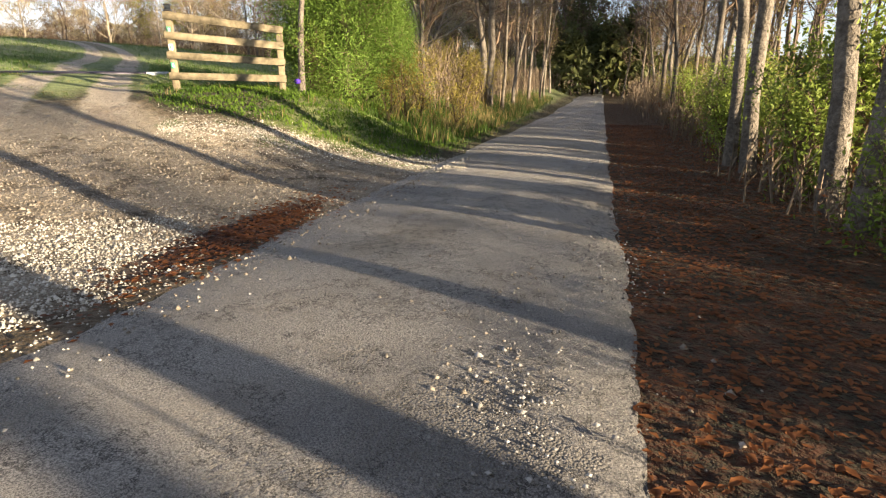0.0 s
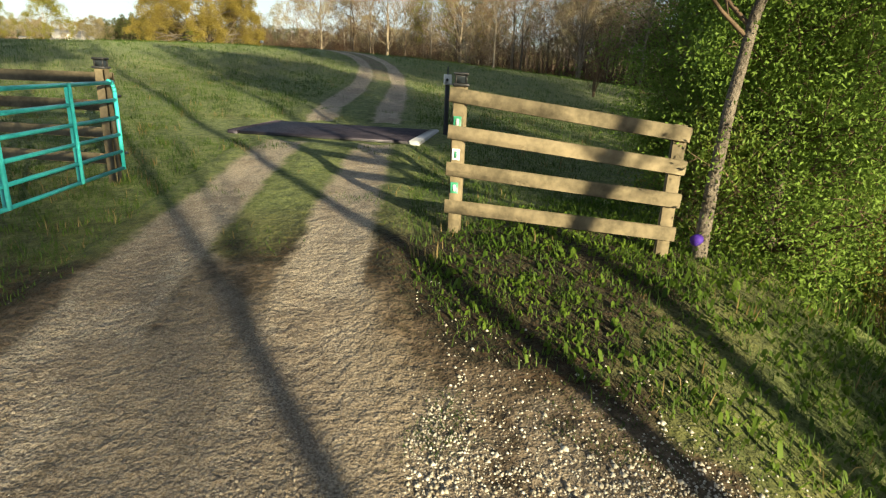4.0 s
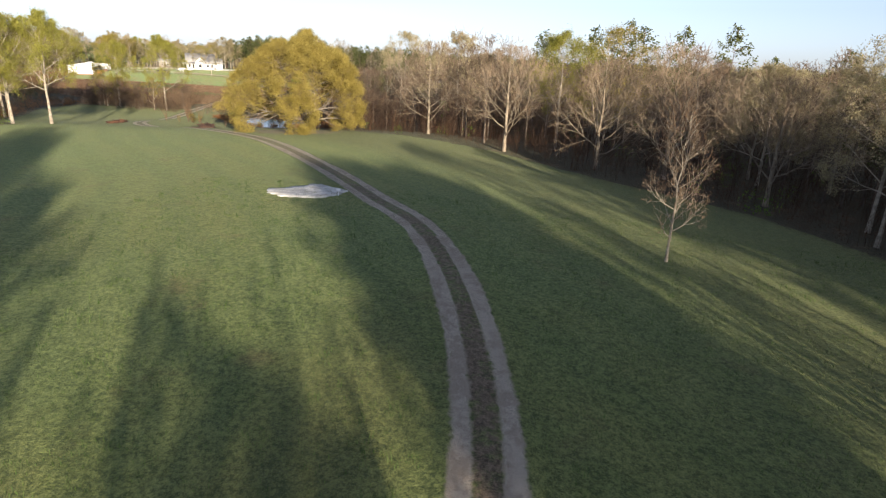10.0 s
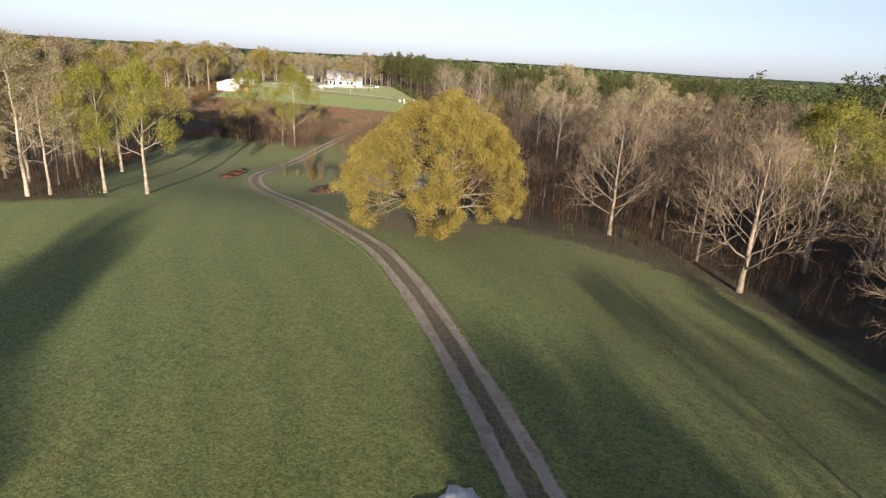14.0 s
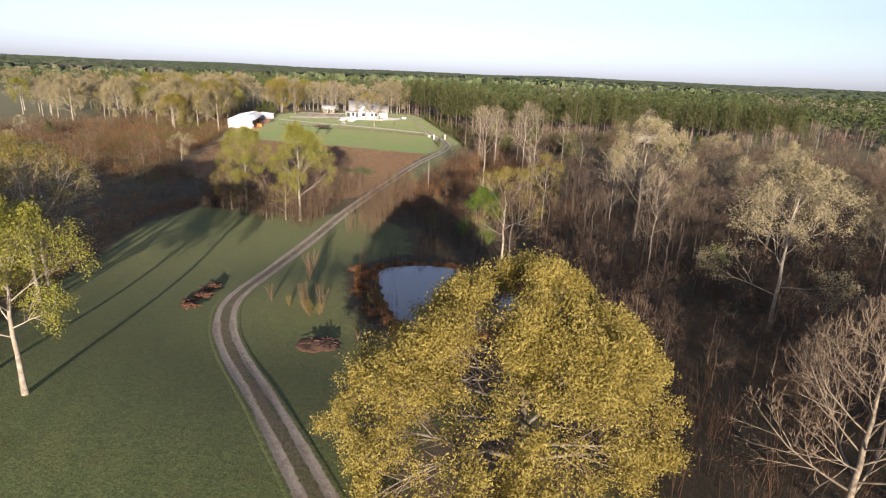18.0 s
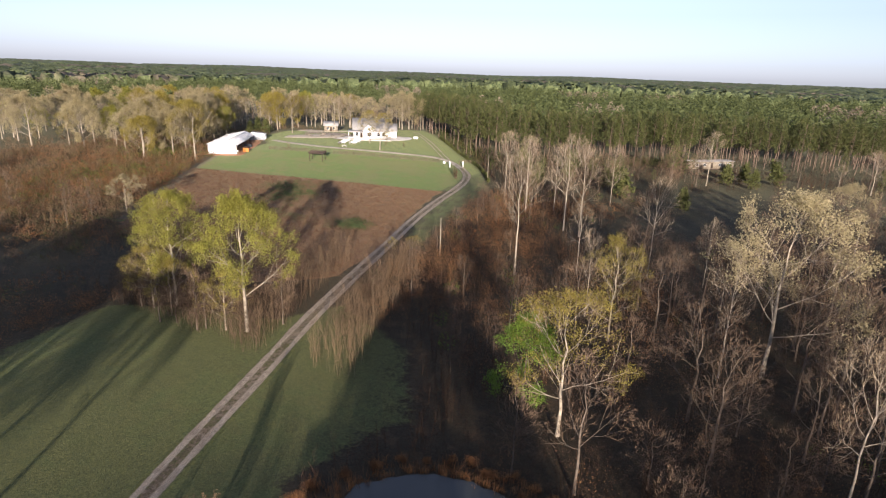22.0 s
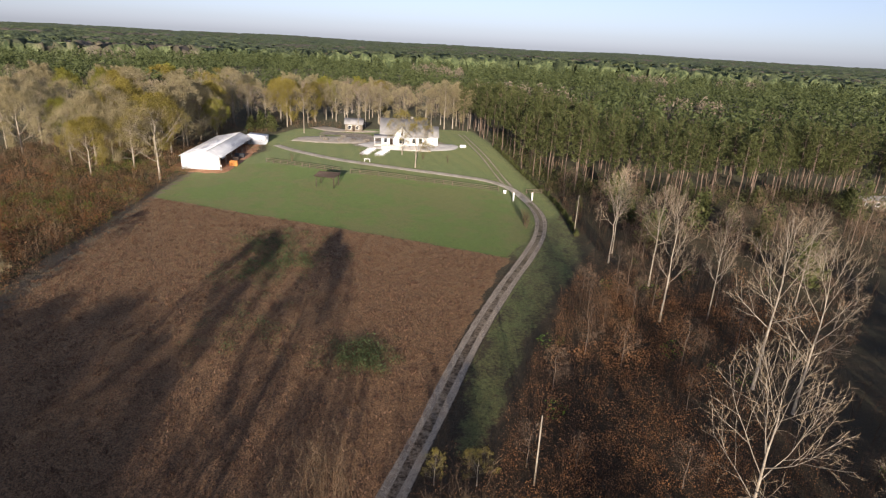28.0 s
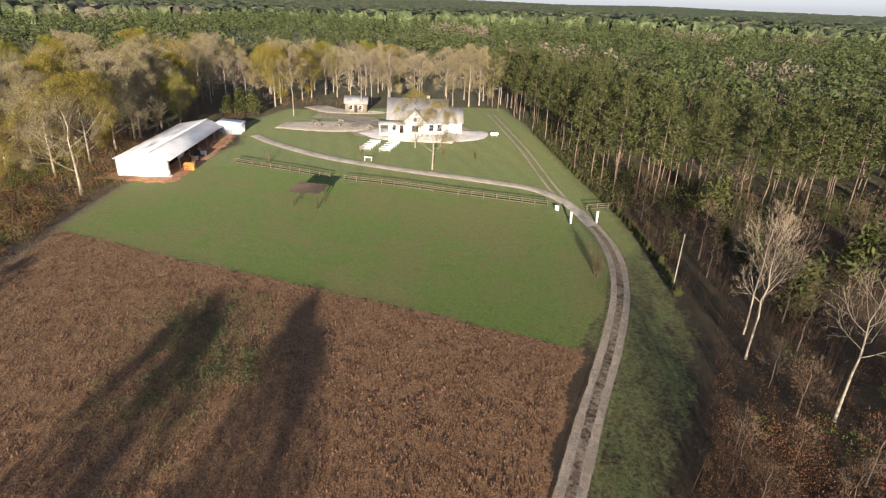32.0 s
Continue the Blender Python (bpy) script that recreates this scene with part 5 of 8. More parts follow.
for i, (u, v, tip) in enumerate(((-14.2, -27, 112), (-12.6, -30, 108), (-11.0, -26, 104), (-9.8, -29, 96), (-13.4, -24.5, 90), (-11.9, -33, 100), (-5.6, -25, 75), (-4.7, -29, 74), (-9.0, -31, 62), (-7.4, -33, 44))):
    # tall enough that each shadow ends tip metres along the light
    x, y = u * math.cos(SUN_AZ) - v * math.sin(SUN_AZ), u * math.sin(SUN_AZ) + v * math.cos(SUN_AZ)
    plant("sun_pine", x, y, 3.2 + (tip - v) * math.tan(SUN_EL), i % 2)
for i, (x, y) in enumerate(scatter(96, -60, 110, -85, 75, 2.8, south_side)):
    u = x * math.cos(SUN_AZ) + y * math.sin(SUN_AZ)
    if -6 < u < 11 and i % 4:
        continue  # the drive mouth lies in sunlight
    plant("sun_pine" if u < -15 or u > 39 or 15 < u < 27.5 or i % 2 and u < 11 else "woods", x, y, rng.uniform(13, 16) if -4 < u < 11 else rng.uniform(17, 23), i % 2)
def east_side(x, y):
    s, d = along_road(x, y)
    return d < -7 and in_woods(x, y) and x > 22 + max(0, 40 - y) * 0.15
mixed(scatter(84, 24, 120, 18, 120, 3.0, east_side), ("woods", "woods", "woods", "pine", "buff"), 10, 15)
for i, (x, y, tall) in enumerate([(9.4, -5.4, 14), (9.9, -4.6, 13), (10.4, -5.6, 15), (12.6, -2.6, 14), (7.0, -8.6, 16), (7.6, -7.9, 15), (15.5, 0.6, 13), (19, 4.2, 15), (21.5, 8.4, 13), (26, 13.0, 14), (29.5, 16, 15), (34, 22.5, 13), (5.0, -13.5, 15), (13.8, -6.8, 16)]):
    plant("roadside", x, y, tall, i % 3, lean=rng.uniform(-4, 4))
for i, (x, y, tall) in enumerate([(3.54, 1.40, 8.5), (5.9, 4.9, 9), (8.6, 6.6, 10), (8.9, 7.2, 9), (17.3, 15.4, 12), (13.9, 10.6, 9), (21.5, 20.5, 12), (25.0, 24.5, 11), (29, 30, 13), (33, 35, 13)]):
    plant("roadside", x, y, tall, (i + 1) % 3, "slim grey tree with a purple paint mark beside the fence" if i == 0 else "", lean=rng.uniform(-3, 3) * (i > 0))
for i in range(9):
    q = ROAD_AT + rng.uniform(5, 24) * ROAD_WAY + rng.uniform(4.6, 9.5) * np.array((ROAD_WAY[1], -ROAD_WAY[0]))
    plant("roadside", float(q[0]), float(q[1]), rng.uniform(6, 11), i % 3, lean=rng.uniform(-5, 5))
for i in range(26):
    q = ROAD_AT + rng.uniform(62, 92) * ROAD_WAY + rng.uniform(-5, 5) * np.array((ROAD_WAY[1], -ROAD_WAY[0]))
    plant(("pine", "young", "woods")[i % 3], float(q[0]), float(q[1]), rng.uniform(8, 14), i % 2)
for i in range(9):
    q = ROAD_AT + rng.uniform(-12, -3.2) * ROAD_WAY + rng.uniform(4.3, 7.0) * np.array((ROAD_WAY[1], -ROAD_WAY[0]))
    plant(("bush", "shrub")[i % 2], float(q[0]), float(q[1]), rng.uniform(0.8, 1.3), i % 2, wide=1.8)
for s, d, tall in ((1.2, 4.0, 0.9), (2.6, 3.6, 0.8), (3.9, 4.3, 1.3), (5.4, 3.7, 1.0), (7.1, 3.9, 1.2), (8.8, 3.5, 1.0), (10.6, 3.8, 1.3)):
    q = ROAD_AT + s * ROAD_WAY + d * np.array((ROAD_WAY[1], -ROAD_WAY[0]))
    plant(("bush", "shrub")[int(s) % 2], float(q[0]), float(q[1]), tall, int(s) % 2, wide=1.3)
for s, d, tall in ((0.2, 3.1, 1.7), (0.9, 3.6, 1.0), (4.3, 3.0, 1.5), (8.0, 3.6, 2.0), (13.0, 3.3, 2.0), (-2.5, 3.1, 1.5), (-3.2, 3.7, 1.9)):
    q = ROAD_AT + s * ROAD_WAY + d * np.array((ROAD_WAY[1], -ROAD_WAY[0]))
    plant("shrub", float(q[0]), float(q[1]), tall, int(s) % 2, wide=1.1)
for s, d, tall in ((58, -2.6, 7), (60, 1.8, 8), (63, -0.4, 8), (61, 4.6, 7), (59, -5.2, 7), (66, 2.5, 9)):
    q = ROAD_AT + s * ROAD_WAY + d * np.array((ROAD_WAY[1], -ROAD_WAY[0]))
    plant("hedge", float(q[0]), float(q[1]), tall, 0, "dark evergreen closing the far end of the road")
plant("sun_pine", 5.3, -16.6, 18.0, 0, wide=1.6)
plant("roadside", 7.8, -14.0, 15.0, 1)
plant("sun_pine", 37.4, -65.0, 17.0, 1, wide=0.6)
plant("sun_pine", 1.3, -33.2, 23.0, 0)
plant("fork", 13.2, 10.6, 11.0)
plant("fork", 14.2, 20.0, 9.5)
plant("round", 12.3, 15.9, 10.6, 1, "crooked bare tree with long low limbs at the meadow edge", wide=1.2)
plant("roadside", 8.0, 6.9, 10.0, 1)
for x, y, tall in ((4.9, 2.5, 5.6), (5.6, 3.4, 4.8), (4.5, 3.6, 4.4), (6.5, 4.2, 3.4)):
    plant("cedar", x, y, tall)
for i in range(54):
    s, side = rng.uniform(2, 42), rng.random() < 0.5
    d = rng.uniform(-7.5, -4.6) - 0.03 * s if side else rng.uniform(4.2, 6.5)
    x, y = ROAD_AT + s * ROAD_WAY + d * np.array((ROAD_WAY[1], -ROAD_WAY[0]))
    if side and s < 5:
        continue
    plant("bush" if side else ("shrub", "bush")[i % 2], float(x), float(y), rng.uniform(1.2, 2.8) if side else rng.uniform(0.9, 1.9), i % 2)
for i in range(26):
    q = ROAD_AT + (1 + i * 1.25) * ROAD_WAY + rng.uniform(4.0, 6.2) * np.array((ROAD_WAY[1], -ROAD_WAY[0]))
    tall = rng.uniform(1.2, 2.6)
    if i % 3 != 1:
        plant(("shrub", "bush", "shrub")[i % 4 % 3], float(q[0]), float(q[1]), tall, i % 2, wide=1.2)
for i, (x, y, tall) in enumerate([(7.2, -9.8, 2.4), (7.9, -10.6, 2.2), (8.7, -7.4, 2.6), (9.0, -6.6, 2.2), (6.6, -11.2, 2.0), (10.9, -4.0, 2.2), (11.6, -3.2, 1.8), (9.6, -8.6, 2.8), (3.9, 2.1, 1.6), (4.2, 2.9, 1.8)]):
    plant("shrub", x, y, tall, i % 2)
for i, (x, y, tall) in enumerate([(6.0, 1.6, 1.6), (7.0, 3.0, 1.9), (7.6, 2.0, 1.3), (9.0, 4.5, 2.0), (5.4, 1.0, 1.1), (10.5, 6.6, 2.2)]):
    plant("bush", x, y, tall, i % 2)
# rusty brush round the pond and along the drive, saplings on the lower meadow
pl, pleft = smooth_line(POND + POND[:1], 1.5)
for i, ((x, y), (nx, ny)) in enumerate(zip(pl, pleft)):
    for k in range(1):
        o = rng.uniform(1.4, 3.6)
        if inside(POND, np.array([x + nx * o]), np.array([y + ny * o]))[0] > -0.5:
            o = -o
        plant("rust", float(x + nx * o), float(y + ny * o), rng.uniform(0.45, 0.8), i % 3, wide=2.3)
for x, y, tall in ((-70.3, 121.4, 4.0), (-71.5, 122.2, 3.4), (-69.0, 122.4, 3.6), (-76.5, 122.5, 2.4), (-61.5, 118.6, 2.6), (-59.6, 118.0, 3.0), (-77.4, 131.0, 4.4), (-78.2, 132.0, 3.8)):
    plant("sapling", x, y, tall)

for x, y, tall in ((-69.7, 121.0, 2.2), (-70.6, 121.9, 1.8), (-68.9, 121.8, 1.5), (-59.2, 118.9, 1.6), (-73.4, 122.0, 1.4)):
    plant("bush", x, y, tall, int(y) % 2, "yellowish budding bush on the lower meadow")
# ---- pines ----
def pine_land(x, y):
    return inside([(-188, 358), (-163, 330), (-146, 311), (-131, 303), (-106, 314), (-88, 326), (-60, 352), (10, 372), (120, 372), (300, 460), (300, 900), (-420, 900), (-420, 420), (-260, 385)], np.atleast_1d(x), np.atleast_1d(y))
edge = []
tries = 0
while len(edge) < 250 and tries < 20000:
    tries += 1
    x, y = rng.uniform(-200, 0), rng.uniform(303, 400)
    if 0 < pine_land(x, y)[0] < 27 and clear_of(x, y, edge, 2.7):
        edge.append((x, y))
for i, (x, y) in enumerate(edge):
    plant("pine", x, y, rng.uniform(15.5, 20), i % 4, group="pine plantation")
for i, (x, y, t) in enumerate([(-242, 304, 7.0), (-239, 306, 6.4), (-243.5, 300.5, 5.5), (-60, 265, 6), (-52, 312, 7), (-47, 318, 7), (-44, 310, 6), (-38, 322, 8), (-240, 196, 5), (-250, 178, 6)]):
    plant("hedge", x, y, t)

def far_pine(seed):
    """A crown of big needle tufts for trees deep in the forest."""
    r = np.random.default_rng(seed)
    n = 40
    d = r.normal(size=(n, 3)); d /= np.linalg.norm(d, axis=1)[:, None]
    c = d * (2.3, 2.3, 3.4) * r.uniform(0.55, 1.05, (n, 1)) * np.where(d[:, 2:] > 0, 1, 1.2) + (0, 0, 13.2)
    return leaves([(p, None, 1) for p in c], 1, 0.88, 0.1, seed, 0.3)

def spread(protos, pts, scales, turns, zs):
    """Joins copies of small meshes into one."""
    g = Geo()
    pts, scales, turns, zs = (np.asarray(a, float) for a in (pts, scales, turns, zs))
    pick = np.arange(len(pts)) % len(protos)
    for i, (v, t, q) in enumerate(protos):
        sel = np.where(pick == i)[0]
        if not len(sel):
            continue
        c, s = np.cos(turns[sel]), np.sin(turns[sel])
        x = (v[None, :, 0] * c[:, None] - v[None, :, 1] * s[:, None]) * scales[sel][:, None] + pts[sel, 0][:, None]
        y = (v[None, :, 0] * s[:, None] + v[None, :, 1] * c[:, None]) * scales[sel][:, None] + pts[sel, 1][:, None]
        z = v[None, :, 2] * scales[sel][:, None] + zs[sel][:, None]
        off = (np.arange(len(sel)) * len(v))[:, None, None]
        g.add(np.stack([x, y, z], 2).reshape(-1, 3), (t[None] + off).reshape(-1, 3) if len(t) else None, (q[None] + off).reshape(-1, 4) if len(q) else None)
    return g

nrg = np.random.default_rng(3)
def far_woods():
    """The plantation behind its edge, then a rough canopy to the horizon."""
    pts = nrg.uniform((-620, 300), (420, 1000), (26000, 2))
    d = pine_land(pts[:, 0], pts[:, 1])
    beyond = (pts[:, 1] > 385) | ((pts[:, 0] > 20) & (pts[:, 1] > 345)) | ((pts[:, 0] < -300) & (pts[:, 1] > 300))
    near = np.hypot(pts[:, 0] + 105, pts[:, 1] - 200)
    keep = ((d > 24) | (beyond & (d < 0))) & (nrg.random(len(pts)) < np.clip(330 / near, 0.25, 1) ** 1.2)
    pts = pts[keep][:7400]
    patch = (np.sin(pts[:, 0] / 61 + 1.3) * np.cos(pts[:, 1] / 47) + 0.4 * np.sin(pts[:, 0] / 19 + pts[:, 1] / 23) > 0.86) & (pts[:, 1] > 430)
    for some, name, mat, text in ((pts[~patch], "pine_forest", NEEDLE_FAR, "dense dark green pine forest reaching into the distance"), (pts[patch], "hardwood_patches", LEAF_DUN, "buff and brown hardwood stands within the far pines")):
        g = spread([far_pine(i) for i in range(8)], some, nrg.uniform(0.72, 1.12, len(some)), nrg.uniform(0, 6.28, len(some)), height(some[:, 0], some[:, 1]) - 0.6)
        tagged(part(name, g, mat), text, "forest", kind="stuff")
    trunks = pts[np.hypot(pts[:, 0] + 105, pts[:, 1] - 200) < 330][:1500]
    g = spread([Geo().tube((0, 0, 0), (0, 0, 12), 0.18, 0.12, 4, False).arrays()], trunks, np.ones(len(trunks)), np.zeros(len(trunks)), height(trunks[:, 0], trunks[:, 1]) - 0.3)
    tagged(part("pine_trunks", g, PINE_BARK), "straight reddish trunks inside the pine plantation", "forest", kind="stuff")
    # canopy
    r = np.geomspace(640, 4300, 165); a = np.radians(np.linspace(-75, 75, 480))
    R, A = np.meshgrid(r, a, indexing="ij")
    x, y = -105 - R * np.sin(A) + nrg.normal(0, 3, R.shape), 190 + R * np.cos(A) + nrg.normal(0, 3, R.shape)
    z = 9 + nrg.uniform(0, 9, R.shape) + 5 * np.sin(x / 210) * np.cos(y / 330) - 16 * (R < 660) + np.clip((R - 2500) / 1800, 0, 1) * (1 + 3 * np.sin(A * 9) + 2 * np.sin(A * 23 + 1))
    z = z - 0.8 * 1.0
    n, m = R.shape
    i = (np.arange(n - 1)[:, None] * m + np.arange(m - 1)).ravel()
    g = (np.stack([x, y, z], 2).reshape(-1, 3), np.zeros((0, 3), int), np.stack([i, i + 1, i + m + 1, i + m], 1))
    tagged(part("far_forest", g, CANOPY), "unbroken far forest of pines with brown hardwood patches", "forest", kind="stuff")

def canopy_material():
    m, t, b = material("far_canopy", 0.95)
    n1, n2 = noisy(t, 0.22, 4, 0.85), noisy(t, 0.006, 3)
    c = blend(t, step(t, n1, 0.35, 0.65), (0.034, 0.052, 0.022), (0.150, 0.172, 0.075))
    c = blend(t, step(t, n2, 0.56, 0.64), c, blend(t, n1, (0.06, 0.05, 0.035), (0.20, 0.165, 0.12)))
    t.links.new(c, b.inputs["Base Color"])
    return m
CANOPY = canopy_material()
far_woods()

# ---- undergrowth ----
def stem_clump(seed, stems, tall, fan):
    """A clump of thin upright stems with side twigs."""
    r = np.random.default_rng(seed)
    g = Geo()
    for _ in range(stems):
        p = np.array((r.normal(0, 0.5), r.normal(0, 0.5), -0.1)); h = tall * r.uniform(0.6, 1.1)
        q = p + np.array((r.normal(0, 0.12) * h, r.normal(0, 0.12) * h, h))
        g.tube(p, q, 0.016, 0.004, 3, False)
        for k in range(fan):
            f = r.uniform(0.3, 1.0); a = r.uniform(0, 6.28); b = p + (q - p) * f; l = h * 0.22 * r.uniform(0.5, 1.2)
            e = b + np.array((math.cos(a) * l * 0.7, math.sin(a) * l * 0.7, l))
            s = unit(np.cross(e - b, r.normal(size=3))) * 0.011
            g.add([b - s, b + s, e], [(0, 1, 2)])
    return g.arrays()

def weed_clump(seed, n, tall, wide):
    r = np.random.default_rng(seed)
    g = Geo()
    for _ in range(n):
        a, l = r.uniform(0, 6.28), tall * r.uniform(0.5, 1.2)
        p = np.array((r.normal(0, wide), r.normal(0, wide), -0.02)); d = np.array((math.cos(a) * 0.55, math.sin(a) * 0.55, 1)) * l
        s = np.array((-math.sin(a), math.cos(a), 0)) * l * 0.16
        g.add([p - s, p + s, p + d * 0.6 + s * 0.9, p + d * (0.9, 0.9, 0.75), p + d * 0.6 - s * 0.9], [(0, 1, 2), (0, 2, 4), (4, 2, 3)])
    return g.arrays()

def leaf_cloud(seed, n, rad, tall, size):
    r = np.random.default_rng(seed)
    c = r.normal(0, 1, (n, 3)); c /= np.linalg.norm(c, axis=1)[:, None]
    c = c * (r.uniform(0.3, 1, n) ** 0.5)[:, None] * (rad, rad, tall / 2) + (0, 0, tall * 0.45)
    return leaves([(p, None, 1) for p in c], 1, size, 0.06, seed)

def sown(name, protos, pts, lo, hi, mat, label, category, sink=0.0):
    pts = np.asarray(pts, float)
    g = spread(protos, pts, nrg.uniform(lo, hi, len(pts)), nrg.uniform(0, 6.28, len(pts)), height(pts[:, 0], pts[:, 1]) - sink)
    return tagged(part(name, g, mat), label, category, kind="stuff")

def many_ok(pts):
    x, y = pts.T
    s, d = along_road(x, y)
    bad = np.maximum.reduce([inside(MEADOW, x, y), inside(LAWN, x, y), inside(STUBBLE, x, y), inside(POND, x, y) + 1.5, inside(CLEARING, x, y), inside(COURT, x, y), inside(YARD, x, y)]) > -0.4
    return pts[~bad & (off_drive(x, y) > 2.6) & (np.abs(d + 0.35) > 3.2)]

def undergrowth():
    p = many_ok(nrg.uniform((-135, 60), (60, 340), (12500, 2)))
    p = p[((p[:, 1] < 306) | (p[:, 0] > -90)) & (pine_land(p[:, 0], p[:, 1]) < 8) & ((p[:, 0] > -112) | (p[:, 1] > 258))]
    open_floor = np.sin(p[:, 0] / 6.3 + 1.7 * np.sin(p[:, 1] / 11)) * np.sin(p[:, 1] / 8.1 + 1.3 * np.sin(p[:, 0] / 14)) > -0.12
    p = p[open_floor | (p[:, 1] < 150) | (nrg.random(len(p)) < 0.12)]
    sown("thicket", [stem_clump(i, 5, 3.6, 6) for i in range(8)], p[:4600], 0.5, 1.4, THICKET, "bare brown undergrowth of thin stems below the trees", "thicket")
    p = many_ok(np.concatenate([nrg.uniform((-300, 60), (-100, 330), (7000, 2)), nrg.uniform((-270, 165), (-150, 270), (9000, 2))]))
    p = p[p[:, 0] < -118]; nrg.shuffle(p)
    sown("brush", [stem_clump(i + 20, 6, 2.4, 8) for i in range(6)], p[:2400], 0.6, 1.7, SAPLING, "low tangled brown brush on rough land", "brush")
    sown("russet_brush", [leaf_cloud(i, 56, 0.9, 1.5, 0.10) for i in range(6)], p[2400:3900], 0.7, 1.7, LEAF_RUST, "russet dead-leaf brush beside the stubble field", "brush")
    sown("brown_brush", [leaf_cloud(i + 5, 40, 1.0, 1.7, 0.115) for i in range(6)], p[6000:8200], 0.7, 1.7, LEAF_BROWN, "brown dead brush beside the stubble field", "brush")
    sown("dark_brush", [leaf_cloud(i + 50, 60, 0.9, 1.3, 0.10) for i in range(5)], p[4900:6000], 0.6, 1.7, NEEDLE, "dark evergreen brush among the russet", "brush")
    p = many_ok(nrg.uniform((-112, 60), (50, 290), (6000, 2)))
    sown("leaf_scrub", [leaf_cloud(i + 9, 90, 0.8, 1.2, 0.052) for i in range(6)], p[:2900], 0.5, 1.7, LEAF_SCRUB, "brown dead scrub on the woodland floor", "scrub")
    sown("green_scrub", [leaf_cloud(i + 19, 80, 0.8, 1.4, 0.09) for i in range(4)], p[2900:3040], 0.7, 1.7, LEAF_GREEN, "scattered evergreen scrub in the woods", "scrub")
    q = np.concatenate([nrg.normal((-92, 232), (5, 12), (260, 2)), nrg.normal((-84, 252), (7, 7), (160, 2)), nrg.normal((-88, 205), (7, 9), (160, 2))])
    sown("rusty_undergrowth", [leaf_cloud(i + 70, 70, 0.8, 1.4, 0.075) for i in range(5)], many_ok(q), 0.6, 1.7, LEAF_RUST, "rust-brown dead-leaf brush below bare trees", "brush")
    q = np.concatenate([nrg.normal((-54, 193), (6, 7), (150, 2)), nrg.normal((-62, 197), (4, 5), (60, 2)), nrg.normal((-104, 244), (4, 7), (120, 2)), nrg.normal((-97, 238), (4, 7), (110, 2)), nrg.normal((-103, 218), (3, 9), (110, 2)), nrg.normal((-45, 165), (9, 14), (150, 2)), nrg.normal((-92, 194), (4, 11), (240, 2)), nrg.normal((-80, 186), (8, 11), (240, 2)), nrg.normal((-84, 214), (8, 9), (160, 2))])
    sown("russet_saplings", [leaf_cloud(i + 170, 110, 0.7, 3.4, 0.048) for i in range(6)], many_ok(q), 0.6, 1.5, LEAF_RUST, "slim rust-brown saplings holding their dead leaves", "saplings")
    q = many_ok(np.concatenate([nrg.normal((-200, 203), (13, 20), (1500, 2)), nrg.normal((-226, 226), (10, 12), (300, 2))]))
    sown("orange_brush", [leaf_cloud(i + 33, 60, 1.0, 1.8, 0.085) for i in range(5)], q, 0.6, 1.6, LEAF_RUST, "orange-brown dead-leaf thicket along the field edge", "brush")
    q = many_ok(np.concatenate([nrg.normal((-206, 214), (9, 12), (230, 2)), nrg.normal((-232, 246), (10, 8), (170, 2)), nrg.normal((-196, 190), (9, 8), (60, 2))]))
    sown("green_brush", [leaf_cloud(i + 133, 90, 1.1, 1.9, 0.075) for i in range(5)], q, 0.6, 1.5, LEAF_GREEN, "green leafy brush among the russet thicket", "brush")
    q = many_ok(np.concatenate([nrg.normal((-208, 210), (11, 14), (320, 2)), nrg.normal((-190, 180), (14, 8), (160, 2))]))
    sown("evergreen_brush", [leaf_cloud(i + 153, 80, 1.0, 1.7, 0.085) for i in range(5)], q, 0.6, 1.6, NEEDLE, "dark evergreen clumps in the brush by the field", "brush")
    f = nrg.random((420, 1)); a, b = np.array((-127.0, 160.0)), np.array((-101.0, 110.0))
    q = many_ok(a + (b - a) * f + np.array((-0.887, -0.461)) * nrg.gamma(1.6, 3.2, (420, 1)))
    sown("meadow_edge_brush", [leaf_cloud(i + 43, 60, 0.9, 1.3, 0.075) for i in range(5)], q, 0.5, 1.5, LEAF_RUST, "dark red-brown brush along the meadow edge", "brush")
    q = nrg.uniform((-175, 296), (5, 350), (5000, 2)); k = pine_land(q[:, 0], q[:, 1])
    q = q[(k > -4) & (k < 9) & (inside(LAWN, q[:, 0], q[:, 1]) < -1)]
    sown("pine_edge_brush", [leaf_cloud(i + 90, 40, 1.0, 2.4, 0.16) for i in range(5)], q[:700], 0.6, 1.6, NEEDLE, "dark evergreen brush below the edge of the pines", "brush")
    k = nrg.integers(0, len(pl), 1500)
    q = pl[k] + pleft[k] * nrg.normal(0, 2.0, (1500, 1)) + nrg.normal(0, 0.5, (1500, 2))
    far = inside(POND, q[:, 0], q[:, 1])
    q = q[(far < -0.3) & (far > -3.4)]
    sown("pond_reeds", [blade_tuft(i + 400, 14, 0.75, 0.22) for i in range(6)], q, 0.5, 1.2, LEAF_RUST, "orange-brown dead reeds round the pond", "reeds")
    # sapling belts beside the drive below the stubble field
    k = nrg.integers(165, 225, 900)
    side = np.where(nrg.random(900) < 0.62, -nrg.uniform(4.6, 10.5, 900), nrg.uniform(2.8, 8.0, 900))
    p = DRIVE_LINE[k] + DRIVE_LEFT[k] * side[:, None] + nrg.normal(0, 0.4, (900, 2))
    p = p[(p[:, 1] > 158) & (p[:, 1] < 216) & (off_drive(p[:, 0], p[:, 1]) > 2.0)]
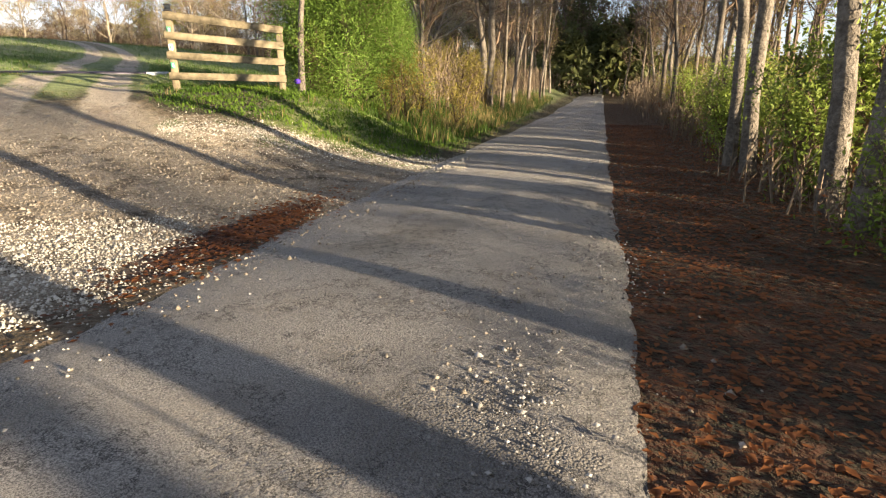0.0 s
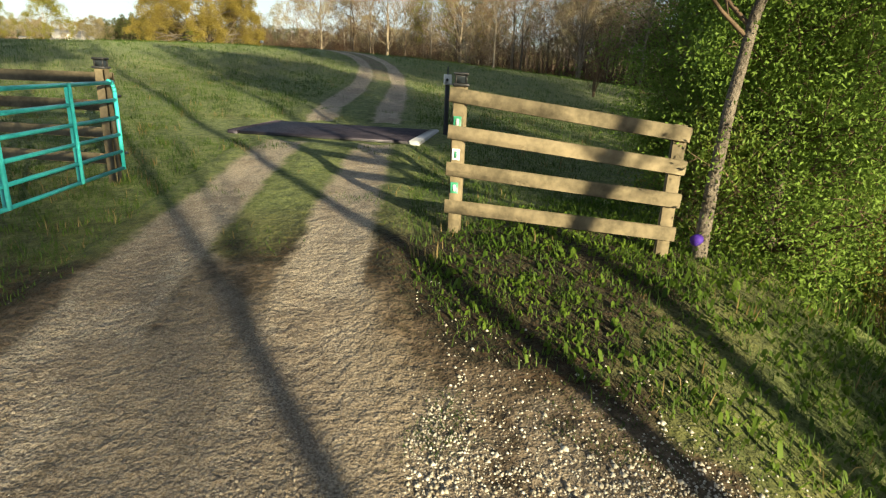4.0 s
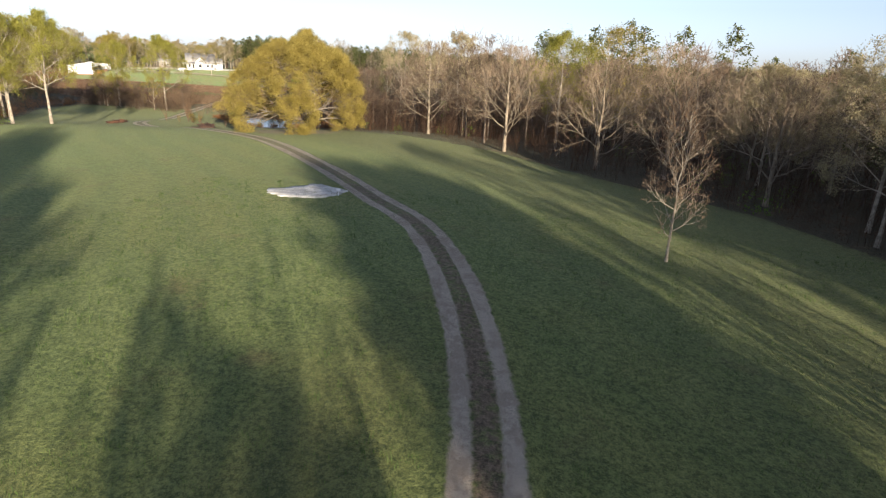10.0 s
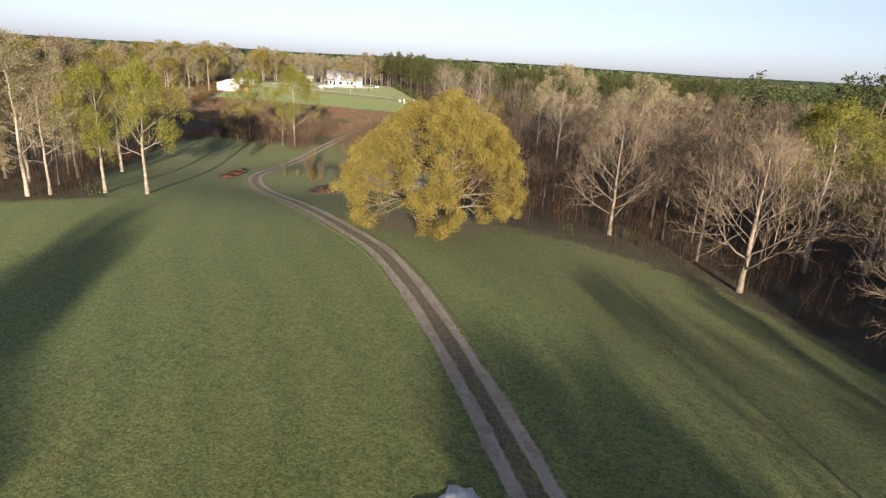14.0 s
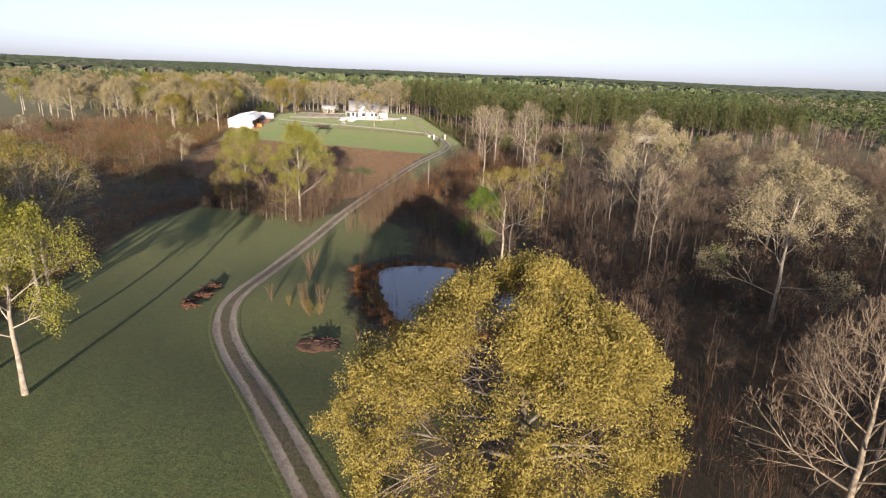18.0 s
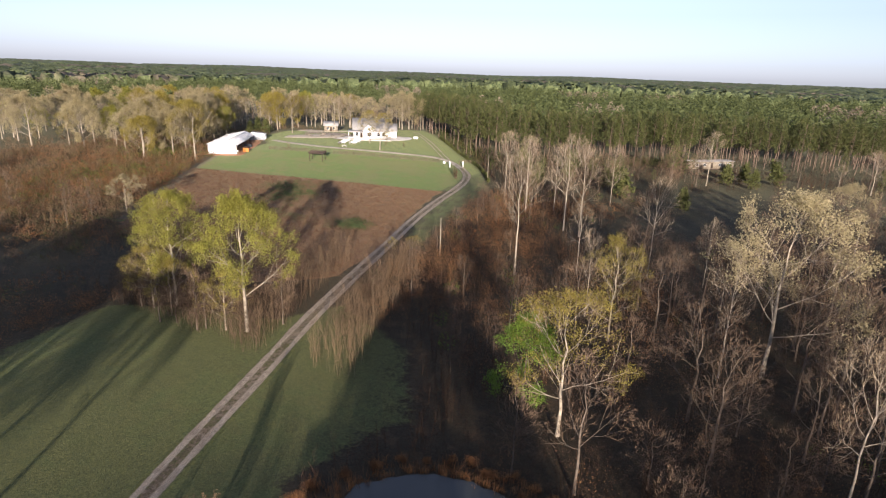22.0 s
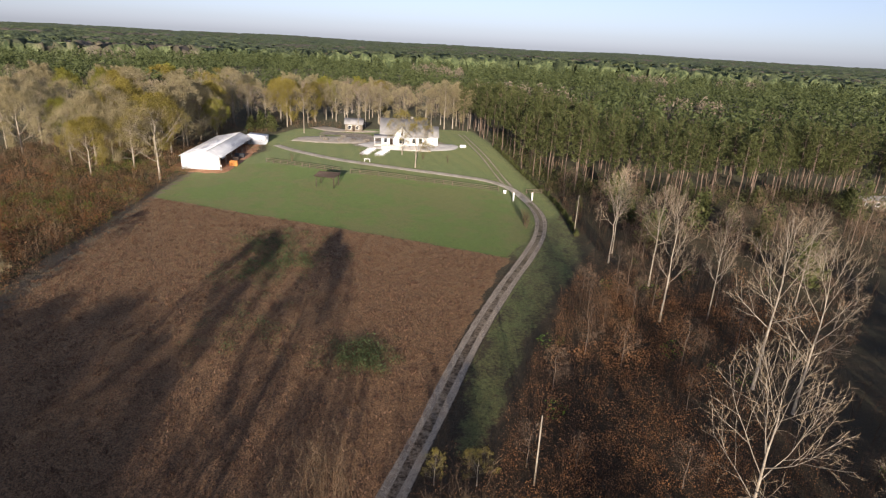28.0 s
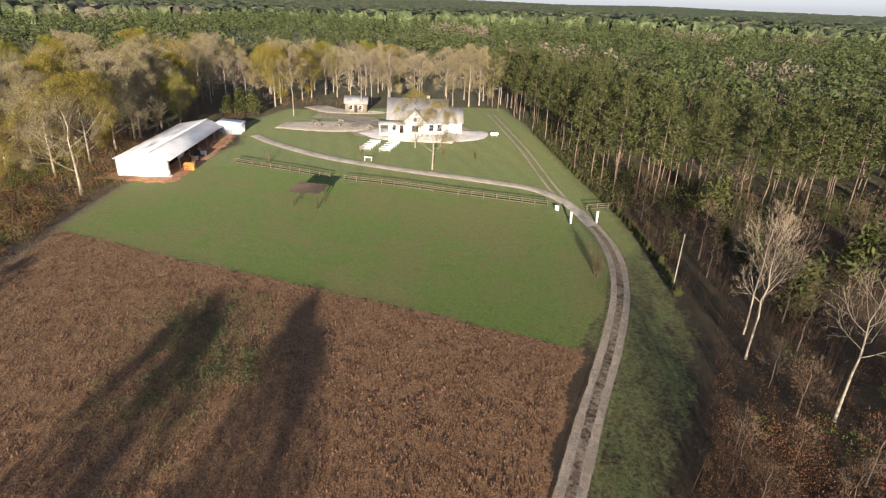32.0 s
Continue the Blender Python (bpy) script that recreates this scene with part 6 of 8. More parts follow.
    sown("sapling_belt", [stem_clump(i + 40, 4, 5.6, 14) for i in range(6)], p[:300], 0.6, 1.15, SAPLING, "belt of slender leafless saplings along the drive", "saplings")
    p = np.concatenate([nrg.uniform((-112, 157), (-97, 170), (170, 2)), nrg.uniform((-128, 157), (-112, 171), (240, 2))])
    p = p[off_drive(p[:, 0], p[:, 1]) > 3]
    sown("tree_foot_saplings", [stem_clump(i + 60, 4, 4.2, 12) for i in range(5)], p, 0.6, 1.3, TWIG, "slender saplings round the feet of tall trees", "saplings")

def stubble():
    p = nrg.uniform((-203, 170), (-105, 253), (30000, 2))
    p = p[inside(STUBBLE, p[:, 0], p[:, 1]) > 0.4]
    sown("stubble_plants", [weed_clump(i + 30, 5, 0.25, 0.25) for i in range(8)], p[:17000], 0.5, 1.4, WEED, "dry pinkish-brown stubble plants covering the field", "stubble")
    q = np.concatenate([nrg.normal((-122.5, 210.5), 2.1, (240, 2)), nrg.normal((-152, 225), (3.5, 5), (300, 2)), nrg.normal((-160, 231), (3, 4), (150, 2)), nrg.normal((-139, 206), 3.5, (60, 2))])
    sown("field_weeds", [leaf_cloud(i + 50, 40, 0.6, 0.5, 0.07) for i in range(4)], q, 0.6, 1.5, WEED_GREEN, "green weed patches left in the stubble field", "weeds")

def blade_tuft(seed, n, tall, wide):
    r = np.random.default_rng(seed)
    g = Geo()
    for _ in range(n):
        a, l = r.uniform(0, 6.28), tall * r.uniform(0.5, 1.2)
        p = np.array((r.normal(0, wide), r.normal(0, wide), -0.01)); o = np.array((math.cos(a), math.sin(a), 0))
        s = np.array((-math.sin(a), math.cos(a), 0)) * 0.006 * (tall / 0.15) ** 0.5
        m, e = p + o * l * 0.2 + np.array((0, 0, l * 0.7)), p + o * l * 0.6 + np.array((0, 0, l))
        g.add([p - s, p + s, m + s * 0.7, m - s * 0.7, e], [(3, 2, 4)], [(0, 1, 2, 3)])
    return g.arrays()

def near_green():
    p = nrg.uniform((-14, -3), (16, 26), (60000, 2))
    x, y = p.T
    s, d = along_road(x, y)
    drive = off_drive(x, y)
    apron = inside(APRON, x, y)
    verge = (d < -2.2) & (apron < -0.15) & ((drive > 1.55) | ((drive < 0.42) & (y > 0.2)))
    guard = (x > -4.4) & (x < 1.1) & (y > 7.0) & (y < 10.6)
    p = p[verge & ~guard]
    dist = np.hypot(p[:, 0] - 0.8, p[:, 1] + 3)
    p = p[nrg.random(len(p)) < np.clip(9 / dist, 0, 1) ** 1.5]
    sown("verge_grass", [blade_tuft(i, 10, 0.075, 0.085) for i in range(8)], p[:12500], 0.6, 1.4, BLADE, "fresh green grass on the verge by the gate", "grass")
    q = p[(nrg.random(len(p)) < 0.16)]
    sown("dry_grass", [blade_tuft(i + 20, 6, 0.15, 0.09) for i in range(6)], q[:650], 0.5, 1.2, BLADE_DRY, "dry straw-coloured grass stems among the green", "grass")
    p = nrg.uniform((0.6, -2.4), (13, 5), (9000, 2))
    s, d = along_road(*p.T)
    p = p[(d < -2.6) & (d > -8) & (inside(APRON, *p.T) < -0.3) & (off_drive(*p.T) > 2)]
    sown("verge_weeds", [weed_clump(i + 70, 9, 0.075, 0.10) for i in range(6)], p[:2600], 0.5, 1.5, LEAF_GREEN, "small broad-leaved weeds below the fence", "weeds")
    s = nrg.uniform(8, 80, 1400); d = np.where(nrg.random(1400) < 0.5, nrg.uniform(3.2, 8, 1400), nrg.uniform(-9, -4.6, 1400))
    p = ROAD_AT + s[:, None] * ROAD_WAY + d[:, None] * np.array((ROAD_WAY[1], -ROAD_WAY[0]))
    p = p[inside(MEADOW, *p.T) < 0.5]
    sown("roadside_brush", [stem_clump(i + 90, 6, 1.5, 14) for i in range(6)], p[:700], 0.5, 1.4, TWIG_TAN, "tangled bare brush on both sides of the road", "brush")
    s = nrg.uniform(-12, 40, 2600); d = 3.3 + nrg.gamma(2.0, 1.0, 2600)
    p = ROAD_AT + s[:, None] * ROAD_WAY + d[:, None] * np.array((ROAD_WAY[1], -ROAD_WAY[0]))
    p = p[np.hypot(p[:, 0] - 1.0, p[:, 1] + 11.5) > 3.0]
    sown("shoulder_litter", [leaf_cloud(i + 30, 46, 0.36, 0.55, 0.035) for i in range(6)], p[:1100], 0.5, 1.3, LEAF_LITTER, "dead brown leaves and stems heaped on the road shoulder", "brush")
    sown("shoulder_stems", [stem_clump(i + 130, 7, 0.75, 7) for i in range(6)], p[1100:1900], 0.6, 1.4, TWIG_TAN, "thin dead stems below the roadside trees", "brush")
    sown("shoulder_green", [leaf_cloud(i + 60, 90, 0.42, 0.8, 0.03) for i in range(5)], p[1900:2500] + np.array((ROAD_WAY[1], -ROAD_WAY[0])) * 1.0, 0.6, 1.6, LEAF_GREEN, "fresh green briars below the roadside trees", "brush")
    s = nrg.uniform(6, 34, 150); d = nrg.uniform(-8.5, -4.8, 150) - 0.02 * s
    p = ROAD_AT + s[:, None] * ROAD_WAY + d[:, None] * np.array((ROAD_WAY[1], -ROAD_WAY[0]))
    p = p[inside(MEADOW, *p.T) < -0.5]
    sown("olive_brush", [leaf_cloud(i + 210, 170, 0.75, 1.9, 0.032) for i in range(5)], p[:70], 0.7, 1.4, LEAF_OLIVE, "olive budding brush along the roadside", "brush")
    sown("tan_brush", [leaf_cloud(i + 230, 150, 0.75, 1.6, 0.032) for i in range(5)], p[70:], 0.7, 1.4, LEAF_BUFF, "tan dead brush along the roadside", "brush")
    s = nrg.uniform(5, 48, 230); d = np.where(nrg.random(230) < 0.55, nrg.uniform(4.4, 9.5, 230), nrg.uniform(-10, -5.4, 230) - 0.02 * s)
    p = ROAD_AT + s[:, None] * ROAD_WAY + d[:, None] * np.array((ROAD_WAY[1], -ROAD_WAY[0]))
    p = p[inside(MEADOW, *p.T) < -1]
    sown("budding_brush", [leaf_cloud(i + 250, 230, 1.0, 3.6, 0.034) for i in range(5)], p[:120], 0.6, 1.3, LEAF_OLIVE, "tall olive budding brush between the roadside trees", "brush")
    sown("leafing_brush", [leaf_cloud(i + 270, 230, 0.9, 2.4, 0.034) for i in range(5)], p[120:], 0.6, 1.3, LEAF_FRESH, "fresh green leafing brush between the roadside trees", "brush")
    # tall straw and grass beside the paved road
    s = nrg.uniform(4, 40, 1500); d = nrg.uniform(-4.6, -2.4, 1500) - 0.02 * s
    p = ROAD_AT + s[:, None] * ROAD_WAY + d[:, None] * np.array((ROAD_WAY[1], -ROAD_WAY[0]))
    sown("tall_grass", [blade_tuft(i + 40, 12, 0.34, 0.16) for i in range(6)], p[:420], 0.6, 1.3, BLADE_DRY, "tall pale straw grass along the roadside", "grass")
    sown("road_grass", [blade_tuft(i + 60, 12, 0.26, 0.16) for i in range(6)], p[420:], 0.6, 1.3, BLADE, "long green grass along the roadside", "grass")
    # meadow tufts further out
    p = nrg.uniform((-30, 10), (30, 62), (14000, 2))
    p = p[(inside(MEADOW, *p.T) > 1) & (off_drive(*p.T) > 1.7)]
    sown("meadow_grass", [blade_tuft(i + 80, 6, 0.16, 0.16) for i in range(6)], p[:6500], 0.7, 1.6, BLADE, "short meadow grass tufts", "grass")

def loose_ground():
    def pebble(seed):
        r = np.random.default_rng(seed)
        v = np.array([(1, 0, 0), (-1, 0, 0), (0, 1, 0), (0, -1, 0), (0, 0, 0.8), (0, 0, -0.6)]) * r.uniform(0.7, 1.3, (6, 3))
        return v, np.array([(0, 2, 4), (2, 1, 4), (1, 3, 4), (3, 0, 4), (2, 0, 5), (1, 2, 5), (3, 1, 5), (0, 3, 5)]), np.zeros((0, 4), int)
    p = nrg.uniform((-6, -11), (8.5, 6), (170000, 2))
    s, d = along_road(*p.T)
    w = np.clip(inside(APRON, *p.T) + 0.5, 0, 1) * (d < -1.6)
    clump = 0.5 + 0.5 * np.sin(p[:, 0] * 2.3 + np.sin(p[:, 1] * 1.9) * 2) * np.sin(p[:, 1] * 2.7 + 1)
    strip = np.clip(1 - np.abs(d + 1.9) / 0.6, 0, 1) * 0.7 + np.exp(-((d + 0.1) / 0.5) ** 2) * 0.35 * clump ** 2 * (s < 9) * 2.0 + np.clip(1 - np.abs(d - 1.15) / 0.35, 0, 1) * 0.4 * clump
    p = p[(nrg.random(len(p)) < np.maximum(w * 0.85, strip * 0.6)) & (nrg.random(len(p)) < np.clip(1.25 - np.hypot(p[:, 0] - 0.7, p[:, 1] + 5.0) / 7.0, 0, 1))]
    n = p[(np.hypot((p[:, 0] - 1.3) * 0.77 - (p[:, 1] + 6.9) * 0.63, 0.5 * ((p[:, 0] - 1.3) * 0.63 + (p[:, 1] + 6.9) * 0.77)) > 0.45) | (nrg.random(len(p)) < 0.25)][:36000]
    f = nrg.random((15000, 1))
    verge = np.array((0.7, -1.1)) + f * np.array((4.6, -2.1)) + nrg.normal(0, 1, (15000, 1)) * np.array((0.19, 0.42))
    verge = verge[nrg.random(15000) < 0.35 + 0.65 * np.clip(np.sin(verge[:, 0] * 3.1) + np.sin(verge[:, 1] * 4.3 + verge[:, 0]), 0, 1)]
    heap = nrg.uniform((-3.2, -10.2), (1.0, -6.0), (26000, 2))
    heap = heap[(along_road(*heap.T)[1] < -2.25 - 0.25 * np.sin(heap[:, 1] * 4)) & (nrg.random(len(heap)) < np.clip(1.1 - np.hypot(heap[:, 0] + 0.1, heap[:, 1] + 7.6) / 3.4, 0, 1))]
    depth = inside(APRON, *n.T)
    white = ((depth < 0.85) & (n[:, 0] > 0.3) & (n[:, 1] > -4.6) & (nrg.random(len(n)) < 0.6)) | ((n[:, 0] < 0.75 + 0.3 * np.sin(n[:, 1] * 3)) & (n[:, 1] < -6.1)) | (nrg.random(len(n)) < 0.04)
    for some, name, mat, text, big in ((n[~white], "loose_gravel", STONE, "loose brown crushed gravel on the drive mouth", 1.0), (np.concatenate([n[white], verge, heap]), "white_gravel", STONE_PALE, "loose white gravel along the edge of the grass", 0.88)):
        s, d = along_road(*some.T)
        z = height(some[:, 0], some[:, 1]) + np.where((d > -1.7) & (d < 0.8), 0.05, 0.0)
        g = spread([pebble(i) for i in range(9)], some, (nrg.gamma(2.0, 0.0033, len(some)) + 0.0035) * big, nrg.uniform(0, 6.28, len(some)), z)
        tagged(part(name, g, mat), text, "gravel", kind="stuff")
    cs, cd = np.array((-1.4, -2.9, -4.4, 0.6, 3.2, -5.6, -3.6, 5.5)), np.array((-0.35, -0.45, -0.3, -0.5, -0.4, 0.45, 0.75, -0.35))
    k = nrg.integers(0, len(cs), 3000)
    s, d = cs[k] + nrg.normal(0, 0.42, len(k)), cd[k] + nrg.normal(0, 0.16, len(k))
    s, d = np.concatenate([s, nrg.uniform(-9, 16, 3600)]), np.concatenate([d, nrg.uniform(-1.9, 0.9, 3600)])
    p = ROAD_AT + s[:, None] * ROAD_WAY + d[:, None] * np.array((ROAD_WAY[1], -ROAD_WAY[0]))
    g = spread([pebble(i + 20) for i in range(9)], p, nrg.gamma(1.6, 0.0028, len(p)) + 0.0025, nrg.uniform(0, 6.28, len(p)), height(p[:, 0], p[:, 1]) + 0.048)
    tagged(part("road_rubble", g, RUBBLE), "crumbled asphalt and small stones scattered over the paved road", "gravel", kind="stuff")
    f = nrg.random((1500, 1))
    moss = np.array((0.75, -0.9)) + f * np.array((4.0, -2.0)) + nrg.normal(0, 1, (1500, 1)) * np.array((0.16, 0.36))
    moss = moss[np.sin(moss[:, 0] * 4.3 + moss[:, 1]) + np.sin(moss[:, 1] * 5.1) > 0.2]
    sown("mossy_tufts", [blade_tuft(i + 300, 8, 0.03, 0.05) for i in range(5)], moss, 0.6, 1.4, BLADE, "low green tufts growing through the gravel", "grass")
    def dead_leaf(seed):
        r = np.random.default_rng(seed)
        v = np.array([(-1, 0, 0.1), (0, 0.55, 0.25), (1, 0, 0.15), (0, -0.55, 0.3), (0, 0, 0.02)]) + r.normal(0, 0.08, (5, 3))
        return v, np.array([(0, 4, 1), (1, 4, 2), (2, 4, 3), (3, 4, 0)]), np.zeros((0, 4), int)
    s, d = nrg.uniform(-8, 16, 17000), 0.72 + nrg.gamma(2.0, 0.75, 17000)
    p = ROAD_AT + s[:, None] * ROAD_WAY + d[:, None] * np.array((ROAD_WAY[1], -ROAD_WAY[0]))
    p = np.concatenate([p, np.array((1.5, -6.75)) + nrg.normal(0, 0.85, (1500, 1)) * np.array((0.55, 0.83)) + nrg.normal(0, 0.2, (1500, 2))])
    g = spread([dead_leaf(i) for i in range(8)], p, nrg.uniform(0.014, 0.036, len(p)), nrg.uniform(0, 6.28, len(p)), height(p[:, 0], p[:, 1]) + 0.01)
    tagged(part("dead_leaves", g, LEAF_LITTER), "drift of red-brown dead leaves beside the road", "leaves", kind="stuff")

undergrowth()
stubble()
near_green()
loose_ground()

# ---- water and the pale patch ----
def outline(name, poly, z, mat, label, category, ragged=0.0, gap=0.8, drape=False, lift=0.03, kind="structure"):
    line, left = smooth_line(poly + poly[:1], gap)
    line = line[:-1]
    r = np.random.default_rng(5)
    if ragged:
        line = line + left[:-1] * (r.normal(0, ragged, len(line)))[:, None]
    c = line.mean(0)
    rings = [c + (line - c) * f for f in (1.0, 0.97, 0.7, 0.4)]
    g = np.concatenate(rings + [[c]])
    zz = height(g[:, 0], g[:, 1]) + lift if drape else np.full(len(g), z)
    if drape:
        zz[:len(line)] -= lift + 0.03
    n = len(line); k = np.arange(n); j = (k + 1) % n
    q = np.concatenate([np.stack([k + a * n, j + a * n, j + (a + 1) * n, k + (a + 1) * n], 1) for a in range(3)])
    t = np.stack([k + 3 * n, j + 3 * n, np.full(n, 4 * n)], 1)
    return tagged(part(name, (np.column_stack([g, zz]), t, q), mat, smooth=True), label, category, kind=kind)

outline("pond", POND, -1.72, WATER, "still farm pond reflecting the sky", "water", 0.15)
COURT_GRIT = varied("buff_court", (0.36, 0.30, 0.22), (0.60, 0.52, 0.41), 0.6, 10.0, 0.95, 0.4, 0.02)
PALE = varied("pale_court", (0.50, 0.46, 0.40), (0.74, 0.70, 0.63), 0.6, 10.0, 0.95, 0.4, 0.02)
outline("court", [(-221, 297), (-211, 299), (-202, 303), (-199, 308), (-206, 312.5), (-215, 310), (-223, 304)], 0, COURT_GRIT, "pale gravel court beside the house", "court", 0.2, 0.8, True, 0.07)
outline("terrace", [(-199, 303.6), (-190, 301.8), (-178, 309.2), (-172.4, 318), (-176, 325), (-186, 316), (-197, 311)], 0, PALE, "pale concrete terrace round the house", "terrace", 0.05, 0.8, True, 0.07)
outline("back_path", [(-236, 322), (-224, 319), (-212, 324), (-210, 329), (-222, 326), (-234, 328)], 0, COURT_GRIT, "pale path behind the cottage", "path", 0.2, 0.8, True, 0.07)
outline("barnyard", [(-219.5, 250.6), (-206, 257.2), (-209.5, 266), (-221, 284), (-232, 289), (-229, 270)], 0, CLAY, "bare orange clay round the barn", "yard", 0.3, 0.9, True, 0.06)
outline("scorched_ring", [(-66.2, 114.0), (-66.6, 115.8), (-65.4, 117.4), (-63.4, 117.6), (-62.2, 116.8), (-63.0, 114.4), (-64.6, 113.4)], 0, SCORCH, "reddish bare earth round the brush pile", "earth", 0.15, 0.4, True, 0.04)
outline("gravel_patch", [(-22.6, 57.4), (-22.9, 58.8), (-21.6, 59.8), (-20.1, 62.0), (-18.4, 61.1), (-16.9, 60.3), (-17.3, 58.3), (-18.4, 57.0), (-20.6, 56.7)], 0, CHALK, "pale chalky gravel patch in the meadow", "gravel", 0.13, 0.35, True, 0.06)

# ---- the gateway ----
def cattle_guard():
    ob = thing("cattle_guard", "dark steel pipe cattle guard across the drive", "cattle guard")
    a, b = np.array((-3.05, 10.21)), np.array((0.80, 9.55))
    w = unit(b - a); n = np.array((w[1], -w[0]))
    c = (a + b) / 2 + n * 1.15
    z = h1(*c) - 0.05
    ang = math.degrees(math.atan2(w[1], w[0]))
    # no hollow is modelled: a flat black slab stands for the shade under the bars
    part("pit_shade", Geo().box((*c, z + 0.045), (3.85, 2.3, 0.03), ang), BLACK, ob, "flat black slab painting the pit's shade below the bars")
    me = mesh_of("bar", Geo().tube((-1.88, 0, 0), (1.88, 0, 0), 0.045, 0.045, 8), STEEL, True)
    for i in range(14):
        p = c + n * (-1.08 + i * 0.166)
        o = part("bar", me, STEEL, ob); o.matrix_basis = pose(*p, z + 0.062, 0, 0, ang)
    for k in (-1, 1):
        p = c + w * 1.92 * k
        part("end_plate", Geo().box((*p, z + 0.05), (0.22, 2.36, 0.12), ang, 0.02), METAL_GREY if k > 0 else STEEL, ob, "grey end plate" if k > 0 else "")
    for k in (-0.7, 0.7):
        part("beam", Geo().box((*(c + w * k * 1.2), z + 0.06), (0.1, 2.2, 0.05), ang), STEEL, ob)

def lamp_on(x, y, z):
    ob = thing("post_lamp", "small black solar lamp on a fence post", "lamp", "gate lamps", pose(x, y, z))
    part("base", Geo().box((0, 0, 0.015), (0.17, 0.17, 0.03), 0, 0.006), BLACK, ob)
    part("lantern", Geo().box((0, 0, 0.07), (0.10, 0.10, 0.08), 0, 0.004), GLASS, ob, "clear lantern body")
    for sx in (-1, 1):
        for sy in (-1, 1):
            part("corner_bar", Geo().box((sx * 0.055, sy * 0.055, 0.07), (0.014, 0.014, 0.08)), BLACK, ob)
    part("cap", Geo().box((0, 0, 0.125), (0.16, 0.16, 0.03), 0, 0.012), BLACK, ob)

def plank_panel(p, q, tall_p, tall_q, rails, marks, label):
    p, q = np.array(p), np.array(q)
    ob = thing("plank_fence", label, "fence", "gateway fences")
    ang = math.degrees(math.atan2(*(q - p)[::-1]))
    zp, zq = h1(*p), h1(*q)
    for (x, y), z, tall in ((p, zp, tall_p), (q, zq, tall_q)):
        part("post", Geo().box((x, y, z + tall / 2 - 0.15), (0.13, 0.13, tall + 0.3), ang, 0.012), WOOD, ob)
    l = np.linalg.norm(q - p)
    n = np.array((math.sin(radians(ang)), -math.cos(radians(ang))))
    for k, f in enumerate(rails):
        a, b = np.array((*(p + n * 0.085), zp + f)), np.array((*(q + n * 0.085), zq + f * tall_q / tall_p))
        d = unit(b - a)
        m = Matrix((d, np.cross((0, 0, 1), d), np.cross(d, np.cross((0, 0, 1), d)))).transposed()
        part("rail", Geo().box((a + b) / 2, (l + 0.2, 0.038, 0.145), 0, 0.006, m.to_4x4()), WOOD, ob)
    if marks:
        for k, f in enumerate((1.20, 0.86, 0.50)):
            plate = part("number_plate", Geo().box((*(p + n * 0.075), zp + f), (0.085, 0.012, 0.12), ang, 0.003), SIGN_GREEN if k % 2 == 0 else WHITE, ob, "small plate with a plain bar")
            part("mark", Geo().box((*(p + n * 0.083), zp + f), (0.03, 0.004, 0.07), ang), WHITE if k % 2 == 0 else SIGN_GREEN, plate)
    return ob

def tube_gate():
    ob = thing("farm_gate", "open turquoise tubular steel farm gate", "gate")
    a, b = np.array((-3.41, 3.58)), np.array((-3.28, 0.1))
    w = unit(b - a); z0 = -0.02
    def at(s, z):
        return (*(a + w * s), z0 + z)
    L, Ht = 3.5, 1.15
    for k in range(6):
        z = 0.02 + k * (Ht - 0.04) / 5
        part("rail", Geo().tube(at(0.02, z), at(L, z), 0.024, 0.024, 8), TEAL, ob, smooth=True)
    g = Geo().tube(at(0, 0.0), at(0, Ht - 0.14), 0.026, 0.026, 8)
    for i in range(4):
        t0, t1 = i * math.pi / 8, (i + 1) * math.pi / 8
        g.tube(at(0.14 - 0.14 * math.cos(t0), Ht - 0.14 + 0.14 * math.sin(t0)), at(0.14 - 0.14 * math.cos(t1), Ht - 0.14 + 0.14 * math.sin(t1)), 0.026, 0.026, 8)
    part("end_tube", g, TEAL, ob, smooth=True)
    part("end_tube", Geo().tube(at(L, 0), at(L, Ht), 0.026, 0.026, 8), TEAL, ob, smooth=True)
    for s in (1.05, 2.35):
        c = at(s, Ht / 2)
        part("brace", Geo().box(c, (0.075, 0.05, Ht), math.degrees(math.atan2(w[1], w[0])), 0.006), TEAL, ob)
    for z in (0.2, 0.95):
        part("hinge", Geo().tube(at(-0.14, z), at(0.0, z), 0.018, 0.018, 6), STEEL, ob)

cattle_guard()
plank_panel((1.02, 2.0), (3.12, 1.36), 1.56, 1.30, (1.47, 1.09, 0.70, 0.29), True, "weathered four-plank wooden fence panel beside the drive")
plank_panel((-3.62, 3.72), (-6.9, 3.9), 1.50, 1.42, (1.38, 1.02, 0.66, 0.30), False, "weathered wooden plank fence behind the open gate")
lamp_on(1.02, 2.0, h1(1.02, 2.0) + 1.56)
lamp_on(-3.62, 3.72, h1(-3.62, 3.72) + 1.50)
tube_gate()

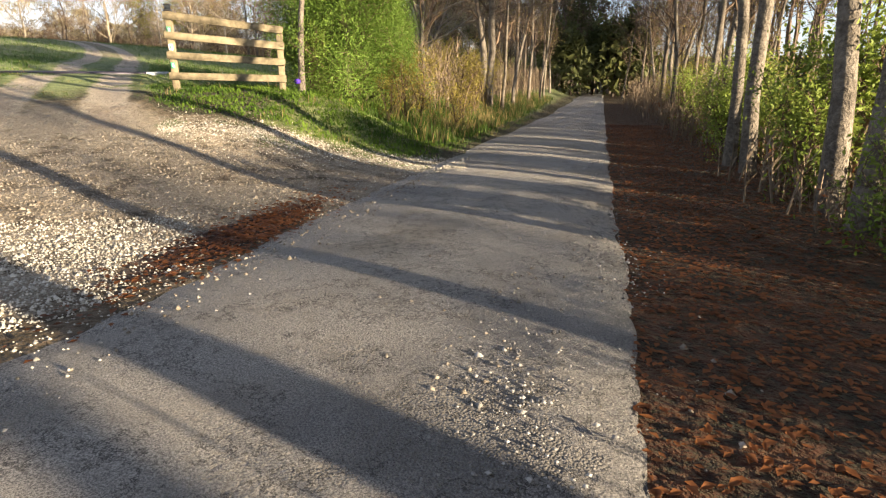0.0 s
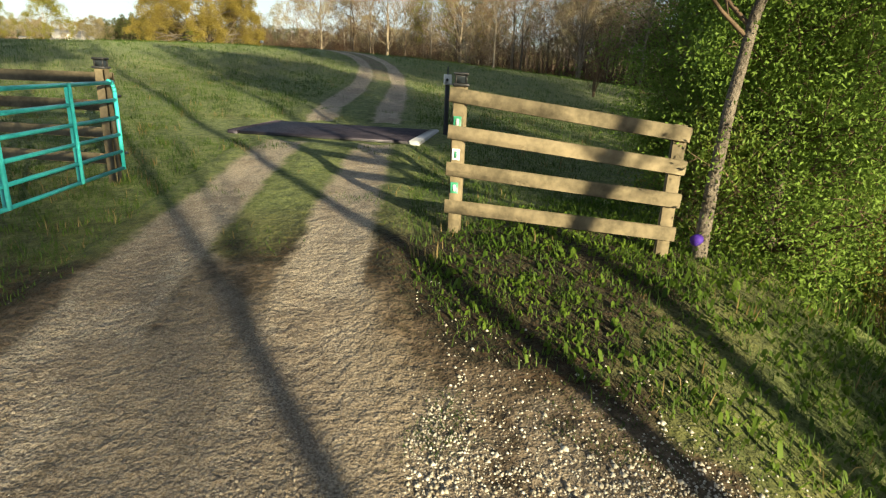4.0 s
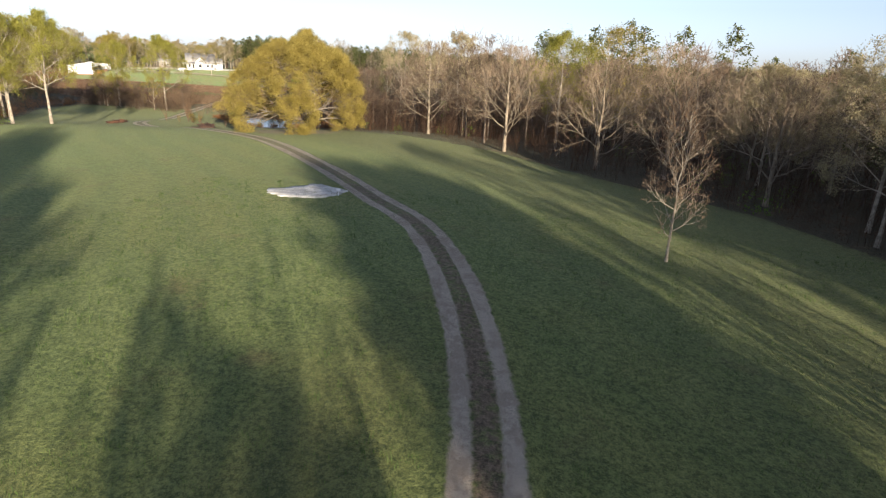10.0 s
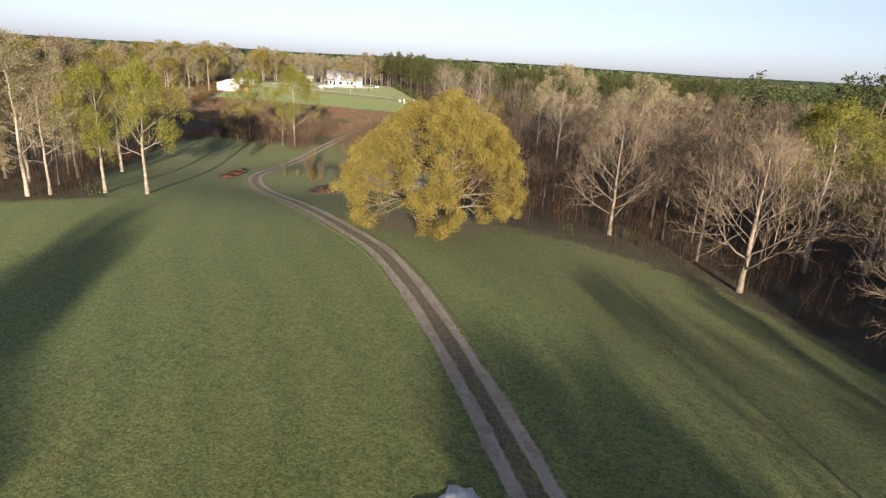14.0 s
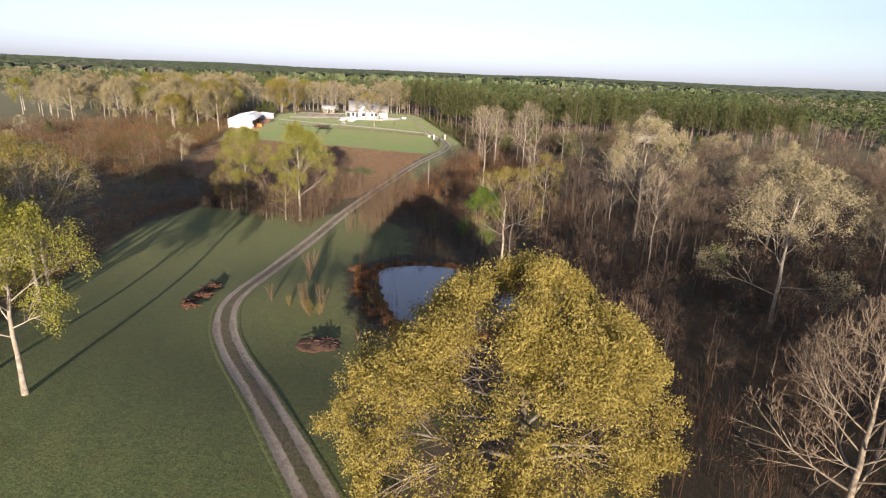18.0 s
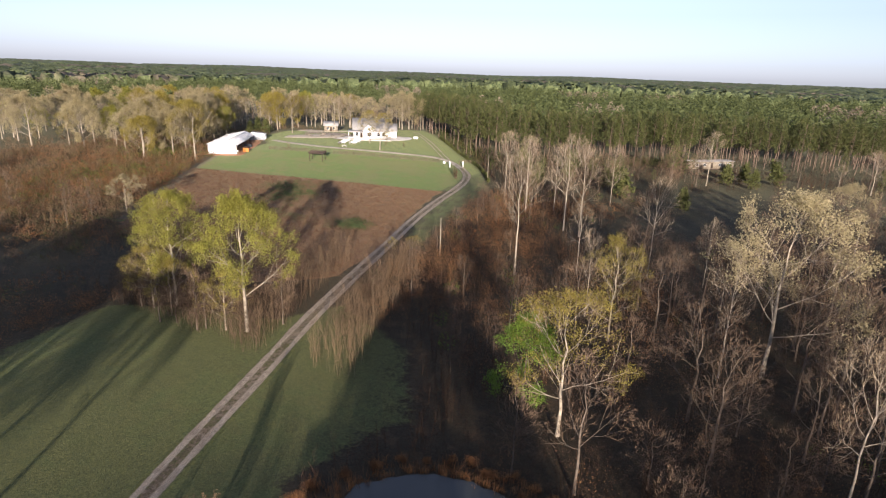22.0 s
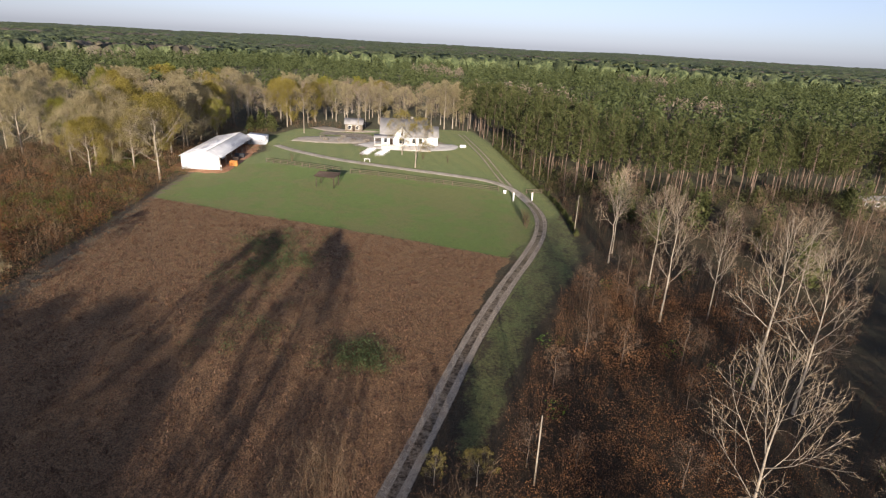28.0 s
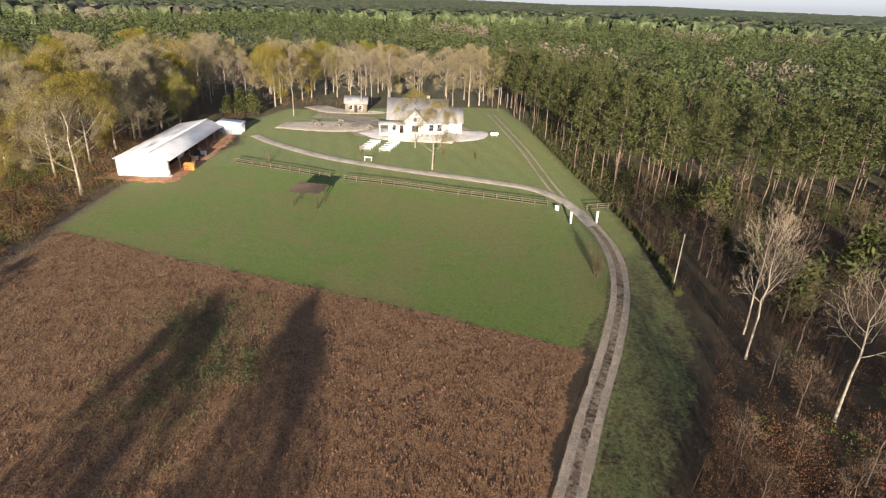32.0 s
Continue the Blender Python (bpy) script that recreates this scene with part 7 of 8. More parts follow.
def keypad_post():
    z = h1(1.02, 9.03)
    ob = thing("keypad_post", "black post with a white box on top beside the cattle guard", "post")
    part("post", Geo().box((1.02, 9.03, z + 0.5), (0.09, 0.09, 1.2), 10, 0.008), BLACK, ob)
    b = part("box", Geo().box((1.02, 9.03, z + 1.2), (0.16, 0.14, 0.22), 10, 0.012), WHITE, ob, "white box")
    part("dial", Geo().tube((1.01, 8.955, z + 1.2), (1.01, 8.945, z + 1.2), 0.03, 0.03, 10), BLACK, b)
    part("stem", Geo().tube((1.02, 9.03, z + 1.31), (1.02, 9.03, z + 1.48), 0.02, 0.015, 6), BLACK, ob)
keypad_post()

def small_sign(x, y):
    z = h1(x, y)
    ob = thing("small_sign", "small white sign on a thin stake in the grass", "sign", "", pose(x, y, z))
    part("stake", Geo().box((0, 0, 0.22), (0.04, 0.03, 0.55), 0, 0.004), WHITE, ob)
    part("board", Geo().box((0, -0.02, 0.5), (0.36, 0.02, 0.2), 0, 0.004), WHITE, ob)
small_sign(-17.07, 58.4)

def slim_pole(x, y, tall, r, lean, mat, label, bar=False):
    ob = thing("utility_pole", label, "pole", "poles", pose(x, y, h1(x, y) - 0.3, lean, lean * 0.5, 0))
    part("shaft", Geo().tube((0, 0, 0), (0, 0, tall + 0.3), r, r * 0.7, 8), mat, ob, smooth=True)
    if bar:
        part("crossarm", Geo().box((0, 0, tall - 0.3), (1.6, 0.1, 0.12), 30, 0.01), WOOD_GREY, ob)
        for k in (-0.7, 0.7):
            part("insulator", Geo().tube((k * 0.86, k * 0.5, tall - 0.24), (k * 0.86, k * 0.5, tall - 0.08), 0.04, 0.03, 6), WHITE, ob)
    part("cap", Geo().tube((0, 0, tall + 0.3), (0, 0, tall + 0.36), r * 0.75, r * 0.5, 8), mat, ob)
slim_pole(26.4, 26.2, 9.0, 0.06, 2.0, WOOD_GREY, "thin pale leaning pole beside the road")
slim_pole(-117.1, 273.0, 8.3, 0.11, 1.0, WOOD_GREY, "grey wooden utility pole by the verge")
slim_pole(-96.3, 202.4, 7.2, 0.09, -2.0, WOOD_GREY, "slim grey pole standing in the thicket")
slim_pole(-188.9, 357.0, 7.0, 0.1, 0.0, WOOD_GREY, "grey pole with crossarm behind the house", True)

def heap(name, x, y, wide, tall, pieces, mat, label, category, length):
    ob = thing(name, label, category)
    z = h1(x, y)
    r = random.Random(int(x))
    n = 14
    g = Geo(); w = np.arange(n) * 6.2832 / n
    rr = np.random.default_rng(8)
    rings = [np.stack([np.cos(w) * wide / 2 * f * rr.uniform(0.85, 1.15, n), np.sin(w) * wide / 2.4 * f * rr.uniform(0.85, 1.15, n), tall * h * rr.uniform(0.8, 1.1, n) - 0.08], 1) for f, h in ((1.05, 0.0), (0.8, 0.5), (0.4, 0.85))]
    k = np.arange(n); j = (k + 1) % n
    g.add(np.concatenate(rings + [[(0, 0, tall)]]) + (x, y, z), np.stack([k + 2 * n, j + 2 * n, np.full(n, 3 * n)], 1), np.concatenate([np.stack([k + a * n, j + a * n, j + a * n + n, k + a * n + n], 1) for a in (0, 1)]))
    part("mound", g, mat, ob)
    for i in range(pieces):
        a, e = r.uniform(0, 6.28), r.uniform(-0.2, 0.16)
        c = np.array((x + r.gauss(0, wide * 0.2), y + r.gauss(0, wide * 0.17), z + tall * r.uniform(0.4, 0.95)))
        d = np.array((math.cos(a), math.sin(a), e)) * length * r.uniform(0.4, 1.0) / 2
        rad = r.uniform(0.04, 0.12)
        part("branch", Geo().tube(c - d, c + d, rad, rad * 0.6, 6), mat, ob, smooth=True)
heap("burn_pile", -63.6, 115.6, 3.4, 0.75, 26, ASH, "charred dark brush pile on the grass", "brush pile", 1.6)
for i in range(5):
    heap("log_pile", -84.6 - 0.78 * i + (0.35, -0.3, 0.2, -0.25, 0.1)[i], 116.9 + 1.72 * i + (0.2, -0.4, 0.3, -0.2, 0.1)[i], (2.6, 1.9, 2.8, 2.1, 2.4)[i], (0.45, 0.35, 0.6, 0.4, 0.55)[i], 11, LOGW, "rotting logs and reddish branches heaped in the meadow", "log pile", 2.0)
tagged(part("paint_mark", Geo().tube((3.40, 1.25, -0.07), (3.46, 1.31, -0.07), 0.055, 0.055, 12), PURPLE), "round purple paint mark on a tree trunk", "paint mark")

# ---- the barn ----
def frame_at(x, y, z, ang):
    return pose(x, y, z, 0, 0, ang)

def barn():
    # local x along the gable front, y along the building, z up
    ang = math.degrees(math.atan2(5.6, 8.1))
    z = h1(-212, 262) - 0.1
    ob = thing("barn", "long white metal barn with open bays along one side", "barn", "", frame_at(-216.4, 253.8, z, ang))
    W, L, EL, ER, RX, RZ = 9.9, 32.0, 3.5, 3.2, 6.4, 4.75
    def gable(y, name):
        g = Geo()
        t = 0.12
        ring = [(0, 0), (W - 0.25, 0), (W - 0.25, ER + 0.06), (RX, RZ - 0.08), (0, EL)]
        v = [(x, y, zz) for x, zz in ring] + [(x, y + t, zz) for x, zz in ring]
        n = len(ring)
        g.add(v, [(0, 1, 2), (0, 2, 3), (0, 3, 4), (5, 7, 6), (5, 8, 7), (5, 9, 8)], [(i, (i + 1) % n, (i + 1) % n + n, i + n) for i in range(n)])
        part(name, g, METAL_WHITE, ob, "white ribbed metal wall")
    gable(0, "front_wall"); gable(L - 0.12, "back_wall")
    part("side_wall", Geo().box((0.06, L / 2, EL / 2), (0.12, L - 0.25, EL)), METAL_WHITE, ob)
    part("inner_wall", Geo().box((W - 3.05, L / 2, 1.75), (0.1, L - 0.25, 3.5)), DARKWOOD, ob)
    rib = mesh_of("rib", Geo().box((0, 0, EL / 2), (0.05, 0.05, EL - 0.1)), METAL_WHITE)
    for i in range(13):
        o = part("rib", rib, METAL_WHITE, ob); o.matrix_basis = pose(0.4 + i * 0.75, -0.02, 0.02)
    for k in range(4):
        y = 3 + k * 7.6
        part("bay_door", Geo().box((W - 2.97, y + 2.6, 1.35), (0.06, 3.4, 2.7), 0, 0.01), (DARKWOOD, METAL_WHITE, DARKWOOD, METAL_GREY)[k], ob)
    post = mesh_of("post", Geo().box((0, 0, ER / 2), (0.16, 0.16, ER), 0, 0.01), WOOD_GREY)
    for k in range(7):
        o = part("post", post, WOOD_GREY, ob); o.matrix_basis = pose(W - 0.15, 0.2 + k * (L - 0.4) / 6, 0)
    def slope(name, x0, z0, x1, z1, mat):
        d = math.hypot(x1 - x0, z1 - z0)
        tilt = Matrix.Rotation(-math.atan2(z1 - z0, x1 - x0), 4, "Y")
        roof = part(name, Geo().box(((x0 + x1) / 2, L / 2, (z0 + z1) / 2), (d, L + 0.8, 0.07), 0, 0.0, tilt), mat, ob)
        seam = mesh_of("seam", Geo().box((0, 0, 0), (d, 0.05, 0.05), 0, 0.0, tilt), mat)
        for i in range(33):
            o = part("seam", seam, mat, roof); o.matrix_basis = pose((x0 + x1) / 2, i * 1.0, (z0 + z1) / 2 + 0.045)
    # one roof metal in two tones: the bay-side slope's shade is in its greyer colour
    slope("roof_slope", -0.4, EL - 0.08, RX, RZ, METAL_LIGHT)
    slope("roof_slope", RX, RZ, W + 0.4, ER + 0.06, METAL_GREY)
    part("ridge_cap", Geo().box((RX, L / 2, RZ + 0.07), (0.35, L + 0.8, 0.05), 0, 0.01), METAL_WHITE, ob)
    part("floor_slab", Geo().box((W - 1.5, L / 2, 0.03), (3.4, L, 0.12)), CONCRETE, ob)
    # lean-to shed behind
    sh = thing("shed", "small grey metal shed at the end of the barn", "shed", "", frame_at(-227.6, 284.4, h1(-228, 287) - 0.05, ang))
    part("wall", Geo().box((3.4, 2.4, 1.3), (5.2, 4.4, 2.6), 0, 0.02), METAL_GREY, sh)
    part("roof", Geo().box((3.4, 2.4, 2.75), (5.8, 5.0, 0.1), 0, 0.0, Matrix.Rotation(radians(5), 4, "Y")), METAL_WHITE, sh)
    for k in (1.2, 3.5):
        d = part("roller_door", Geo().box((6.03, k, 1.1), (0.05, 1.8, 2.1), 0, 0.01), METAL_WHITE, sh)
        part("handle", Geo().box((6.08, k, 0.5), (0.03, 0.2, 0.04)), BLACK, d)
    # things standing about the barn
    for i, (x, y, s, mat, name, label) in enumerate([(-209.2, 264.4, (2.0, 1.2, 1.3), ORANGE, "lumber_stack", "orange stack of boards beside the barn"), (-213.4, 268.6, (1.6, 1.0, 1.0), DARKWOOD, "crate", "dark wooden crate at the open bay"), (-215.6, 271.8, (2.6, 1.5, 1.1), BLACK, "utility_cart", "dark utility cart parked beside the barn")]):
        b = thing(name, label, name.split("_")[-1], "", pose(x, y, h1(x, y), 0, 0, ang))
        for k in range(4):
            part("board", Geo().box((0, 0, s[2] * (k + 0.5) / 4), (s[0], s[1], s[2] / 4 - 0.03), k * 1.5, 0.02), mat, b)
    t = thing("tractor", "red farm tractor behind the barn", "tractor", "", pose(-234.0, 291.0, h1(-234, 291), 0, 0, 30))
    part("hood", Geo().box((0.9, 0, 1.0), (1.5, 0.7, 0.7), 0, 0.08), RED, t)
    part("seat", Geo().box((-0.6, 0, 1.05), (0.6, 0.6, 0.5), 0, 0.06), BLACK, t)
    part("chassis", Geo().box((0.3, 0, 0.6), (2.6, 0.5, 0.3), 0, 0.03), BLACK, t)
    for x, r in ((-0.6, 0.7), (1.3, 0.42)):
        for s in (-1, 1):
            w = part("wheel", Geo().tube((x, s * 0.6, r), (x, s * 0.95, r), r, r, 16), BLACK, t)
            part("rim", Geo().tube((x, s * 0.94, r), (x, s * 0.97, r), r * 0.5, r * 0.5, 12), WHITE, w)
    # post with a meter box by the corner
    m = thing("meter_post", "short post with a pale box by the barn corner", "post", "", pose(-207.4, 258.9, h1(-207.4, 258.9)))
    part("post", Geo().box((0, 0, 0.7), (0.12, 0.12, 1.5), 0, 0.01), WOOD_GREY, m)
    part("box", Geo().box((0, -0.1, 1.3), (0.35, 0.15, 0.45), 0, 0.02), WHITE, m)
barn()

# ---- the house ----
def gable_roof(ob, x0, x1, y0, y1, z0, rise, over, along, mat):
    """Two slopes with a thickness, ridge along x or y, and white gable boards."""
    if along == "x":
        half, mid = (y1 - y0) / 2, (y0 + y1) / 2
        for s in (-1, 1):
            d = math.hypot(half + over, rise * (half + over) / half)
            a = math.atan2(rise, half)
            c = ((x0 + x1) / 2, mid + s * (half + over) / 2, z0 + rise - rise / half * (half + over) / 2 + 0.06)
            part("roof_slope", Geo().box(c, (x1 - x0 + 2 * over, d, 0.12), 0, 0.0, Matrix.Rotation(-s * a, 4, "X")), mat, ob)
        for x in (x0 + 0.06, x1 - 0.06):
            part("gable", Geo().add([(x - 0.06, y0, z0), (x - 0.06, y1, z0), (x - 0.06, mid, z0 + rise), (x + 0.06, y0, z0), (x + 0.06, y1, z0), (x + 0.06, mid, z0 + rise)], [(0, 2, 1), (3, 4, 5)], [(0, 1, 4, 3), (1, 2, 5, 4), (2, 0, 3, 5)]), WHITE, ob)
    else:
        half, mid = (x1 - x0) / 2, (x0 + x1) / 2
        for s in (-1, 1):
            d = math.hypot(half + over, rise * (half + over) / half)
            a = math.atan2(rise, half)
            c = (mid + s * (half + over) / 2, (y0 + y1) / 2, z0 + rise - rise / half * (half + over) / 2 + 0.06)
            part("roof_slope", Geo().box(c, (d, y1 - y0 + 2 * over, 0.12), 0, 0.0, Matrix.Rotation(s * a, 4, "Y")), mat, ob)
        y = y0 + 0.06
        part("gable", Geo().add([(x0, y - 0.06, z0), (x1, y - 0.06, z0), (mid, y - 0.06, z0 + rise), (x0, y + 0.06, z0), (x1, y + 0.06, z0), (mid, y + 0.06, z0 + rise)], [(0, 1, 2), (3, 5, 4)], [(0, 3, 4, 1), (1, 4, 5, 2), (2, 5, 3, 0)]), WHITE, ob)

def window(ob, x, y, z, w, h, side):
    """A white-framed sash window; side: the way it faces, f front or r right."""
    s = (lambda a, d, c: (a, d, c)) if side == "f" else (lambda a, d, c: (d, a, c))
    o = (lambda a, d: (x + a, y - d)) if side == "f" else (lambda a, d: (x + d, y + a))
    win = part("window", Geo().box((*o(0, 0.03), z), s(w + 0.16, 0.06, h + 0.16), 0, 0.01), WHITE, ob, "white sash window")
    for k in (-1, 1):
        part("pane", Geo().box((*o(0, 0.065), z + k * h / 4), s(w, 0.02, h / 2 - 0.04)), GLASS, win)
    part("sill", Geo().box((*o(0, 0.09), z - h / 2 - 0.08), s(w + 0.3, 0.14, 0.06), 0, 0.01), WHITE, win)

def house():
    ang = math.degrees(math.atan2(8.7, 12.5))
    z = h1(-186, 313)
    ob = thing("house", "white farmhouse with grey shingle gables and porch", "house", "", frame_at(-192.2, 307.0, z, ang))
    L, D, E = 14.0, 9.0, 3.1
    part("wall", Geo().box((L / 2, D / 2, E / 2 - 0.2), (L, D, E + 0.4), 0, 0.0), WHITE, ob, "white clapboard walls")
    clap = mesh_of("clapboard", Geo().box((0, 0, 0), (L + 0.03, 0.02, 0.03)), WHITE)
    for i in range(14):
        o = part("clapboard", clap, WHITE, ob); o.matrix_basis = pose(L / 2, -0.01, 0.2 + i * 0.21)
    gable_roof(ob, 0, L, -0.4, D, E, 4.6, 0.5, "x", SHINGLE)
    # front cross gable and side wing
    part("wing_wall", Geo().box((6.4, -0.7, E / 2 - 0.2), (4.6, 1.5, E + 0.4)), WHITE, ob)
    gable_roof(ob, 3.6, 9.2, -1.45, 4.0, E, 2.7, 0.35, "y", SHINGLE)
    part("side_wing", Geo().box((L + 1.9, 5.0, 1.3), (3.8, 6.2, 3.0)), WHITE, ob)
    gable_roof(ob, L - 0.5, L + 3.8, 1.9, 8.1, 2.75, 2.8, 0.35, "x", SHINGLE)
    for x in (10.3, 12.3):
        window(ob, x, -0.0, 1.6, 1.0, 1.5, "f")
    window(ob, 6.4, -1.45, 1.6, 1.5, 1.5, "f"); window(ob, 1.4, 0, 1.6, 0.9, 1.5, "f")
    window(ob, 6.4, -1.45, 3.75, 0.7, 0.8, "f")
    for y in (3.6, 6.4):
        window(ob, L + 3.8, y, 1.5, 0.9, 1.4, "r")
    d = part("door", Geo().box((3.2, -0.04, 1.05), (1.0, 0.07, 2.1), 0, 0.01), DARKWOOD, ob, "dark front door")
    part("knob", Geo().tube((3.6, -0.08, 1.0), (3.6, -0.14, 1.0), 0.035, 0.03, 8), STEEL, d)
    part("porch_floor", Geo().box((1.6, -1.6, 0.05), (7.4, 3.0, 0.3), 0, 0.02), CONCRETE, ob)
    part("porch_roof", Geo().box((0.9, -1.5, 2.95), (6.2, 3.3, 0.12), 0, 0.0, Matrix.Rotation(radians(12), 4, "X")), SHINGLE, ob)
    for x in (-1.9, 0.2, 2.0, 3.8):
        part("porch_post", Geo().box((x, -2.85, 1.35), (0.18, 0.18, 2.6), 0, 0.015), WHITE, ob)
    ch = part("chimney", Geo().box((9.5, 5.6, 6.9), (0.7, 0.7, 2.4), 0, 0.02), CONCRETE, ob)
    part("chimney_cap", Geo().box((9.5, 5.6, 8.15), (0.9, 0.9, 0.12), 0, 0.02), CONCRETE, ch)
    tagged(part("patio", Geo().box((-183.2, 307.6, h1(-183, 307.5) + 0.02), (15.0, 5.0, 0.5), ang, 0.03), CONCRETE), "pale concrete patio before the house", "patio", kind="structure")
    # guest cottage behind the trees
    z2 = h1(-214, 322)
    ct = thing("cottage", "small weathered cottage behind the bare trees", "cottage", "", frame_at(-219, 321.5, z2, ang))
    part("wall", Geo().box((3, 2.2, 1.3), (6, 4.4, 2.8)), WOOD_GREY, ct)
    gable_roof(ct, 0, 6, 0, 4.4, 2.7, 1.6, 0.4, "x", SHINGLE)
    window(ct, 1.6, 0, 1.4, 0.9, 1.2, "f"); window(ct, 4.4, 0, 1.4, 0.9, 1.2, "f")
    part("door", Geo().box((3, -0.04, 1.0), (0.9, 0.06, 2.0)), DARKWOOD, ct)
house()

def mobile_home():
    ang = math.degrees(math.atan2(12.3, 14.0))
    ob = thing("mobile_home", "long grey mobile home at the edge of the clearing", "house", "", frame_at(-64.5, 338.9, h1(-58, 345), ang))
    part("wall", Geo().box((9, 2, 1.7), (18, 4, 2.6)), WOOD_GREY, ob)
    part("skirt", Geo().box((9, 2, 0.15), (17.8, 3.8, 0.6)), DARKWOOD, ob)
    part("roof", Geo().box((9, 2, 3.08), (18.6, 4.5, 0.16), 0, 0.04), SHINGLE, ob)
    for x in (2.2, 5.4, 12.0, 15.6):
        window(ob, x, 0, 1.9, 1.1, 0.9, "f")
    part("door", Geo().box((8.6, -0.03, 1.5), (0.9, 0.06, 2.0)), DARKWOOD, ob)
mobile_home()

# ---- pasture: fence, pavilion, benches, gate posts ----
def rail_fence(name, a, b, label):
    a, b = np.array(a), np.array(b)
    n = max(2, round(np.linalg.norm(b - a) / 2.45))
    ob = thing(name, label, "fence", "pasture fences")
    post = mesh_of("post", Geo().tube((0, 0, -0.2), (0, 0, 1.3), 0.075, 0.07, 7), FENCE_WOOD, True)
    pts = [a + (b - a) * i / n for i in range(n + 1)]
    for x, y in pts:
        o = part("post", post, FENCE_WOOD, ob); o.matrix_basis = pose(x, y, h1(x, y))
    for p, q in zip(pts, pts[1:]):
        for z in (0.35, 0.75, 1.15):
            u, v = np.array((*p, h1(*p) + z)), np.array((*q, h1(*q) + z))
            part("rail", Geo().tube(u, v, 0.055, 0.055, 5, False), FENCE_WOOD, ob)
rail_fence("rail_fence", (-204.8, 271.7), (-181.6, 275.3), "weathered brown wooden three-rail pasture fence by the barn")
rail_fence("rail_fence", (-178.8, 276.2), (-160.5, 283.6), "weathered brown wooden three-rail fence along the house drive")
rail_fence("rail_fence", (-160.5, 283.6), (-143.5, 291.4), "weathered brown wooden three-rail fence ending at the drive fork")

def pavilion():
    x, y = -176.4, 264.6
    ob = thing("pavilion", "dark wooden shade shelter standing in the pasture", "shelter", "", pose(x, y, h1(x, y), 0, 0, 22))
    for sx in (-1, 1):
        for sy in (-1, 1):
            part("post", Geo().box((sx * 2.2, sy * 1.6, 1.2), (0.16, 0.16, 2.7), 0, 0.012), DARKWOOD, ob)
            part("brace", Geo().tube((sx * 2.2, sy * 1.6, 1.7), (sx * 1.5, sy * 1.6, 2.4), 0.05, 0.05, 5), DARKWOOD, ob)
    for sy in (-1, 1):
        part("beam", Geo().box((0, sy * 1.6, 2.5), (5.0, 0.14, 0.2), 0, 0.01), DARKWOOD, ob)
    for i in range(9):
        part("rafter", Geo().box((-2.4 + i * 0.6, 0, 2.66), (0.08, 4.2, 0.14), 0, 0.0), DARKWOOD, ob)
    part("roof", Geo().box((0, 0, 2.8), (5.4, 4.4, 0.08), 0, 0.01, Matrix.Rotation(radians(4), 4, "X")), DARKWOOD, ob)
pavilion()

def benches():
    first = None
    w = np.array((0.82, 0.57)); n = np.array((-0.57, 0.82))
    for c in (np.array((-187.6, 292.8)), np.array((-183.6, 294.6))):
        for k in range(5):
            p = c + np.array((-0.40, 1.36)) * k
            m = pose(p[0], p[1], h1(*p), 0, 0, math.degrees(math.atan2(w[1], w[0])))
            if first is None:
                first = thing("bench", "white painted bench in rows on the lawn", "bench", "rows of benches", m)
                part("seat", Geo().box((0, 0, 0.44), (2.5, 0.36, 0.06), 0, 0.012), WHITE, first)
                part("backrest", Geo().box((0, 0.2, 0.72), (2.5, 0.05, 0.34), 0, 0.012, Matrix.Rotation(radians(-8), 4, "X")), WHITE, first)
                for sx in (-1.05, 0, 1.05):
                    part("leg", Geo().box((sx, 0, 0.2), (0.06, 0.32, 0.46), 0, 0.01), WHITE, first)
            else:
                copy_thing(first, m)
    t = thing("arch_table", "white timber table beside the drive", "table", "", pose(-182.6, 287.9, h1(-182.6, 287.9), 0, 0, 30))
    part("tabletop", Geo().box((0, 0, 0.8), (1.6, 0.8, 0.08), 0, 0.01), WHITE, t)
    for sx in (-0.7, 0.7):
        for sy in (-0.3, 0.3):
            part("leg", Geo().box((sx, sy, 0.38), (0.09, 0.09, 0.8)), WHITE, t)
benches()

for x, y in ((-133.9, 290.4), (-137.4, 287.2)):
    g = thing("gate_post", "stout pale gate post beside the drive", "post", "gate posts", pose(x, y, h1(x, y)))
    part("shaft", Geo().box((0, 0, 0.95), (0.36, 0.36, 2.1), 20, 0.02), WHITE, g)
    part("cap", Geo().box((0, 0, 2.04), (0.5, 0.5, 0.1), 20, 0.02), CONCRETE, g)
bx = thing("supply_box", "white box on the grass by the drive fork", "box", "", pose(-141.6, 291.2, h1(-141.6, 291.2)))
part("body", Geo().box((0, 0, 0.35), (0.7, 0.5, 0.7), 15, 0.03), WHITE, bx)
part("lid", Geo().box((0, 0, 0.73), (0.76, 0.56, 0.07), 15, 0.015), WHITE, bx)
tk = thing("propane_tank", "white rounded tank lying on the lawn", "tank", "", pose(-171.6, 322.6, h1(-171.6, 322.6), 0, 0, 40))
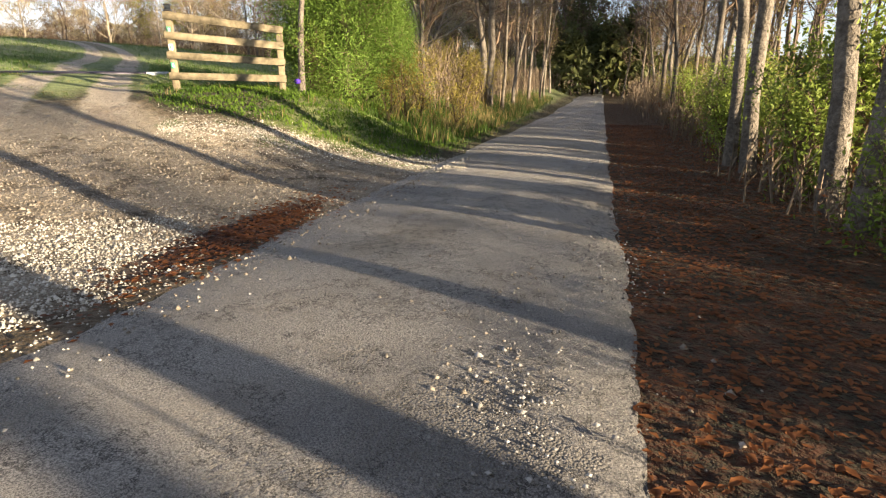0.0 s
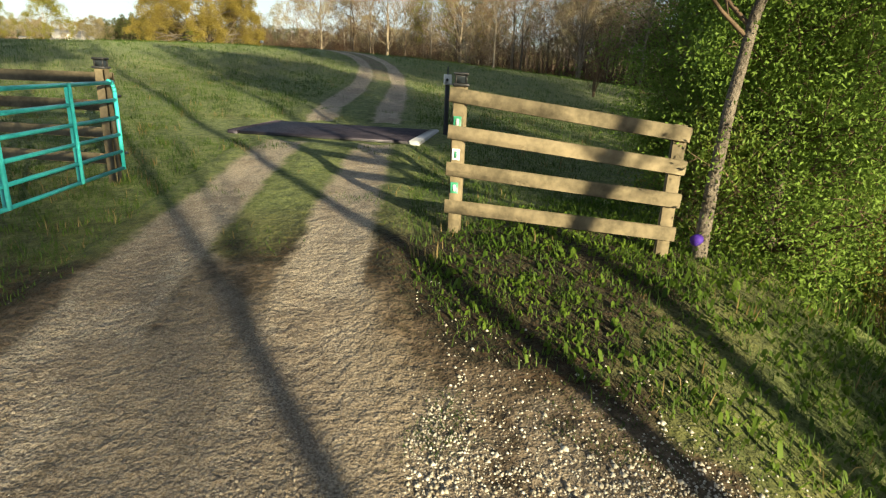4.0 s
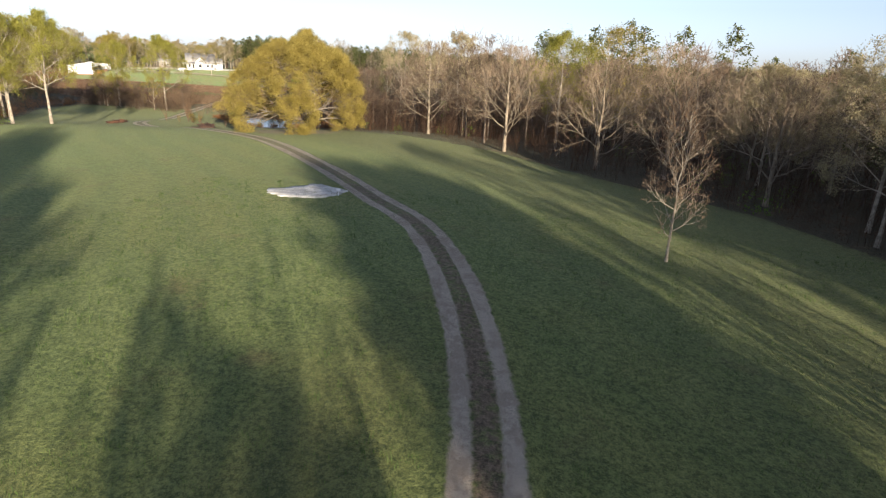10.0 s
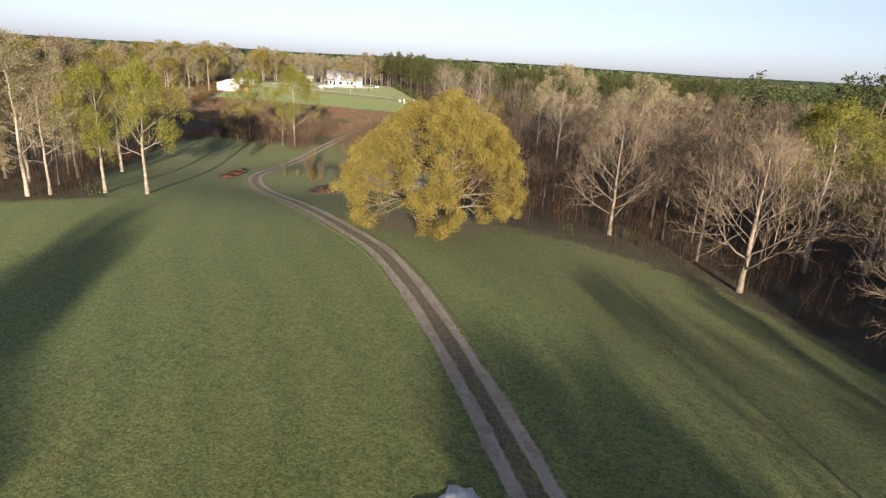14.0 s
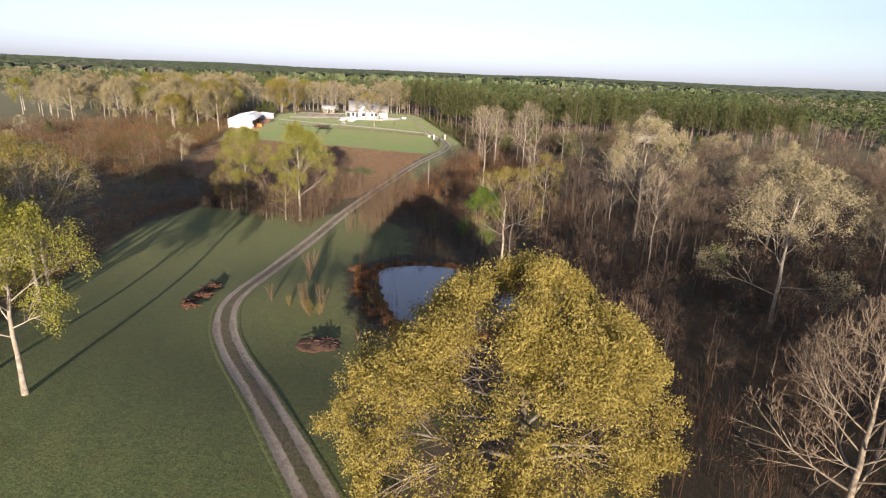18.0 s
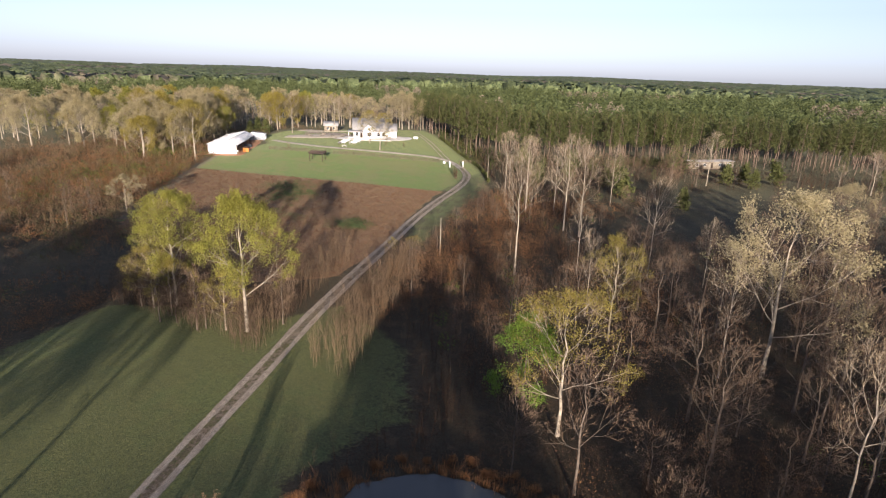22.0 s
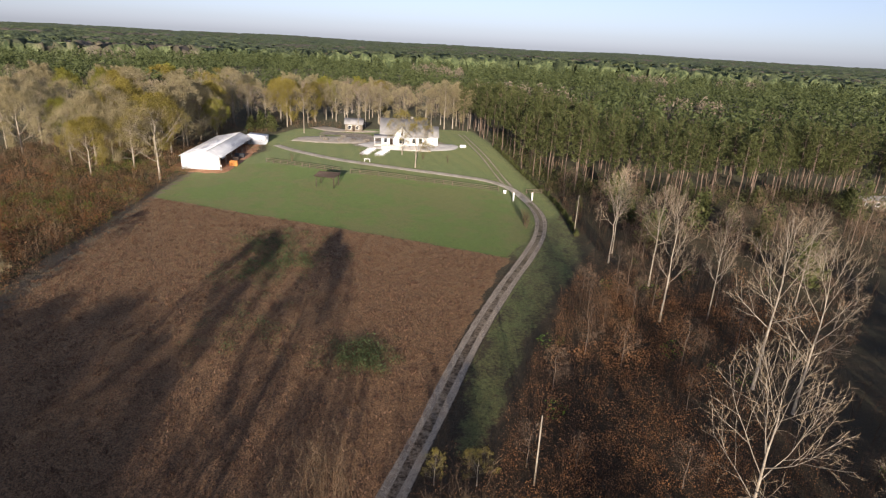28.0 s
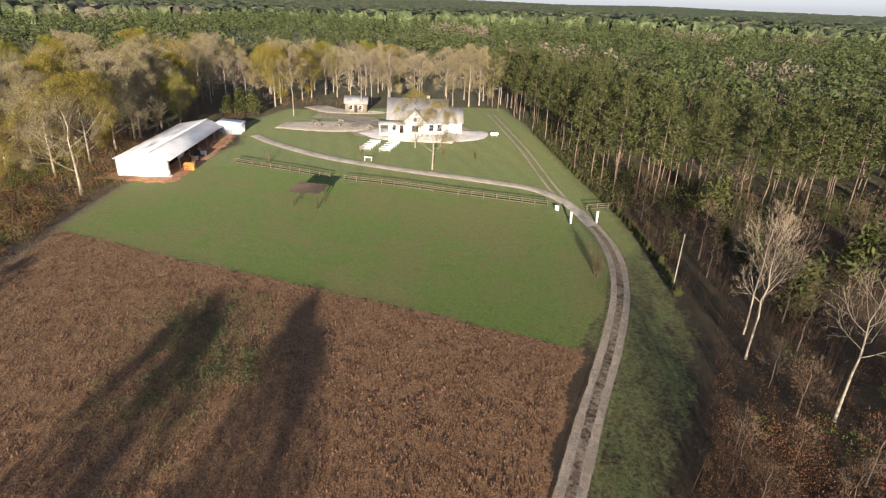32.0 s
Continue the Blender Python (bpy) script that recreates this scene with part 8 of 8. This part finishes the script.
part("shell", Geo().tube((-0.8, 0, 0.62), (0.8, 0, 0.62), 0.45, 0.45, 16), WHITE, tk, smooth=True)
for k in (-1, 1):
    part("end_cap", Geo().tube((k * 0.8, 0, 0.62), (k * 1.02, 0, 0.62), 0.45, 0.22, 16), WHITE, tk, smooth=True)
    part("foot", Geo().box((k * 0.6, 0, 0.1), (0.12, 0.6, 0.3)), CONCRETE, tk)

# picnic tables on the gravel court
first = None
for x, y, a in ((-212, 303.5, 10), (-207.5, 305.5, 40), (-203.5, 307.5, 70), (-210, 310.0, 20), (-199, 308.4, 0), (-216, 306.4, 55)):
    m = pose(x, y, h1(x, y), 0, 0, a)
    if first is None:
        first = thing("picnic_table", "grey wooden picnic table on pale gravel", "table", "picnic tables", m)
        part("tabletop", Geo().box((0, 0, 0.74), (1.8, 0.75, 0.06), 0, 0.01), WOOD_GREY, first)
        for s in (-1, 1):
            part("seat", Geo().box((0, s * 0.7, 0.44), (1.8, 0.28, 0.05), 0, 0.01), WOOD_GREY, first)
            part("leg", Geo().box((s * 0.65, 0, 0.36), (0.1, 1.5, 0.08), 0, 0.0), WOOD_GREY, first)
            part("leg", Geo().box((s * 0.65, 0, 0.36), (0.1, 0.12, 0.76), 0, 0.0), WOOD_GREY, first)
    else:
        copy_thing(first, m)

# clipped young hedge along the lane, with a wire fence post line
line, left = smooth_line([(-166, 331.5), (-149.5, 313), (-134, 296.8), (-124, 283.5), (-117, 271)], 1.7)
for i, (x, y) in enumerate(line):
    plant("hedge", float(x) + 0.8, float(y) + 0.6, 1.5 + 0.3 * math.sin(i * 2.3), 0, "small clipped evergreen in the lane hedge", "hedge")
for i, (x, y) in enumerate(((-127.4, 271.2), (-126.6, 270.4), (-172, 300), (-165.5, 303), (-186.5, 290.0), (-199.0, 275.6))):
    plant("sapling", x, y, (4.1, 3.4, 2.2, 2.4, 2.6, 2.8)[i])

rail_fence("rail_fence", (-137.3, 294.7), (-133.0, 299.5), "short grey rail fence beside the white gate posts")
